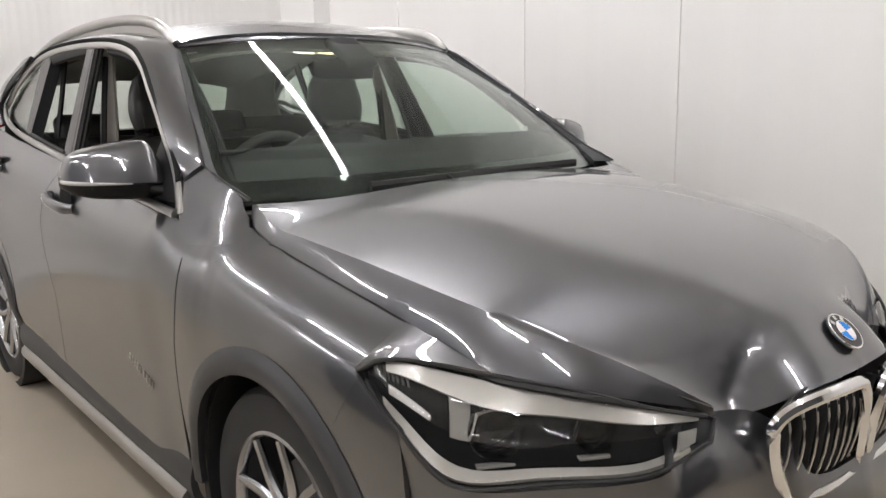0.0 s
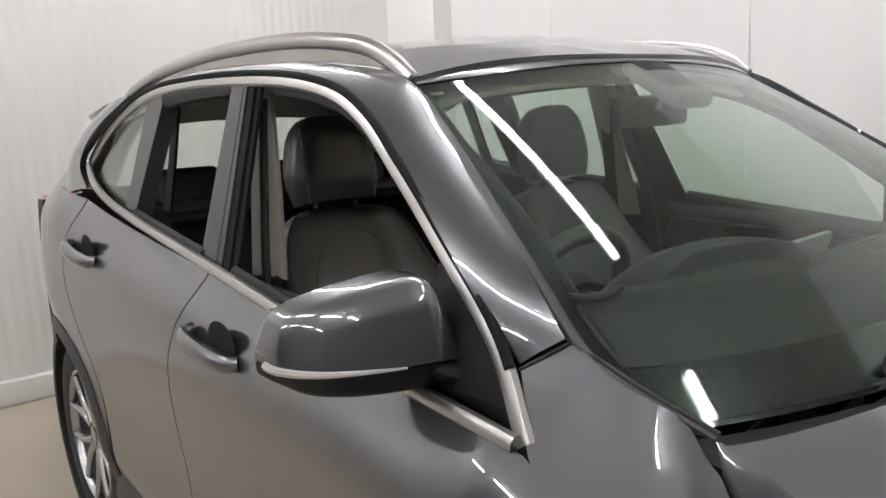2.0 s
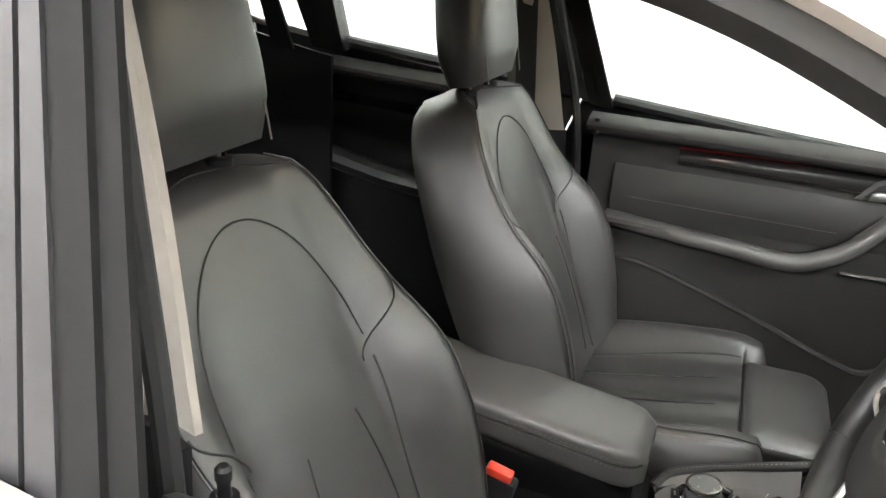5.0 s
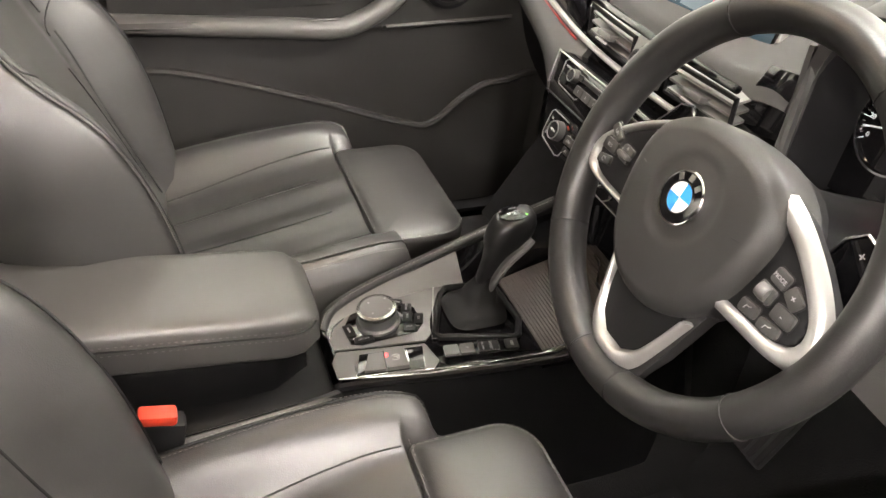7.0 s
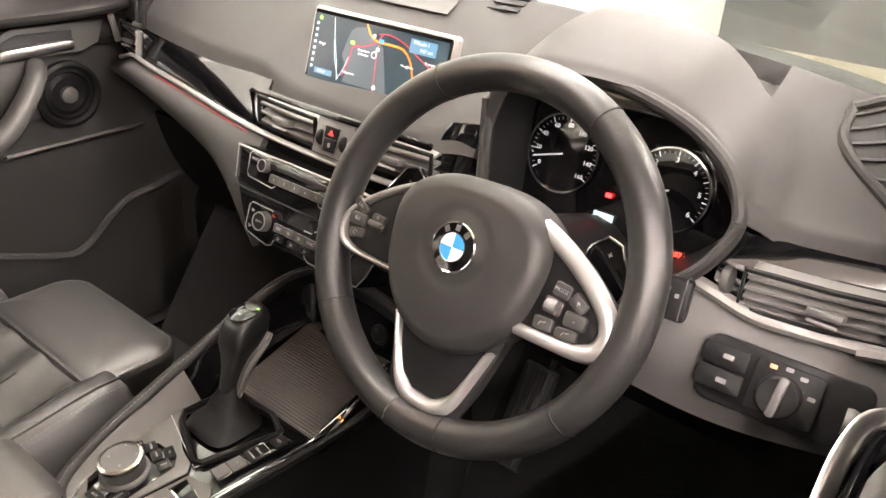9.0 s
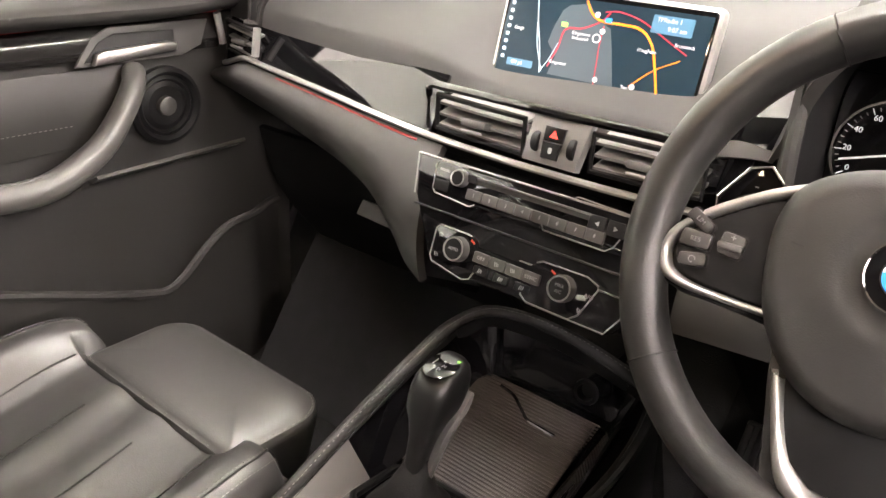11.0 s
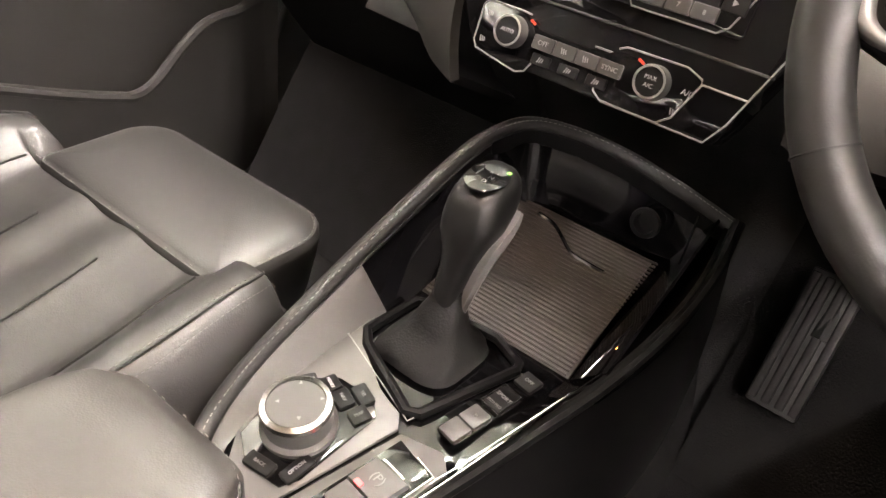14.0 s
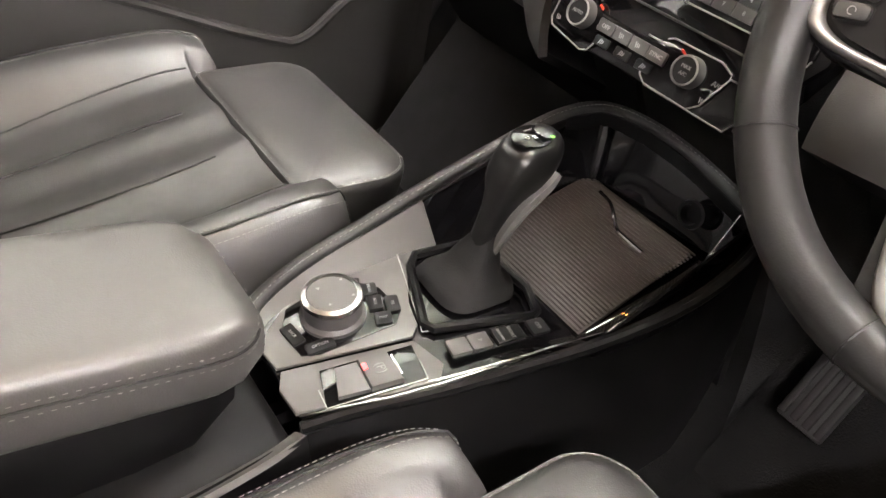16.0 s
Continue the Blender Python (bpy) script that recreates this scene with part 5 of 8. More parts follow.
# ---- doors' linings ----
def door_lining(s):
    d = thing("door_lining", "black front door lining with leather pull handle and speaker" if s > 0 else "black driver's door lining under the open window", "door lining", group="door linings")
    F = lambda x, y, z: Vector((x, s * y, z))

    def sheet(name, x0, x1, zlo, zhi, y, material, label="", thick=0.012, nu=24, nv=8, bow=0.0):
        return part(name, grid_bm(lambda u, v: F(x0 + (x1 - x0) * u, y(u, v) if callable(y) else y + bow * math.sin(math.pi * v), (zlo(u) if callable(zlo) else zlo) * (1 - v) + (zhi(u) if callable(zhi) else zhi) * v), nu, nv, thick * s), material, d, label)
    sheet("panel", -1.40, -0.42, 0.36, 1.03, lambda u, v: 0.772 - 0.012 * v, DOORPL, "black door panel")
    # padded shoulder under the window
    part("shoulder_pad", grid_bm(lambda u, v: F(-1.405 + 0.965 * u, 0.752 - (0.062 if s > 0 else 0.030) * (1 - abs(2 * v - 1) ** 2.5) * (1 - 0.55 * ease(0.75, 1.0, u)) - 0.02 * v, (1.028 if s > 0 else 1.018) + 0.055 * v * (1 - 0.15 * u) + 0.012 * ease(0.7, 1, u)), 30, 10, 0.01 * s), DASH, d, "soft black shoulder pad")
    # gloss inlay with a fine bright line and a red glow line
    zi = lambda u: 1.022 + 0.012 * u
    sheet("inlay", -1.20, -0.575, lambda u: 0.985 - 0.01 * u, zi, lambda u, v: 0.752 - 0.012 * math.sin(math.pi * v), INLAY, "glossy dark grey inlay", 0.008)
    part("glow_line", tube_bm([F(-1.20 + 0.62 * k / 30, 0.742, 1.026 + 0.010 * k / 30) for k in range(31)], 0.0018, 6), GLOW, d, "red glowing line")
    # release lever in its bowl
    part("handle_bowl", prism_bm([(-0.83, 0.972), (-0.80, 1.012), (-0.77, 1.026), (-0.60, 1.024), (-0.615, 0.985), (-0.65, 0.972)], 0.004, Matrix(((1, 0, 0, 0), (0, 0, -s, s * 0.744), (0, 1, 0, 0), (0, 0, 0, 1))), 0.001), GREYPL, d, "grey handle bowl")
    part("handle_recess", prism_bm([(-0.815, 0.978), (-0.79, 1.006), (-0.765, 1.016), (-0.665, 1.013), (-0.665, 0.978)], 0.003, Matrix(((1, 0, 0, 0), (0, 0, -s, s * 0.741), (0, 1, 0, 0), (0, 0, 0, 1))), 0.0005), SEAM, d)
    part("release_lever", prism_bm([(-0.806, 0.974), (-0.80, 0.990), (-0.79, 0.994), (-0.68, 0.998), (-0.667, 0.995), (-0.667, 0.984)], 0.010, Matrix(((1, 0, 0, 0), (0, 0, -s, s * 0.736), (0, 1, 0, 0), (0, 0, 0, 1))), 0.003), SATIN, d, "satin silver release lever")
    # leather inset and armrest
    sheet("inset", -1.34, -0.74, lambda u: 0.835 + 0.02 * u, lambda u: 0.965, lambda u, v: 0.756 - 0.010 * math.sin(math.pi * v), DOORPL, "dark inset with stitching")
    stitches([F(-1.30 + 0.45 * k / 120, 0.7345, 0.895 - 0.004 * k / 120) for k in range(121)], d, 0.006)
    arm = [F(-1.34, 0.715, 0.845), F(-1.20, 0.700, 0.838), F(-1.05, 0.690, 0.830), F(-0.96, 0.688, 0.822), F(-0.90, 0.690, 0.828), F(-0.83, 0.696, 0.862), F(-0.785, 0.705, 0.905), F(-0.752, 0.722, 0.940), F(-0.735, 0.748, 0.955)]
    part("pull_handle", tube_bm(along(arm, 40), 0.0180, 12, flat=1.0, taper=lambda t: 1.0 + 0.15 * math.sin(math.pi * min(1, t * 1.2))), HANDLE, d, "sculpted satin grey pull handle")
    part("armrest", grid_bm(lambda u, v: F(-1.35 + 0.46 * u, 0.765 - 0.085 * math.sin(math.pi * 0.5 * v), 0.80 + 0.045 * math.cos(math.pi * 0.5 * (1 - v)) - 0.012 * u), 20, 8, 0.01 * s), LEATHER2, d, "padded armrest")
    # speaker
    m = Matrix.Translation((-0.683, s * 0.752, 0.892)) @ pose(0, 0, 0, 90 if s > 0 else -90)
    part("speaker_ring", lathe_bm([(0.064, -0.005), (0.063, 0.006), (0.056, 0.010), (0.050, 0.004), (0.049, -0.004)], 40, m), BLACK, d, "round black speaker surround")
    part("speaker_cone", lathe_bm([(0.050, 0.0), (0.044, 0.005), (0.040, -0.001), (0.032, 0.003), (0.0, -0.003)], 40, m), BLACK, d)
    part("speaker_dome", lathe_bm([(0.016, 0.0), (0.0155, 0.009), (0.013, 0.0105), (0, 0.012)], 24, m), GREYPL, d, "grey speaker dome")
    # ledge under it
    part("ledge", grid_bm(lambda u, v: F(-0.82 + 0.28 * u, 0.770 - 0.034 * v, 0.800 + 0.008 * u - 0.018 * (1 - v)), 12, 3, 0.006 * s), GREYPL, d)
    # map pocket
    lip = [(-1.34, 0.752), (-1.225, 0.742), (-1.0, 0.672), (-0.85, 0.616), (-0.77, 0.590), (-0.735, 0.583), (-0.70, 0.598), (-0.65, 0.640), (-0.60, 0.668), (-0.53, 0.672), (-0.46, 0.67)]
    lz = lambda u: crv([(q[0], q[1], 0) for q in lip], u).y
    lx = lambda u: crv([(q[0], q[1], 0) for q in lip], u).x
    part("map_pocket", grid_bm(lambda u, v: F(lx(u), 0.712 + 0.012 * (1 - v) + 0.04 * ease(0.85, 1.0, u), 0.37 + (lz(u) - 0.37) * v), 40, 8, 0.010 * s), DASHL, d, "black map pocket")
    part("pocket_lip", tube_bm([F(lx(k / 60), 0.715 + 0.04 * ease(0.85, 1.0, k / 60), lz(k / 60)) for k in range(61)], 0.0085, 8), DASH, d, "grey pocket lip")
    # lock pin
    part("lock_pin", lathe_bm([(0.005, 0), (0.005, 0.022), (0.0065, 0.026), (0.0065, 0.034), (0.004, 0.037), (0, 0.037)], 12, Matrix.Translation((-1.385, s * 0.692, 1.040))), BLACK, d)
    part("pin_collar", lathe_bm([(0.012, 0), (0.011, 0.004), (0.006, 0.005)], 16, Matrix.Translation((-1.385, s * 0.692, 1.046))), BLACK, d)
    if s < 0:
        gp = [F(-0.755, 0.715, 1.010), F(-0.785, 0.682, 1.006), F(-0.83, 0.674, 1.002), F(-0.88, 0.674, 0.990), F(-0.93, 0.678, 0.965), F(-0.97, 0.690, 0.930)]
        part("pull_grip", tube_bm([q + Vector((0, 0, -0.022)) for q in along(gp, 24)], 0.0085, 12, flat=0.4, up=(0, -0.6, 0.8), taper=lambda t: 0.35 + 0.75 * math.sin(math.pi * min(1, 0.12 + 0.8 * t))), SATIN, d, "curved satin silver pull grip")
        part("grip_backing", tube_bm([q + Vector((0.008, -0.014, -0.034)) for q in along(gp, 24)], 0.006, 8, flat=1.1), PIANO, d, "gloss black grip backing")
    return d


door_lining(1)
door_lining(-1)


def rear_door_lining(s):
    d = thing("rear_door_lining", "black rear door lining", "door lining", group="rear door linings")
    part("panel", grid_bm(lambda u, v: (-2.30 + 0.70 * u, s * (0.755 - 0.01 * v), 0.38 + (0.72 + 0.03 * (1 - u)) * v), 12, 8, 0.01 * s), BLACK, d)
    part("shoulder_pad", grid_bm(lambda u, v: (-2.28 + 0.68 * u, s * (0.752 - 0.05 * (1 - abs(2 * v - 1) ** 2.5)), 1.06 + 0.03 * (1 - u) + 0.05 * v), 12, 6, 0.01 * s), DASH, d)
    part("inlay", grid_bm(lambda u, v: (-2.1 + 0.45 * u, s * 0.742, 1.0 + 0.02 * (1 - u) + 0.025 * v), 8, 3, 0.004 * s), PIANO, d)
    part("armrest", tube_bm(along([(-2.2, s * 0.72, 0.90), (-1.9, s * 0.70, 0.85), (-1.65, s * 0.71, 0.83)], 12), 0.03, 10), LEATHER2, d)


rear_door_lining(1)
rear_door_lining(-1)

# ---- dashboard ----
dash = thing("dashboard", "soft grained dark dashboard with gloss black and silver trim", "dashboard")


def top_edge(y):
    """Rear edge of the top pad: x, z."""
    return spl([(-0.72, -0.575), (-0.55, -0.625), (-0.18, -0.668), (0, -0.668), (0.18, -0.658), (0.40, -0.628), (0.58, -0.596), (0.72, -0.560)], y), 1.045 - 0.006 * abs(y)


def strip_line(y):
    """Silver strip: x, z."""
    x = spl([(-0.75, -0.585), (-0.66, -0.635), (-0.48, -0.668), (-0.18, -0.69), (0, -0.70), (0.18, -0.69), (0.40, -0.652), (0.58, -0.618), (0.75, -0.570)], y)
    return x, 0.974 + 0.022 * ease(0.15, 0.55, abs(y)) * (0.25 if y > 0 else 0.45) - (0.03 * ease(0.62, 0.76, abs(y)) if y > 0 else 0.022 * ease(0.47, 0.56, -y))


def lip_z(y):
    """Height of the hood's lip over the instruments."""
    if y < -0.30:
        return 1.151 - 0.105 * min(1, (-0.30 - y) / 0.213) ** 3.4
    return 1.151 - 0.056 * min(1, (y + 0.30) / 0.088) ** 3


def near_z(y):
    """Height of the top pad's near edge, raised over the instruments."""
    base = top_edge(y)[1] - 0.006 * math.exp(-((y - 0.02) / 0.165) ** 6)
    if y <= -0.545 or y >= -0.195:
        return base
    lip = lip_z(y) + 0.007
    return base + (max(lip, base) - base) * ease(-0.545, -0.515, y) * ease(-0.195, -0.214, y)


def well(x, y):
    """Depth of the display well in the pad's top."""
    k = (y + 0.48) / 0.22
    x0, x1 = -0.552 + 0.066 * k, -0.497 + 0.060 * k
    return 0.028 * ease(x0, x0 + 0.012, x) * ease(x1, x1 - 0.008, x) * ease(-0.480, -0.470, y) * ease(-0.245, -0.262, y)


def top_pad(u, v):
    y = -0.735 + 1.47 * v
    xb, zb = -0.402 - 0.42 * abs(y) ** 2.3, 1.182
    if u < 0.14:
        # down behind the glass
        k = 1 - u / 0.14
        x = xb + 0.100 * k
        return (x, y, glass_z(x, y) - 0.036)
    u = (u - 0.14) / 0.86
    ys = y - 0.050 * (1 - u) * ease(-0.36, -0.48, y)
    xt = top_edge(y)[0] - 0.012 * ease(-0.545, -0.50, y) * ease(-0.19, -0.23, y)
    zt = near_z(ys)
    x = xb + (xt - xb) * u
    hump = (zt - top_edge(y)[1]) / 0.10
    z = zt + (zb - zt) * (1 - u) ** (1.0 + 0.45 * ease(-0.46, -0.56, y)) + 0.010 * math.sin(math.pi * u)
    z += 0.012 * math.sin(math.pi * u) * min(1, max(0, hump))
    z -= 0.022 * math.exp(-((y - 0.02) / 0.165) ** 6) * ease(0.50, 0.80, u) * (1 - u * 0.3)
    z -= 0.018 * ease(0.93, 1.0, u) ** 2 * (1 - 0.7 * min(1, max(0, hump)))
    return (x, y, min(z + 0.004, glass_z(x, y) - 0.024) - well(x, y))


def on_pad(x, y, lift=0.0):
    """Point on the top pad."""
    v = (y + 0.735) / 1.47
    a, b = 0.14, 1.0
    for _ in range(24):
        m = (a + b) / 2
        if top_pad(m, v)[0] > x:
            a = m
        else:
            b = m
    return Vector((x, y, top_pad(a, v)[2] + lift))


def pad_patch(name, c, material, label="", lift=0.002, n=8, thick=0.002):
    """A plate that follows the pad between four corners (x, y)."""
    def P(u, v):
        x = (c[0][0] * (1 - u) + c[1][0] * u) * (1 - v) + (c[3][0] * (1 - u) + c[2][0] * u) * v
        y = (c[0][1] * (1 - u) + c[1][1] * u) * (1 - v) + (c[3][1] * (1 - u) + c[2][1] * u) * v
        return on_pad(x, y, lift)
    return part(name, grid_bm(P, n, n, thick), material, dash, label)


part("top_pad", grid_bm(top_pad, 64, 196, -0.012), DASH, dash, "soft grained top pad")


def band(name, y0, y1, f, g, material, label="", n=40, bulge=0.0, nv=6, thick=0.01):
    def P(u, v):
        y = y0 + (y1 - y0) * u
        a, b = Vector((f(y)[0], y, f(y)[1])), Vector((g(y)[0], y, g(y)[1]))
        return a + (b - a) * v + Vector((-1, 0, 0.2)) * bulge * 4 * v * (1 - v)
    return part(name, grid_bm(P, n, nv, thick), material, dash, label)


te = lambda y: (top_edge(y)[0] + 0.004, top_edge(y)[1] - 0.006)
sl = lambda y: (strip_line(y)[0] + 0.004, strip_line(y)[1] + 0.002)
band("inlay", 0.185, 0.735, te, sl, PIANO, "gloss black inlay", bulge=0.001, nv=10)
band("inlay", -0.735, -0.50, te, sl, PIANO, "gloss black inlay", bulge=0.004, n=16)
part("silver_strip", tube_bm([(strip_line(y)[0] - 0.003, y, strip_line(y)[1]) for y in (-0.17 + 0.90 * k / 60 for k in range(61))], 0.0046, 8, flat=0.9), TRIM, dash, "satin silver strip")
part("silver_strip", tube_bm([(strip_line(y)[0] - 0.004, y, strip_line(y)[1]) for y in (-0.735 + 0.26 * k / 24 for k in range(25))], 0.0075, 8, flat=1.1), TRIM, dash, "satin silver strip")
part("glow_line", tube_bm([(strip_line(y)[0] - 0.004, y, strip_line(y)[1] - 0.0105) for y in (0.20 + 0.33 * k / 30 for k in range(31))], 0.0018, 6), GLOW, dash, "red glowing line")


def low_edge(y):
    a = abs(y)
    if y > 0:
        return spl([(0.10, -0.755), (0.20, -0.705), (0.32, -0.66), (0.50, -0.62), (0.75, -0.575)], y), spl([(0.10, 0.80), (0.20, 0.805), (0.24, 0.83), (0.32, 0.868), (0.50, 0.893), (0.75, 0.915)], y)
    return spl([(0.16, -0.73), (0.35, -0.72), (0.55, -0.715), (0.75, -0.66)], a), spl([(0.16, 0.865), (0.35, 0.872), (0.55, 0.862), (0.75, 0.87)], a)


s2 = lambda y: (strip_line(y)[0] - 0.002, strip_line(y)[1] - 0.007)
band("lower_pad", 0.158, 0.745, s2, low_edge, LOWPAD, "soft grained lower pad", bulge=0.022, nv=10)
band("lower_pad", -0.745, -0.158, s2, low_edge, LOWPAD, "soft grained lower pad", bulge=0.012, nv=10)
ue = lambda y: (low_edge(y)[0] + 0.12, low_edge(y)[1] - 0.06)
band("underside", 0.158, 0.745, low_edge, ue, BLACK, "", nv=4)
band("underside", -0.745, -0.158, low_edge, ue, BLACK, "", nv=4)
part("glovebox", grid_bm(lambda u, v: (-0.545 + 0.16 * v - 0.03 * math.sin(math.pi * v), 0.19 + 0.50 * u, 0.845 - 0.27 * v), 12, 10, 0.01), BLACK, dash, "black glovebox lid")
part("glovebox_catch", prism_bm([(-0.05, -0.012), (0.045, -0.016), (0.06, 0.0), (0.04, 0.014), (-0.045, 0.012)], 0.006, frame_m((-0.575, 0.36, 0.785), (0, -1, 0), (0.35, 0, 0.9)), 0.002), GREYPL, dash, "glovebox catch")
# driver's knee panel, its shade put into the colour
part("knee_panel", grid_bm(lambda u, v: (-0.62 + 0.20 * v, -0.70 + 0.52 * u, 0.83 - 0.20 * v), 8, 6, -0.01), SHADEPILE, dash)

# centre stack
SM = frame_m((-0.752, 0.0, 0.949), (0, -1, 0), (0.343, 0, 0.939))


def on_stack(y, z, h=0.0):
    """Pose on the stack's face for car y and height z."""
    return SM @ Matrix.Translation((-y, (z - 0.95) / 0.88, h))


fas = [(-0.150, 0.024), (0.150, 0.024), (0.150, -0.01), (0.128, -0.070), (0.118, -0.088), (-0.085, -0.088), (-0.105, -0.076), (-0.140, -0.02)]
stack = part("centre_fascia", prism_bm(fas, 0.05, SM @ Matrix.Translation((0, 0, -0.05)), 0.003), PIANO, dash, "gloss black centre stack")
part("stack_edge", tube_bm([SM @ Vector((a, b, 0.001)) for a, b in ((-0.149, 0.024), (-0.141, -0.02))], 0.0009, 6), TRIM, stack)
part("stack_edge", tube_bm([SM @ Vector((a, b, 0.001)) for a, b in ((-0.149, 0.024), (0.0, 0.0245), (0.149, 0.024))], 0.0012, 6), TRIM, stack)
part("stack_edge", tube_bm([SM @ Vector((a, b, 0.001)) for a, b in ((0.03, -0.0875), (0.117, -0.0875), (0.128, -0.070), (0.149, -0.012))], 0.0007, 6), TRIM, stack)
part("stack_groove", tube_bm([SM @ Vector((a, -0.030, 0.0005)) for a in (-0.138, -0.06, 0.06, 0.145)], 0.0012, 6), SEAM, stack)
part("stack_line", tube_bm([SM @ Vector((a, -0.050, 0.0008)) for a in (0.01, 0.07, 0.135)], 0.0008, 6), TRIM, stack)


def chip(name, y, z, w, h, material, parent, lift=0.0, depth=0.003, r=0.0015, label=""):
    return part(name, prism_bm(rounded(w, h, r, 2), depth, on_stack(y, z, lift), 0.0007, 1), material, parent, label)


def outline_tube(pts, y, z, r, parent, lift=0.002, closed=False):
    return part("bright_edge", tube_bm([on_stack(y, z, lift) @ Vector((a, b, 0)) for a, b in pts], r * 0.7, 6, closed=closed), TRIM, parent, "thin bright edge")


radio = part("radio_panel", prism_bm(rounded(0.236, 0.036, 0.006), 0.002, on_stack(0.004, 0.954), 0.0008), PIANO, stack, "radio control panel with preset buttons")
outline_tube([(-0.075, 0.018), (-0.112, 0.018), (-0.117, 0.013), (-0.114, -0.012), (-0.110, -0.017), (-0.062, -0.020), (-0.056, -0.016)], 0.004, 0.954, 0.0011, radio)
outline_tube([(0.052, 0.020), (0.057, 0.023), (0.112, 0.021), (0.117, 0.014), (0.106, -0.012), (0.098, -0.018), (0.030, -0.018), (0.026, -0.012)], 0.004, 0.954, 0.0011, radio)
for k in range(8):
    chip("preset_button", 0.062 - 0.0205 * k, 0.9475, 0.0201, 0.0115, BUTTON, radio, 0.002, 0.003)
    lettering(str(k + 1), 0.005, WHITE, on_stack(0.062 - 0.0205 * k, 0.9475, 0.0052), radio, "numeral")
part("disc_slot", prism_bm(rounded(0.150, 0.005, 0.002, 2), 0.001, on_stack(0.002, 0.9605, 0.002), 0), SEAM, radio, "disc slot")
part("slot_edge", tube_bm([on_stack(0.002, 0.9635, 0.003) @ Vector((a, 0, 0)) for a in (-0.075, 0.075)], 0.0012, 6), GREYPL, radio)
chip("eject_button", 0.070, 0.9615, 0.012, 0.008, BLACK, radio, 0.002)
lettering("MODE", 0.0045, WHITE, on_stack(0.108, 0.962, 0.0025), radio)
chip("mode_button", 0.108, 0.9475, 0.020, 0.012, BLACK, radio, 0.0015, 0.0015)
for k in range(2):
    chip("seek_button", -0.080 - 0.02 * k, 0.958, 0.019, 0.015, BLACK, radio, 0.0015, 0.0025)
for sx, q in ((1, -0.080), (-1, -0.100)):
    part("arrow", prism_bm([(-0.002 * sx, 0), (0.002 * sx, 0.0025), (0.002 * sx, -0.0025)][::sx], 0.0004, on_stack(q, 0.958, 0.0041), 0), WHITE, radio)


def symbol(y, z, lift, parent, tilt=0):
    """A small printed sign of three fine strokes."""
    for k in (-1, 0, 1):
        part("symbol_bar", box_bm((0.0009, 0.0042 - 0.0008 * k, 0.0002), on_stack(y, z, lift) @ pose(0.0019 * k, 0, 0, 0, 0, tilt), 0), WHITE, parent)


def knob(y, z, r, h, parent, text=None, label="", red=False):
    m = on_stack(y, z, 0.002)
    kb = part("knob", lathe_bm([(r, 0), (r, h * 0.7), (r * 0.94, h), (r * 0.86, h)], 32, m), BUTTON, parent, label)
    part("knob_ring", lathe_bm([(r * 0.93, h - 0.0005), (r * 0.93, h + 0.001), (r * 0.83, h + 0.001), (r * 0.83, h - 0.0005)], 32, m), SATIN, kb, "bright knob ring")
    part("knob_face", lathe_bm([(r * 0.83, h - 0.001), (r * 0.81, h), (0, h)], 32, m), BLACK, kb)
    if text:
        for i, w in enumerate(text):
            lettering(w, r * 0.34, WHITE, m @ Matrix.Translation((0, r * 0.22 * (len(text) - 1) - r * 0.44 * i, h + 0.0003)), kb)
    return kb


knob(0.083, 0.959, 0.0090, 0.010, radio, None, "round volume knob")
ac = part("climate_panel", prism_bm([(-0.098, 0.020), (-0.06, 0.020), (-0.045, 0.010), (0.02, 0.010), (0.035, 0.020), (0.085, 0.022), (0.100, 0.016), (0.088, -0.016), (0.078, -0.023), (0.03, -0.023), (0.02, -0.016), (-0.035, -0.016), (-0.045, -0.026), (-0.088, -0.024), (-0.098, -0.014)], 0.002, on_stack(0.0, 0.894), 0.0006), PIANO, stack, "climate control panel")
outline_tube([(-0.052, 0.020), (-0.058, 0.0205), (-0.094, 0.0205), (-0.0985, 0.016), (-0.098, -0.014), (-0.094, -0.020), (-0.050, -0.027), (-0.042, -0.024), (-0.038, -0.016)], 0.0, 0.894, 0.0011, ac)
outline_tube([(0.030, 0.018), (0.036, 0.021), (0.086, 0.022), (0.099, 0.017), (0.100, 0.013), (0.088, -0.016), (0.078, -0.0235), (0.03, -0.023), (0.022, -0.018), (0.020, -0.010)], 0.0, 0.894, 0.0011, ac)
knob(0.063, 0.896, 0.0135, 0.011, ac, ["AUTO"], "temperature knob with bright ring")
knob(-0.066, 0.897, 0.0135, 0.011, ac, ["MAX", "A/C"], "temperature knob with bright ring")
for k, w in enumerate(("OFF", "", "", "SYNC")):
    chip("climate_button", 0.032 - 0.0205 * k, 0.8955, 0.0201, 0.0115, BUTTON, ac, 0.002, 0.003)
    if w:
        lettering(w, 0.0055, WHITE, on_stack(0.032 - 0.0205 * k, 0.8955, 0.0052), ac)
for k in range(3):
    chip("climate_button", 0.030 - 0.026 * k, 0.884, 0.018, 0.009, BLACK, ac, 0.0015, 0.002)
    symbol(0.030 - 0.026 * k, 0.884, 0.0037, ac, -20)
lettering("A/C", 0.006, WHITE, on_stack(-0.093, 0.898, 0.0024), ac)
for y, z in ((0.090, 0.903), (0.090, 0.884), (-0.088, 0.884), (0.012, 0.8955), (-0.008, 0.8955)):
    symbol(y, z, 0.0053 if abs(y) < 0.03 else 0.0023, ac, 15)
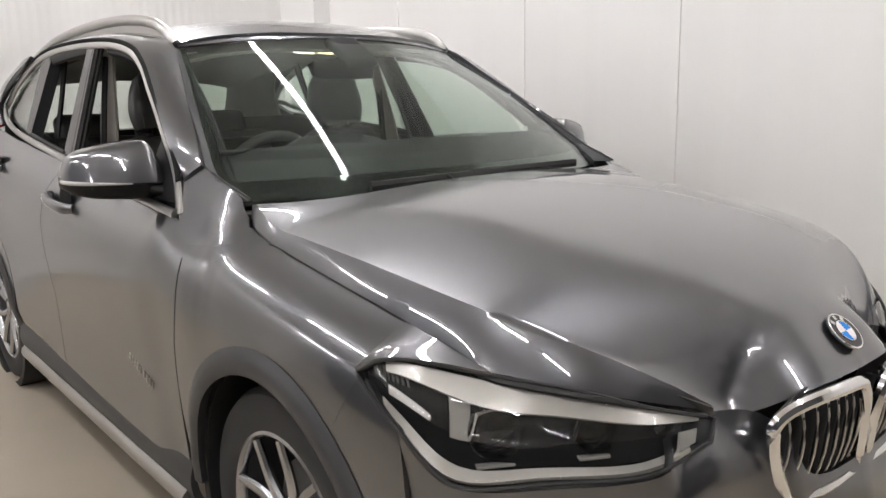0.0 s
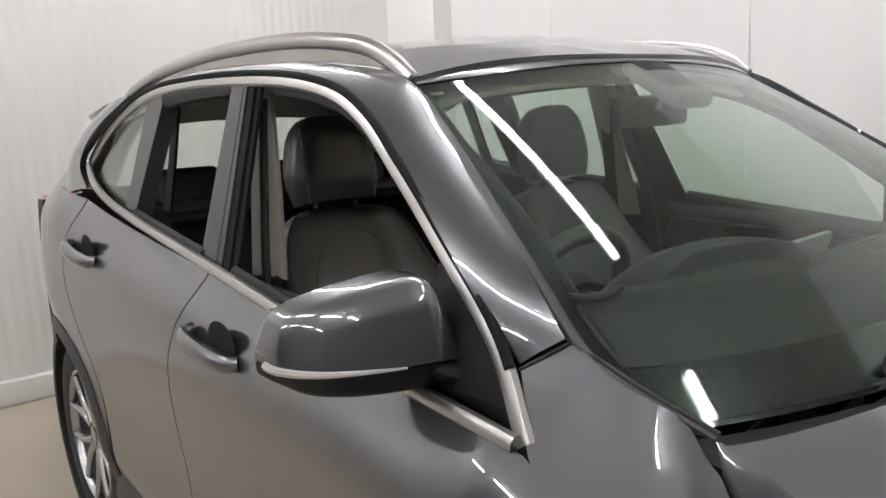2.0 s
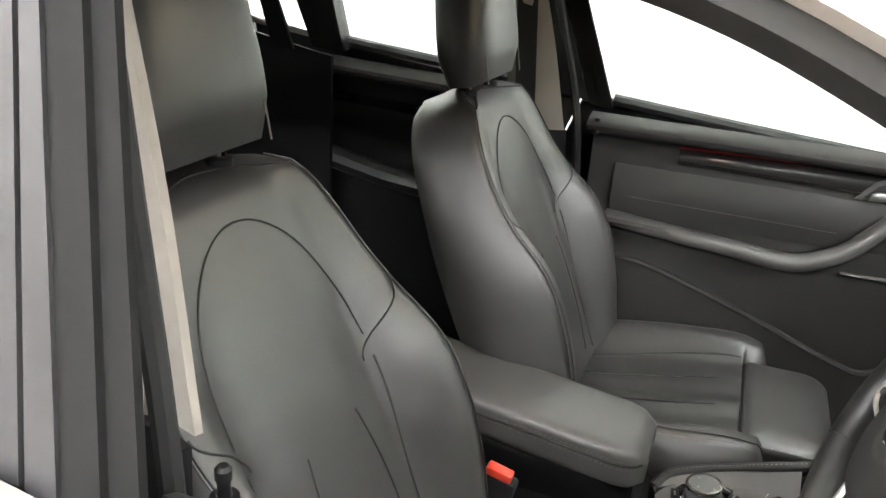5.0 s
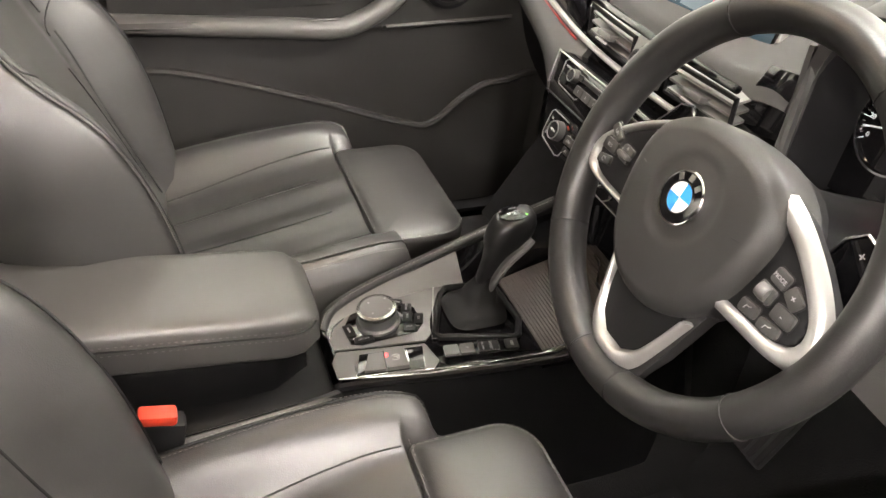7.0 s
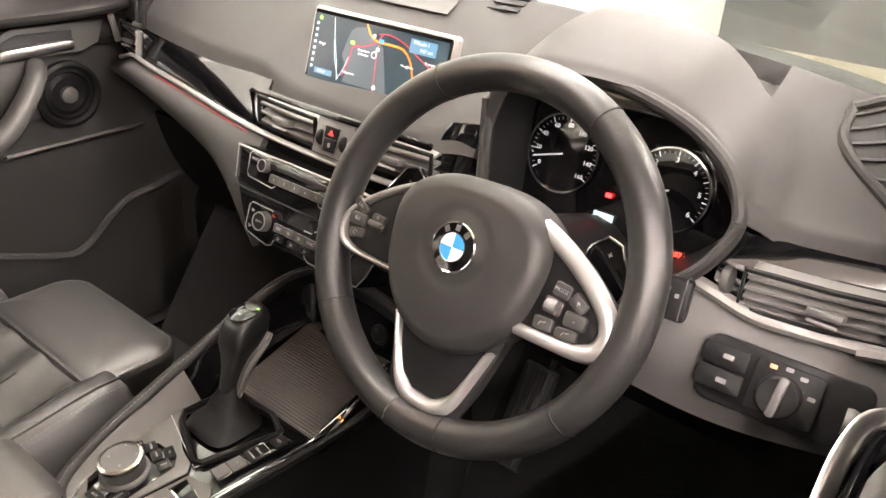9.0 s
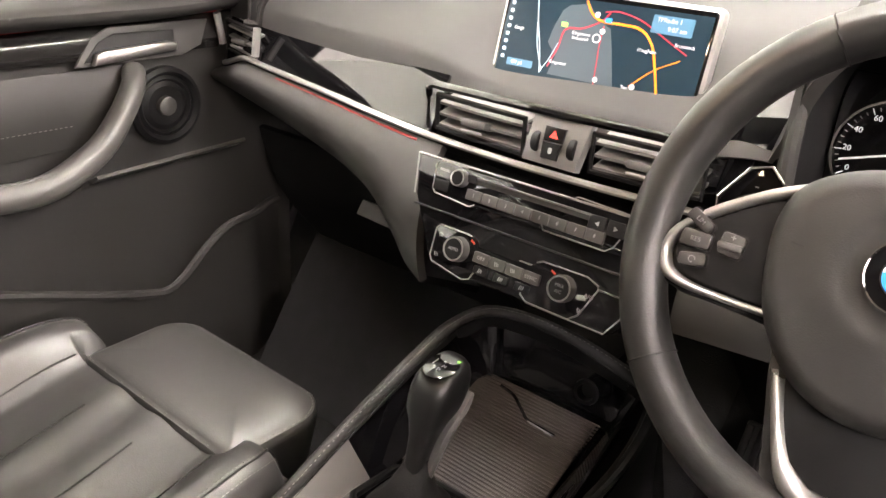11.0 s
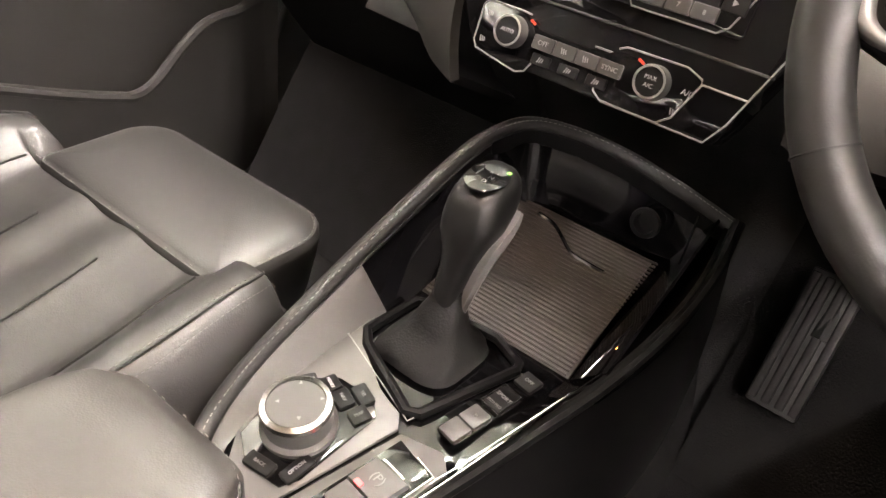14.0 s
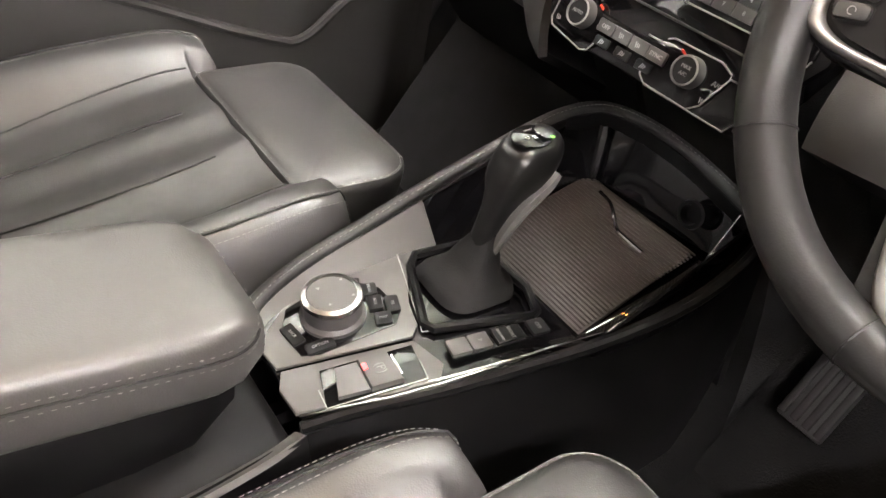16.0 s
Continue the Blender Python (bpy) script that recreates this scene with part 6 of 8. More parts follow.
for y in (0.048, -0.051):
    part("red_mark", box_bm((0.006, 0.002, 0.0006), on_stack(y, 0.907, 0.003) @ pose(0, 0, 0, 0, 0, -25), 0), RED, ac)


# air vents
def vent(y0, y1, zc, hgt, xf, parent_label, tab=True, n=3, skew=0.0):
    """Vent between two y; xf(y) gives the depth of its face."""
    vt = part("air_vent", tube_bm([(xf(y) - 0.002, y, zc + q) for y, q in ((y0, -hgt / 2), (y0, hgt / 2), ((y0 + y1) / 2, hgt / 2), (y1, hgt / 2), (y1, -hgt / 2), ((y0 + y1) / 2, -hgt / 2))], 0.0035, 6, closed=True, up=(1, 0, 0.01)), BLACK, dash, "black air vent with slats")
    part("vent_back", grid_bm(lambda u, v: (xf(y0 + (y1 - y0) * u) + 0.028, y0 + (y1 - y0) * u, zc - hgt / 2 + hgt * v), 6, 2, 0.003), SEAM, vt)
    for k in range(n):
        z = zc - hgt / 2 + hgt * (k + 0.6) / n
        part("slat", grid_bm(lambda u, v: (xf(y0 + (y1 - y0) * u) + 0.026 - 0.028 * v, y0 + 0.003 * (1 if y1 > y0 else -1) + (y1 - y0 - 0.006 * (1 if y1 > y0 else -1)) * u, z + 0.001 - 0.006 * v), 8, 3, 0.0032), SLAT, vt)
    if tab:
        ym = (y0 + y1) / 2
        tb = part("vent_tab", box_bm((0.022, 0.034, 0.009), pose(xf(ym) - 0.003, ym, zc - hgt * 0.04, 0, 15, 0), 0.003), GREYPL, vt, "grey vent tab with a bright lip")
        part("lip", box_bm((0.004, 0.028, 0.0035), pose(xf(ym) - 0.0145, ym, zc - hgt * 0.04 - 0.006, 0, 15, 0), 0.0015), TRIM, tb)
    return vt


xc = lambda y: strip_line(y)[0] + 0.004
vent(0.172, 0.046, 1.004, 0.038, xc, "")
vent(-0.036, -0.150, 1.006, 0.038, xc, "")
vent(0.722, 0.595, 1.000, 0.048, lambda y: strip_line(y)[0] + 0.006, "")
vent(-0.530, -0.685, 0.990, 0.042, lambda y: strip_line(y)[0] - 0.004, "", n=4)
part("vent_end", tube_bm(along([(strip_line(-0.645)[0] - 0.008, -0.640, 0.958), (strip_line(-0.68)[0] - 0.008, -0.684, 0.968), (strip_line(-0.70)[0] - 0.006, -0.700, 1.012)], 10), 0.008, 8), TRIM, dash, "satin vent end")
part("thumb_wheel", lathe_bm([(0.013, -0.004), (0.014, 0), (0.013, 0.004), (0, 0.004)], 24, frame_m((strip_line(-0.515)[0] - 0.002, -0.515, 0.993), (0, -1, 0.1), (0.3, 0, 1)) @ pose(0, 0, 0, 0, 90, 0)), GREYPL, dash, "ridged vent thumb wheel")
part("vent_surround", tube_bm([(xc(y) - 0.004, y, z) for y, z in ((0.186, 0.982), (0.186, 1.028), (0.178, 1.034), (0.09, 1.036), (0.0, 1.037), (-0.09, 1.037), (-0.150, 1.036))], 0.005, 8), PIANO, dash, "gloss black vent surround")
part("vent_end", tube_bm([(strip_line(0.725)[0] - 0.004, 0.728, 0.985), (-0.592, 0.725, 1.035)], 0.006, 8), TRIM, dash, "satin vent end")
part("vent_end", tube_bm([(strip_line(0.592)[0] - 0.006, 0.592, 0.990), (-0.618, 0.588, 1.032)], 0.006, 8), TRIM, dash)
hz = part("hazard_panel", prism_bm([(-0.030, 0.026), (0.038, 0.026), (0.030, -0.024), (-0.034, -0.024)], 0.012, frame_m((-0.696, 0.003, 1.006), (0, -1, 0), (0.25, 0, 0.97)), 0.002), SLAT, dash, "grey switch panel between the vents")
HM = frame_m((-0.709, 0.003, 1.009), (0, -1, 0), (0.25, 0, 0.97))
part("hazard_button", prism_bm([(-0.011, 0.016), (0.013, 0.016), (0.011, 0.001), (-0.011, 0.001)], 0.003, HM, 0.001), BLACK, hz)
part("lock_button", prism_bm([(-0.011, 0.0), (0.011, 0.0), (0.009, -0.017), (-0.010, -0.017)], 0.003, HM, 0.001), BLACK, hz)
part("warning_triangle", prism_bm([(-0.005, 0.005), (0.005, 0.005), (0, 0.0125)], 0.0004, HM @ Matrix.Translation((0.001, 0, 0.003)), 0), mat("red print", (0.8, 0.04, 0.03), 0.4, emit=0.3), hz, "red warning triangle")
part("padlock_mark", prism_bm(rounded(0.004, 0.006, 0.001, 2), 0.0004, HM @ Matrix.Translation((0, -0.008, 0.003)), 0), WHITE, hz)
for q in (-0.0205, 0.0225):
    part("thumb_wheel", lathe_bm([(0.011, -0.0035), (0.012, 0), (0.011, 0.0035), (0, 0.0035)], 24, HM @ Matrix.Translation((q, -0.002, -0.006)) @ pose(0, 0, 0, 0, 90, 0)), BLACK, hz)

# map screen
C0 = Vector((-0.612, 0.021, 1.094))
MM = frame_m(C0, (0.03, -1, -0.004), (0.26, 0, 0.966))
scr = thing("map_display", "tablet-like display showing a dark road map", "display")
part("display_case", prism_bm(rounded(0.252, 0.126, 0.006), 0.012, MM @ Matrix.Translation((0, -0.009, -0.013)), 0.003), TRIM, scr, "satin silver frame")
part("display_bezel", prism_bm(rounded(0.242, 0.116, 0.004), 0.002, MM @ Matrix.Translation((0, -0.009, -0.001)), 0.0006), PIANO, scr, "gloss black bezel")
SCR = mat("dark map ground", (0.010, 0.022, 0.032), 0.15, emit=0.122)
SCR2 = mat("slate map area", (0.055, 0.075, 0.09), 0.2, emit=0.101)
ORANGE = mat("orange road", (0.85, 0.20, 0.015), 0.3, emit=0.094)
CRIM = mat("crimson road", (0.40, 0.02, 0.04), 0.3, emit=0.065)
LINE = mat("pale rail line", (0.35, 0.5, 0.6), 0.3, emit=0.110)
BOXB = mat("blue info box", (0.05, 0.15, 0.24), 0.3, emit=0.108)
LIT = mat("lit white text", (0.62, 0.66, 0.70), 0.3, emit=0.086)
GREEN = mat("lit green mark", (0.2, 0.75, 0.1), 0.3, emit=0.147)


def plate(name, pts, material, h=0.0012, label=""):
    return part(name, prism_bm(pts, 0.00025, MM @ Matrix.Translation((0, 0, h)), 0), material, scr, label)


def road(pts, w, material, h, name="road"):
    return part(name, tube_bm([MM @ Vector((a, b, h)) for a, b in (tuple(q) for q in (crv2(pts, k / 24) for k in range(25)))], w, 4, flat=0.15, up=MM.to_3x3() @ Vector((0, 0, 1))), material, scr)


plate("screen", [(-0.118, -0.060), (0.118, -0.060), (0.118, 0.044), (-0.118, 0.044)], SCR, 0.0011, "lit dark map")
plate("map_area", [(-0.055, 0.010), (-0.048, 0.030), (-0.040, 0.036), (-0.018, 0.040), (-0.005, 0.026), (0.012, 0.018), (0.020, -0.005), (0.030, -0.040), (-0.050, -0.040), (-0.045, -0.020), (-0.058, -0.006)], SCR2, 0.0014)
road([(-0.022, 0.043), (-0.012, 0.030), (0.002, 0.024), (0.022, 0.024), (0.046, 0.022), (0.062, 0.008), (0.072, -0.016), (0.080, -0.040)], 0.0013, ORANGE, 0.0019)
road([(0.008, 0.034), (0.0, 0.024), (-0.02, 0.014), (-0.040, 0.010), (-0.044, -0.010), (-0.052, -0.032)], 0.0010, CRIM, 0.0018)
road([(0.002, 0.034), (0.02, 0.036), (0.046, 0.030), (0.075, 0.016), (0.10, 0.004)], 0.0007, CRIM, 0.0018)
road([(0.004, 0.020), (0.004, 0.0), (0.006, -0.020), (0.008, -0.042)], 0.0007, CRIM, 0.0018)
road([(-0.082, 0.042), (-0.076, 0.015), (-0.066, -0.015), (-0.060, -0.040)], 0.0006, LINE, 0.0018, "rail_line")
road([(-0.076, 0.012), (-0.070, -0.012), (-0.058, -0.038)], 0.0005, LINE, 0.0018, "rail_line")
road([(-0.045, -0.005), (-0.052, -0.024), (-0.060, -0.038)], 0.0005, LINE, 0.0018, "rail_line")
road([(0.048, -0.036), (0.070, -0.016), (0.095, -0.002)], 0.0006, ORANGE, 0.0018)
part("map_box", prism_bm(rounded(0.044, 0.018, 0.001, 1), 0.0003, MM @ Matrix.Translation((0.078, 0.030, 0.0016)), 0), BOXB, scr, "blue radio and clock box")
lettering("TPRadio 1", 0.0065, LIT, MM @ Matrix.Translation((0.074, 0.0345, 0.0020)), scr, depth=0.0001)
lettering("9:07 am", 0.0065, LIT, MM @ Matrix.Translation((0.084, 0.0262, 0.0020)), scr, depth=0.0001)
part("map_box", prism_bm(rounded(0.034, 0.008, 0.001, 1), 0.0003, MM @ Matrix.Translation((-0.088, -0.034, 0.0016)), 0), BOXB, scr)
lettering("450 yd", 0.0055, LIT, MM @ Matrix.Translation((-0.092, -0.034, 0.0020)), scr, depth=0.0001)
for w, a, b in (("Cargo", -0.098, 0.004), ("Kingstown", -0.020, 0.008), ("Industrial", -0.020, 0.003), ("Kingmoor", -0.040, -0.026), ("Houghton", 0.058, 0.002), ("Brunstock", 0.096, 0.012), ("Tarr", 0.044, -0.038)):
    lettering(w, 0.0052, LIT, MM @ Matrix.Translation((a, b, 0.0021)), scr, depth=0.0001)
for a, b in ((-0.006, 0.030), (0.004, 0.014), (0.009, -0.036), (0.052, -0.036)):
    part("map_pin", lathe_bm([(0.003, 0), (0.003, 0.0004), (0, 0.0005)], 16, MM @ Matrix.Translation((a, b, 0.002))), LIT, scr)
part("position_mark", lathe_bm([(0.0048, 0), (0.0048, 0.0005), (0.0036, 0.0005), (0.0036, 0)], 20, MM @ Matrix.Translation((-0.001, 0.006, 0.002))), LIT, scr)
for k in range(8):
    part("map_icon", prism_bm(rounded(0.0045, 0.004, 0.001, 2), 0.0002, MM @ Matrix.Translation((-0.112, 0.030 - 0.0085 * k, 0.0016)), 0), LINE, scr)
part("map_icon", prism_bm(rounded(0.006, 0.005, 0.0015, 2), 0.0002, MM @ Matrix.Translation((-0.108, 0.038, 0.0016)), 0), GREEN, scr)
part("road_sign", prism_bm(rounded(0.008, 0.005, 0.001, 2), 0.0002, MM @ Matrix.Translation((-0.042, 0.015, 0.0021)), 0), GREEN, scr)
part("road_sign", prism_bm(rounded(0.008, 0.005, 0.001, 2), 0.0002, MM @ Matrix.Translation((0.008, 0.026, 0.0021)), 0), BLUE, scr)
part("display_foot", box_bm((0.05, 0.20, 0.02), pose(-0.60, 0.017, 1.030, 0, 20, 0), 0.005), BLACK, scr)

# instruments
clu = part("instrument_panel", grid_bm(lambda u, v: (-0.612 + 0.035 * v, -0.50 + 0.32 * u, 0.955 + 0.150 * v), 8, 6, -0.01), PIANO, dash, "dark instrument panel with two round dials")
CM = lambda y, z, h=0.0: frame_m((-0.612 + 0.035 * (z - 0.955) / 0.15 - 0.003 - h, y, z), (0, -1, 0), (0.227, 0, 0.974))
for y, z, r in ((-0.275, 1.040, 0.047), (-0.412, 1.036, 0.047)):
    dial = part("dial", lathe_bm([(r, 0), (r, 0.004), (r * 0.96, 0.005), (r * 0.955, 0.001), (0, 0.001)], 48, CM(y, z)), PIANO, clu, "round dial with bright ring")
    part("dial_ring", lathe_bm([(r * 1.01, 0.002), (r * 1.01, 0.0055), (r * 0.965, 0.0055), (r * 0.965, 0.002)], 48, CM(y, z)), CHROME, dial)
    part("needle", tube_bm([CM(y, z, 0.003) @ Vector((0, 0, 0)), CM(y, z, 0.003) @ Vector((-r * 0.80, -r * 0.25, 0))], 0.0010, 6), LIT, dial)
    for k in range(33):
        a = radians(215 - 250 * k / 32)
        part("tick", box_bm((0.0008, 0.003 if k % 4 else 0.006, 0.0004), CM(y, z, 0.0015) @ pose(r * 0.88 * math.cos(a), r * 0.88 * math.sin(a), 0, 0, 0, math.degrees(a) - 90), 0), LIT if k % 4 == 0 else WHITE, dial)
for k in range(9):
    a = radians(212 - 250 * k / 8)
    lettering(str(20 * k), 0.0075, LIT, CM(-0.275, 1.040, 0.0018) @ Matrix.Translation((0.034 * math.cos(a), 0.034 * math.sin(a), 0)), clu, "numeral")
for k in range(1, 7):
    a = radians(215 - 250 * (k / 6))
    lettering(str(k), 0.0085, LIT, CM(-0.412, 1.036, 0.0018) @ Matrix.Translation((0.034 * math.cos(a), 0.034 * math.sin(a), 0)), clu, "numeral")
lettering("9:07 am", 0.008, mat("red digits", (0.9, 0.06, 0.04), 0.4, emit=1.0), CM(-0.445, 0.972, 0.001), clu)
part("warning_lamp", prism_bm(rounded(0.008, 0.005, 0.001, 2), 0.0005, CM(-0.345, 1.010, 0.001), 0), mat("red lamp", (0.9, 0.02, 0.02), 0.4, emit=2.0), clu, "small red warning lamp")
part("display_bar", prism_bm(rounded(0.026, 0.009, 0.001, 2), 0.0005, CM(-0.345, 0.985, 0.001), 0), LINE, clu, "small lit display")
hoodc = [(-0.425, 0.945), (-0.455, 0.962), (-0.485, 0.990), (-0.505, 1.022), (-0.5125, 1.048), (-0.508, 1.068), (-0.497, 1.090), (-0.476, 1.110), (-0.436, 1.131), (-0.369, 1.148), (-0.30, 1.151), (-0.245, 1.142), (-0.222, 1.125), (-0.212, 1.095), (-0.2125, 1.05), (-0.216, 1.0), (-0.222, 0.945)]
HM0 = lambda u, v: (lambda q: Vector((-0.604 + 0.02 * (q.y - 0.96) / 0.15 - 0.078 * v, -0.352 + (q.x + 0.352) * (0.955 + 0.045 * v), 1.03 + (q.y - 1.03) * (0.93 + 0.07 * v))))(crv2(hoodc, u))
part("instrument_hood", grid_bm(HM0, 64, 6, 0.006), BLACK, dash, "dark hood over the instruments")
part("hood_lip", tube_bm([HM0(k / 80, 1.0) + Vector((0.002, 0, 0.003)) for k in range(81)], 0.0075, 10), DASH, dash, "rounded lip of the instrument hood")
part("hood_flank", grid_bm(lambda u, v: (-0.672 + 0.075 * u, -0.211 + 0.012 * u, 0.955 + (near_z(-0.214) - 0.955 + 0.008 * u) * v), 4, 6, 0.006), DASH, dash, "flank of the instrument hood")
part("gloss_end", prism_bm([(0.150, 0.100), (0.205, 0.108), (0.200, 0.036), (0.118, 0.016)], 0.006, frame_m((-0.668, 0.0, 0.962), (0, -1, 0), (0.15, 0, 0.99)), 0.0015), PIANO, dash, "gloss black end panel")
part("column_shroud", tube_bm([(-0.60, -0.338, 0.93), (-0.72, -0.336, 0.965), (-0.80, -0.334, 0.995)], 0.055, 16, flat=0.9), BLACK, dash, "black steering column shroud")
# right-hand switches
lp = part("light_switch_panel", prism_bm(rounded(0.152, 0.066, 0.012), 0.006, frame_m((-0.700, -0.598, 0.918), (0.10, -1, -0.02), (0.38, 0, 0.92)), 0.003), BLACK, dash, "black light switch panel")
LM = frame_m((-0.7075, -0.598, 0.922), (0.10, -1, -0.02), (0.38, 0, 0.92))
part("light_switch_plate", prism_bm(rounded(0.062, 0.052, 0.005), 0.003, LM @ Matrix.Translation((0.004, 0, 0)), 0.001), BLACK, lp)
kb = part("rotary_knob", lathe_bm([(0.021, 0), (0.020, 0.010), (0.018, 0.012), (0, 0.012)], 32, LM @ Matrix.Translation((0.0, -0.004, 0.003))), BLACK, lp, "rotary light switch")
part("knob_grip", prism_bm(rounded(0.009, 0.040, 0.004), 0.008, LM @ Matrix.Translation((0.0, -0.003, 0.013)) @ pose(0, 0, 0, 0, 0, -6), 0.002), GREYPL, kb)
for a, b in ((-0.055, 0.014), (-0.055, -0.010)):
    part("switch_key", prism_bm(rounded(0.044, 0.021, 0.003), 0.003, LM @ Matrix.Translation((a, b, 0)), 0.001), BLACK, lp)
    part("symbol_bar", prism_bm(rounded(0.010, 0.005, 0.001, 2), 0.0003, LM @ Matrix.Translation((a + 0.003, b, 0.003)), 0), WHITE, lp)
for a, b in ((-0.012, 0.021), (0.002, 0.023), (0.016, 0.019), (0.027, 0.004)):
    part("symbol_bar", prism_bm(rounded(0.007, 0.004, 0.001, 2), 0.0003, LM @ Matrix.Translation((a, b, 0.0031)), 0), mat("orange print", (0.8, 0.35, 0.2), 0.5) if a < -0.011 else WHITE, lp)
part("dimmer_wheel", lathe_bm([(0.013, -0.005), (0.014, 0), (0.013, 0.005), (0, 0.005)], 24, LM @ Matrix.Translation((0.062, -0.004, -0.006)) @ pose(0, 0, 0, 0, 90, 0)), GREYPL, lp)
# side demister vents on the pad
def side_vent(s):
    c = [(-0.535, 0.556), (-0.540, 0.640), (-0.588, 0.652), (-0.580, 0.600), (-0.558, 0.560)]
    loop = [on_pad(a, s * b, 0.002) for a, b in (tuple(crv2(c + c[:1], k / 40)) for k in range(40))]
    dv = part("side_vent", tube_bm(loop, 0.0055, 8, closed=True), DASH, dash, "side demister vent")
    part("vent_back", grid_bm(lambda u, v: on_pad(-0.537 - 0.045 * u, s * ((0.557 + 0.040 * u ** 2) * (1 - v) + (0.640 + 0.010 * u) * v), 0.0015), 8, 8, 0.001), SEAM, dv)
    for k in range(5):
        u = 0.10 + 0.20 * k
        y0, y1 = 0.558 + 0.040 * u ** 2, 0.641 + 0.010 * u
        part("slat", tube_bm([on_pad(-0.537 - 0.045 * u, s * (y0 + (y1 - y0) * i / 6), 0.003) for i in range(7)], 0.0030, 6, flat=0.5), DASH, dv)


side_vent(-1)
side_vent(1)
pad_patch("centre_grille", [(-0.418, 0.20), (-0.418, 0.0), (-0.500, -0.01), (-0.500, 0.21)], GREYPL, "fine mesh speaker grille", 0.003, 14)
for k in range(5):
    pad_patch("slot", [(-0.405 - 0.014 * k, -0.055), (-0.405 - 0.014 * k, -0.105), (-0.412 - 0.014 * k, -0.105), (-0.412 - 0.014 * k, -0.055)], SEAM, n=3)

# stalk
stalk = part("stalk", tube_bm([(-0.755, -0.40, 0.995), (-0.737, -0.45, 0.990), (-0.726, -0.48, 0.986)], 0.010, 10, flat=1.3), BLACK, dash, "black wiper stalk")
TM = pose(-0.724, -0.487, 0.984, 0, 18, 10)
part("stalk_end", box_bm((0.020, 0.030, 0.042), TM, 0.004), BLACK, stalk)
for a, b in ((0.006, 0.010), (0.006, 0.0), (0.006, -0.010), (-0.003, 0.004)):
    part("symbol_bar", box_bm((0.0006, 0.004, 0.004), TM @ Matrix.Translation((-0.0102, a, b)), 0), WHITE, stalk)
part("stalk_ring", box_bm((0.021, 0.0012, 0.043), TM @ Matrix.Translation((0, -0.009, 0)), 0), GREYPL, stalk)

# ---- steering wheel ----
sw = thing("steering_wheel", "black leather steering wheel with silver spokes and round badge", "steering wheel")
WA = radians(24)
WC = Vector((-0.8715, -0.3490, 1.0335))
WM = frame_m(WC, (0, -1, 0), (math.sin(WA), 0, math.cos(WA)))
RR = 0.1640
rim = [WM @ Vector((RR * math.cos(a), RR * math.sin(a), 0)) for a in (2 * math.pi * k / 96 for k in range(96))]
part("rim", tube_bm(rim, 0.0168, 18, closed=True, flat=1.16, up=WM.to_3x3() @ Vector((0, 0, 1))), LEATHER2, sw, "smooth black leather rim")
for a in (60, 121, 216, 324, 262, 282):
    an = radians(a)
    c, e = Vector((RR * math.cos(an), RR * math.sin(an), 0)), Vector((math.cos(an), math.sin(an), 0))
    part("rim_seam", tube_bm([WM @ (c + 0.0170 * (math.cos(b) * e + 1.16 * math.sin(b) * Vector((0, 0, 1)))) for b in (2 * math.pi * i / 16 for i in range(16))], 0.0008, 5, closed=True), SEAM, sw)

def cushion_bm(outline, base, height, rings=12, edge=0.22, m=WM, dish=None):
    """A padded cover over an outline: upright flank, round shoulder, nearly flat crown."""
    cx = sum(q[0] for q in outline) / len(outline)
    cy = sum(q[1] for q in outline) / len(outline)
    rr = [[m @ Vector((cx + (x - cx) * 1.0, cy + (y - cy) * 1.0, base - 0.03)) for x, y in outline]]
    for k in range(rings + 1):
        t = k / rings
        if t < 0.5:
            an = math.pi * t
            sc, z = 1 - edge * (1 - math.cos(an)), height * 0.80 * math.sin(an)
        else:
            f = (t - 0.5) * 2
            sc = (1 - edge) * (1 - f) + 0.02 * f
            z = height * (0.80 + 0.20 * math.sin(math.pi / 2 * f))
        ring = []
        for x, y in outline:
            px, py = cx + (x - cx) * sc, cy + (y - cy) * sc
            dz = 0.0
            if dish:
                d = math.hypot(px, py - dish[0])
                dz = -dish[2] * ease(dish[1] * 1.06, dish[1] * 0.86, d)
            ring.append(m @ Vector((px, py, base + z + dz)))
        rr.append(ring)
    return loft_bm(rr)


PADL = [(0, 0.067), (0.030, 0.065), (0.055, 0.057), (0.075, 0.042), (0.0825, 0.020), (0.081, -0.006), (0.075, -0.033), (0.063, -0.056), (0.044, -0.076), (0.022, -0.087)]
padl = PADL + [(0, -0.090)] + [(-a, b) for a, b in PADL[:0:-1]]
padl = [tuple(crv2(padl + padl[:1], k / 96)) for k in range(96)]
part("airbag_cover", cushion_bm(padl, 0.006, 0.026, 36, 0.20, WM, (0.004, 0.038, 0.0022)), WHEELPAD, sw, "smooth black airbag cover", 50)
for q in (-1, 1):
    part("horn_mark", box_bm((0.008, 0.0012, 0.0005), WM @ pose(q * 0.062, 0.006, 0.0275, 0, q * 12, q * 8), 0), SEAM, sw)
roundel(WM @ Vector((0, 0.004, 0.0285)), WM.to_3x3() @ Vector((0, 0, 1)), WM.to_3x3() @ Vector((0, 1, 0)), 0.0222, sw)


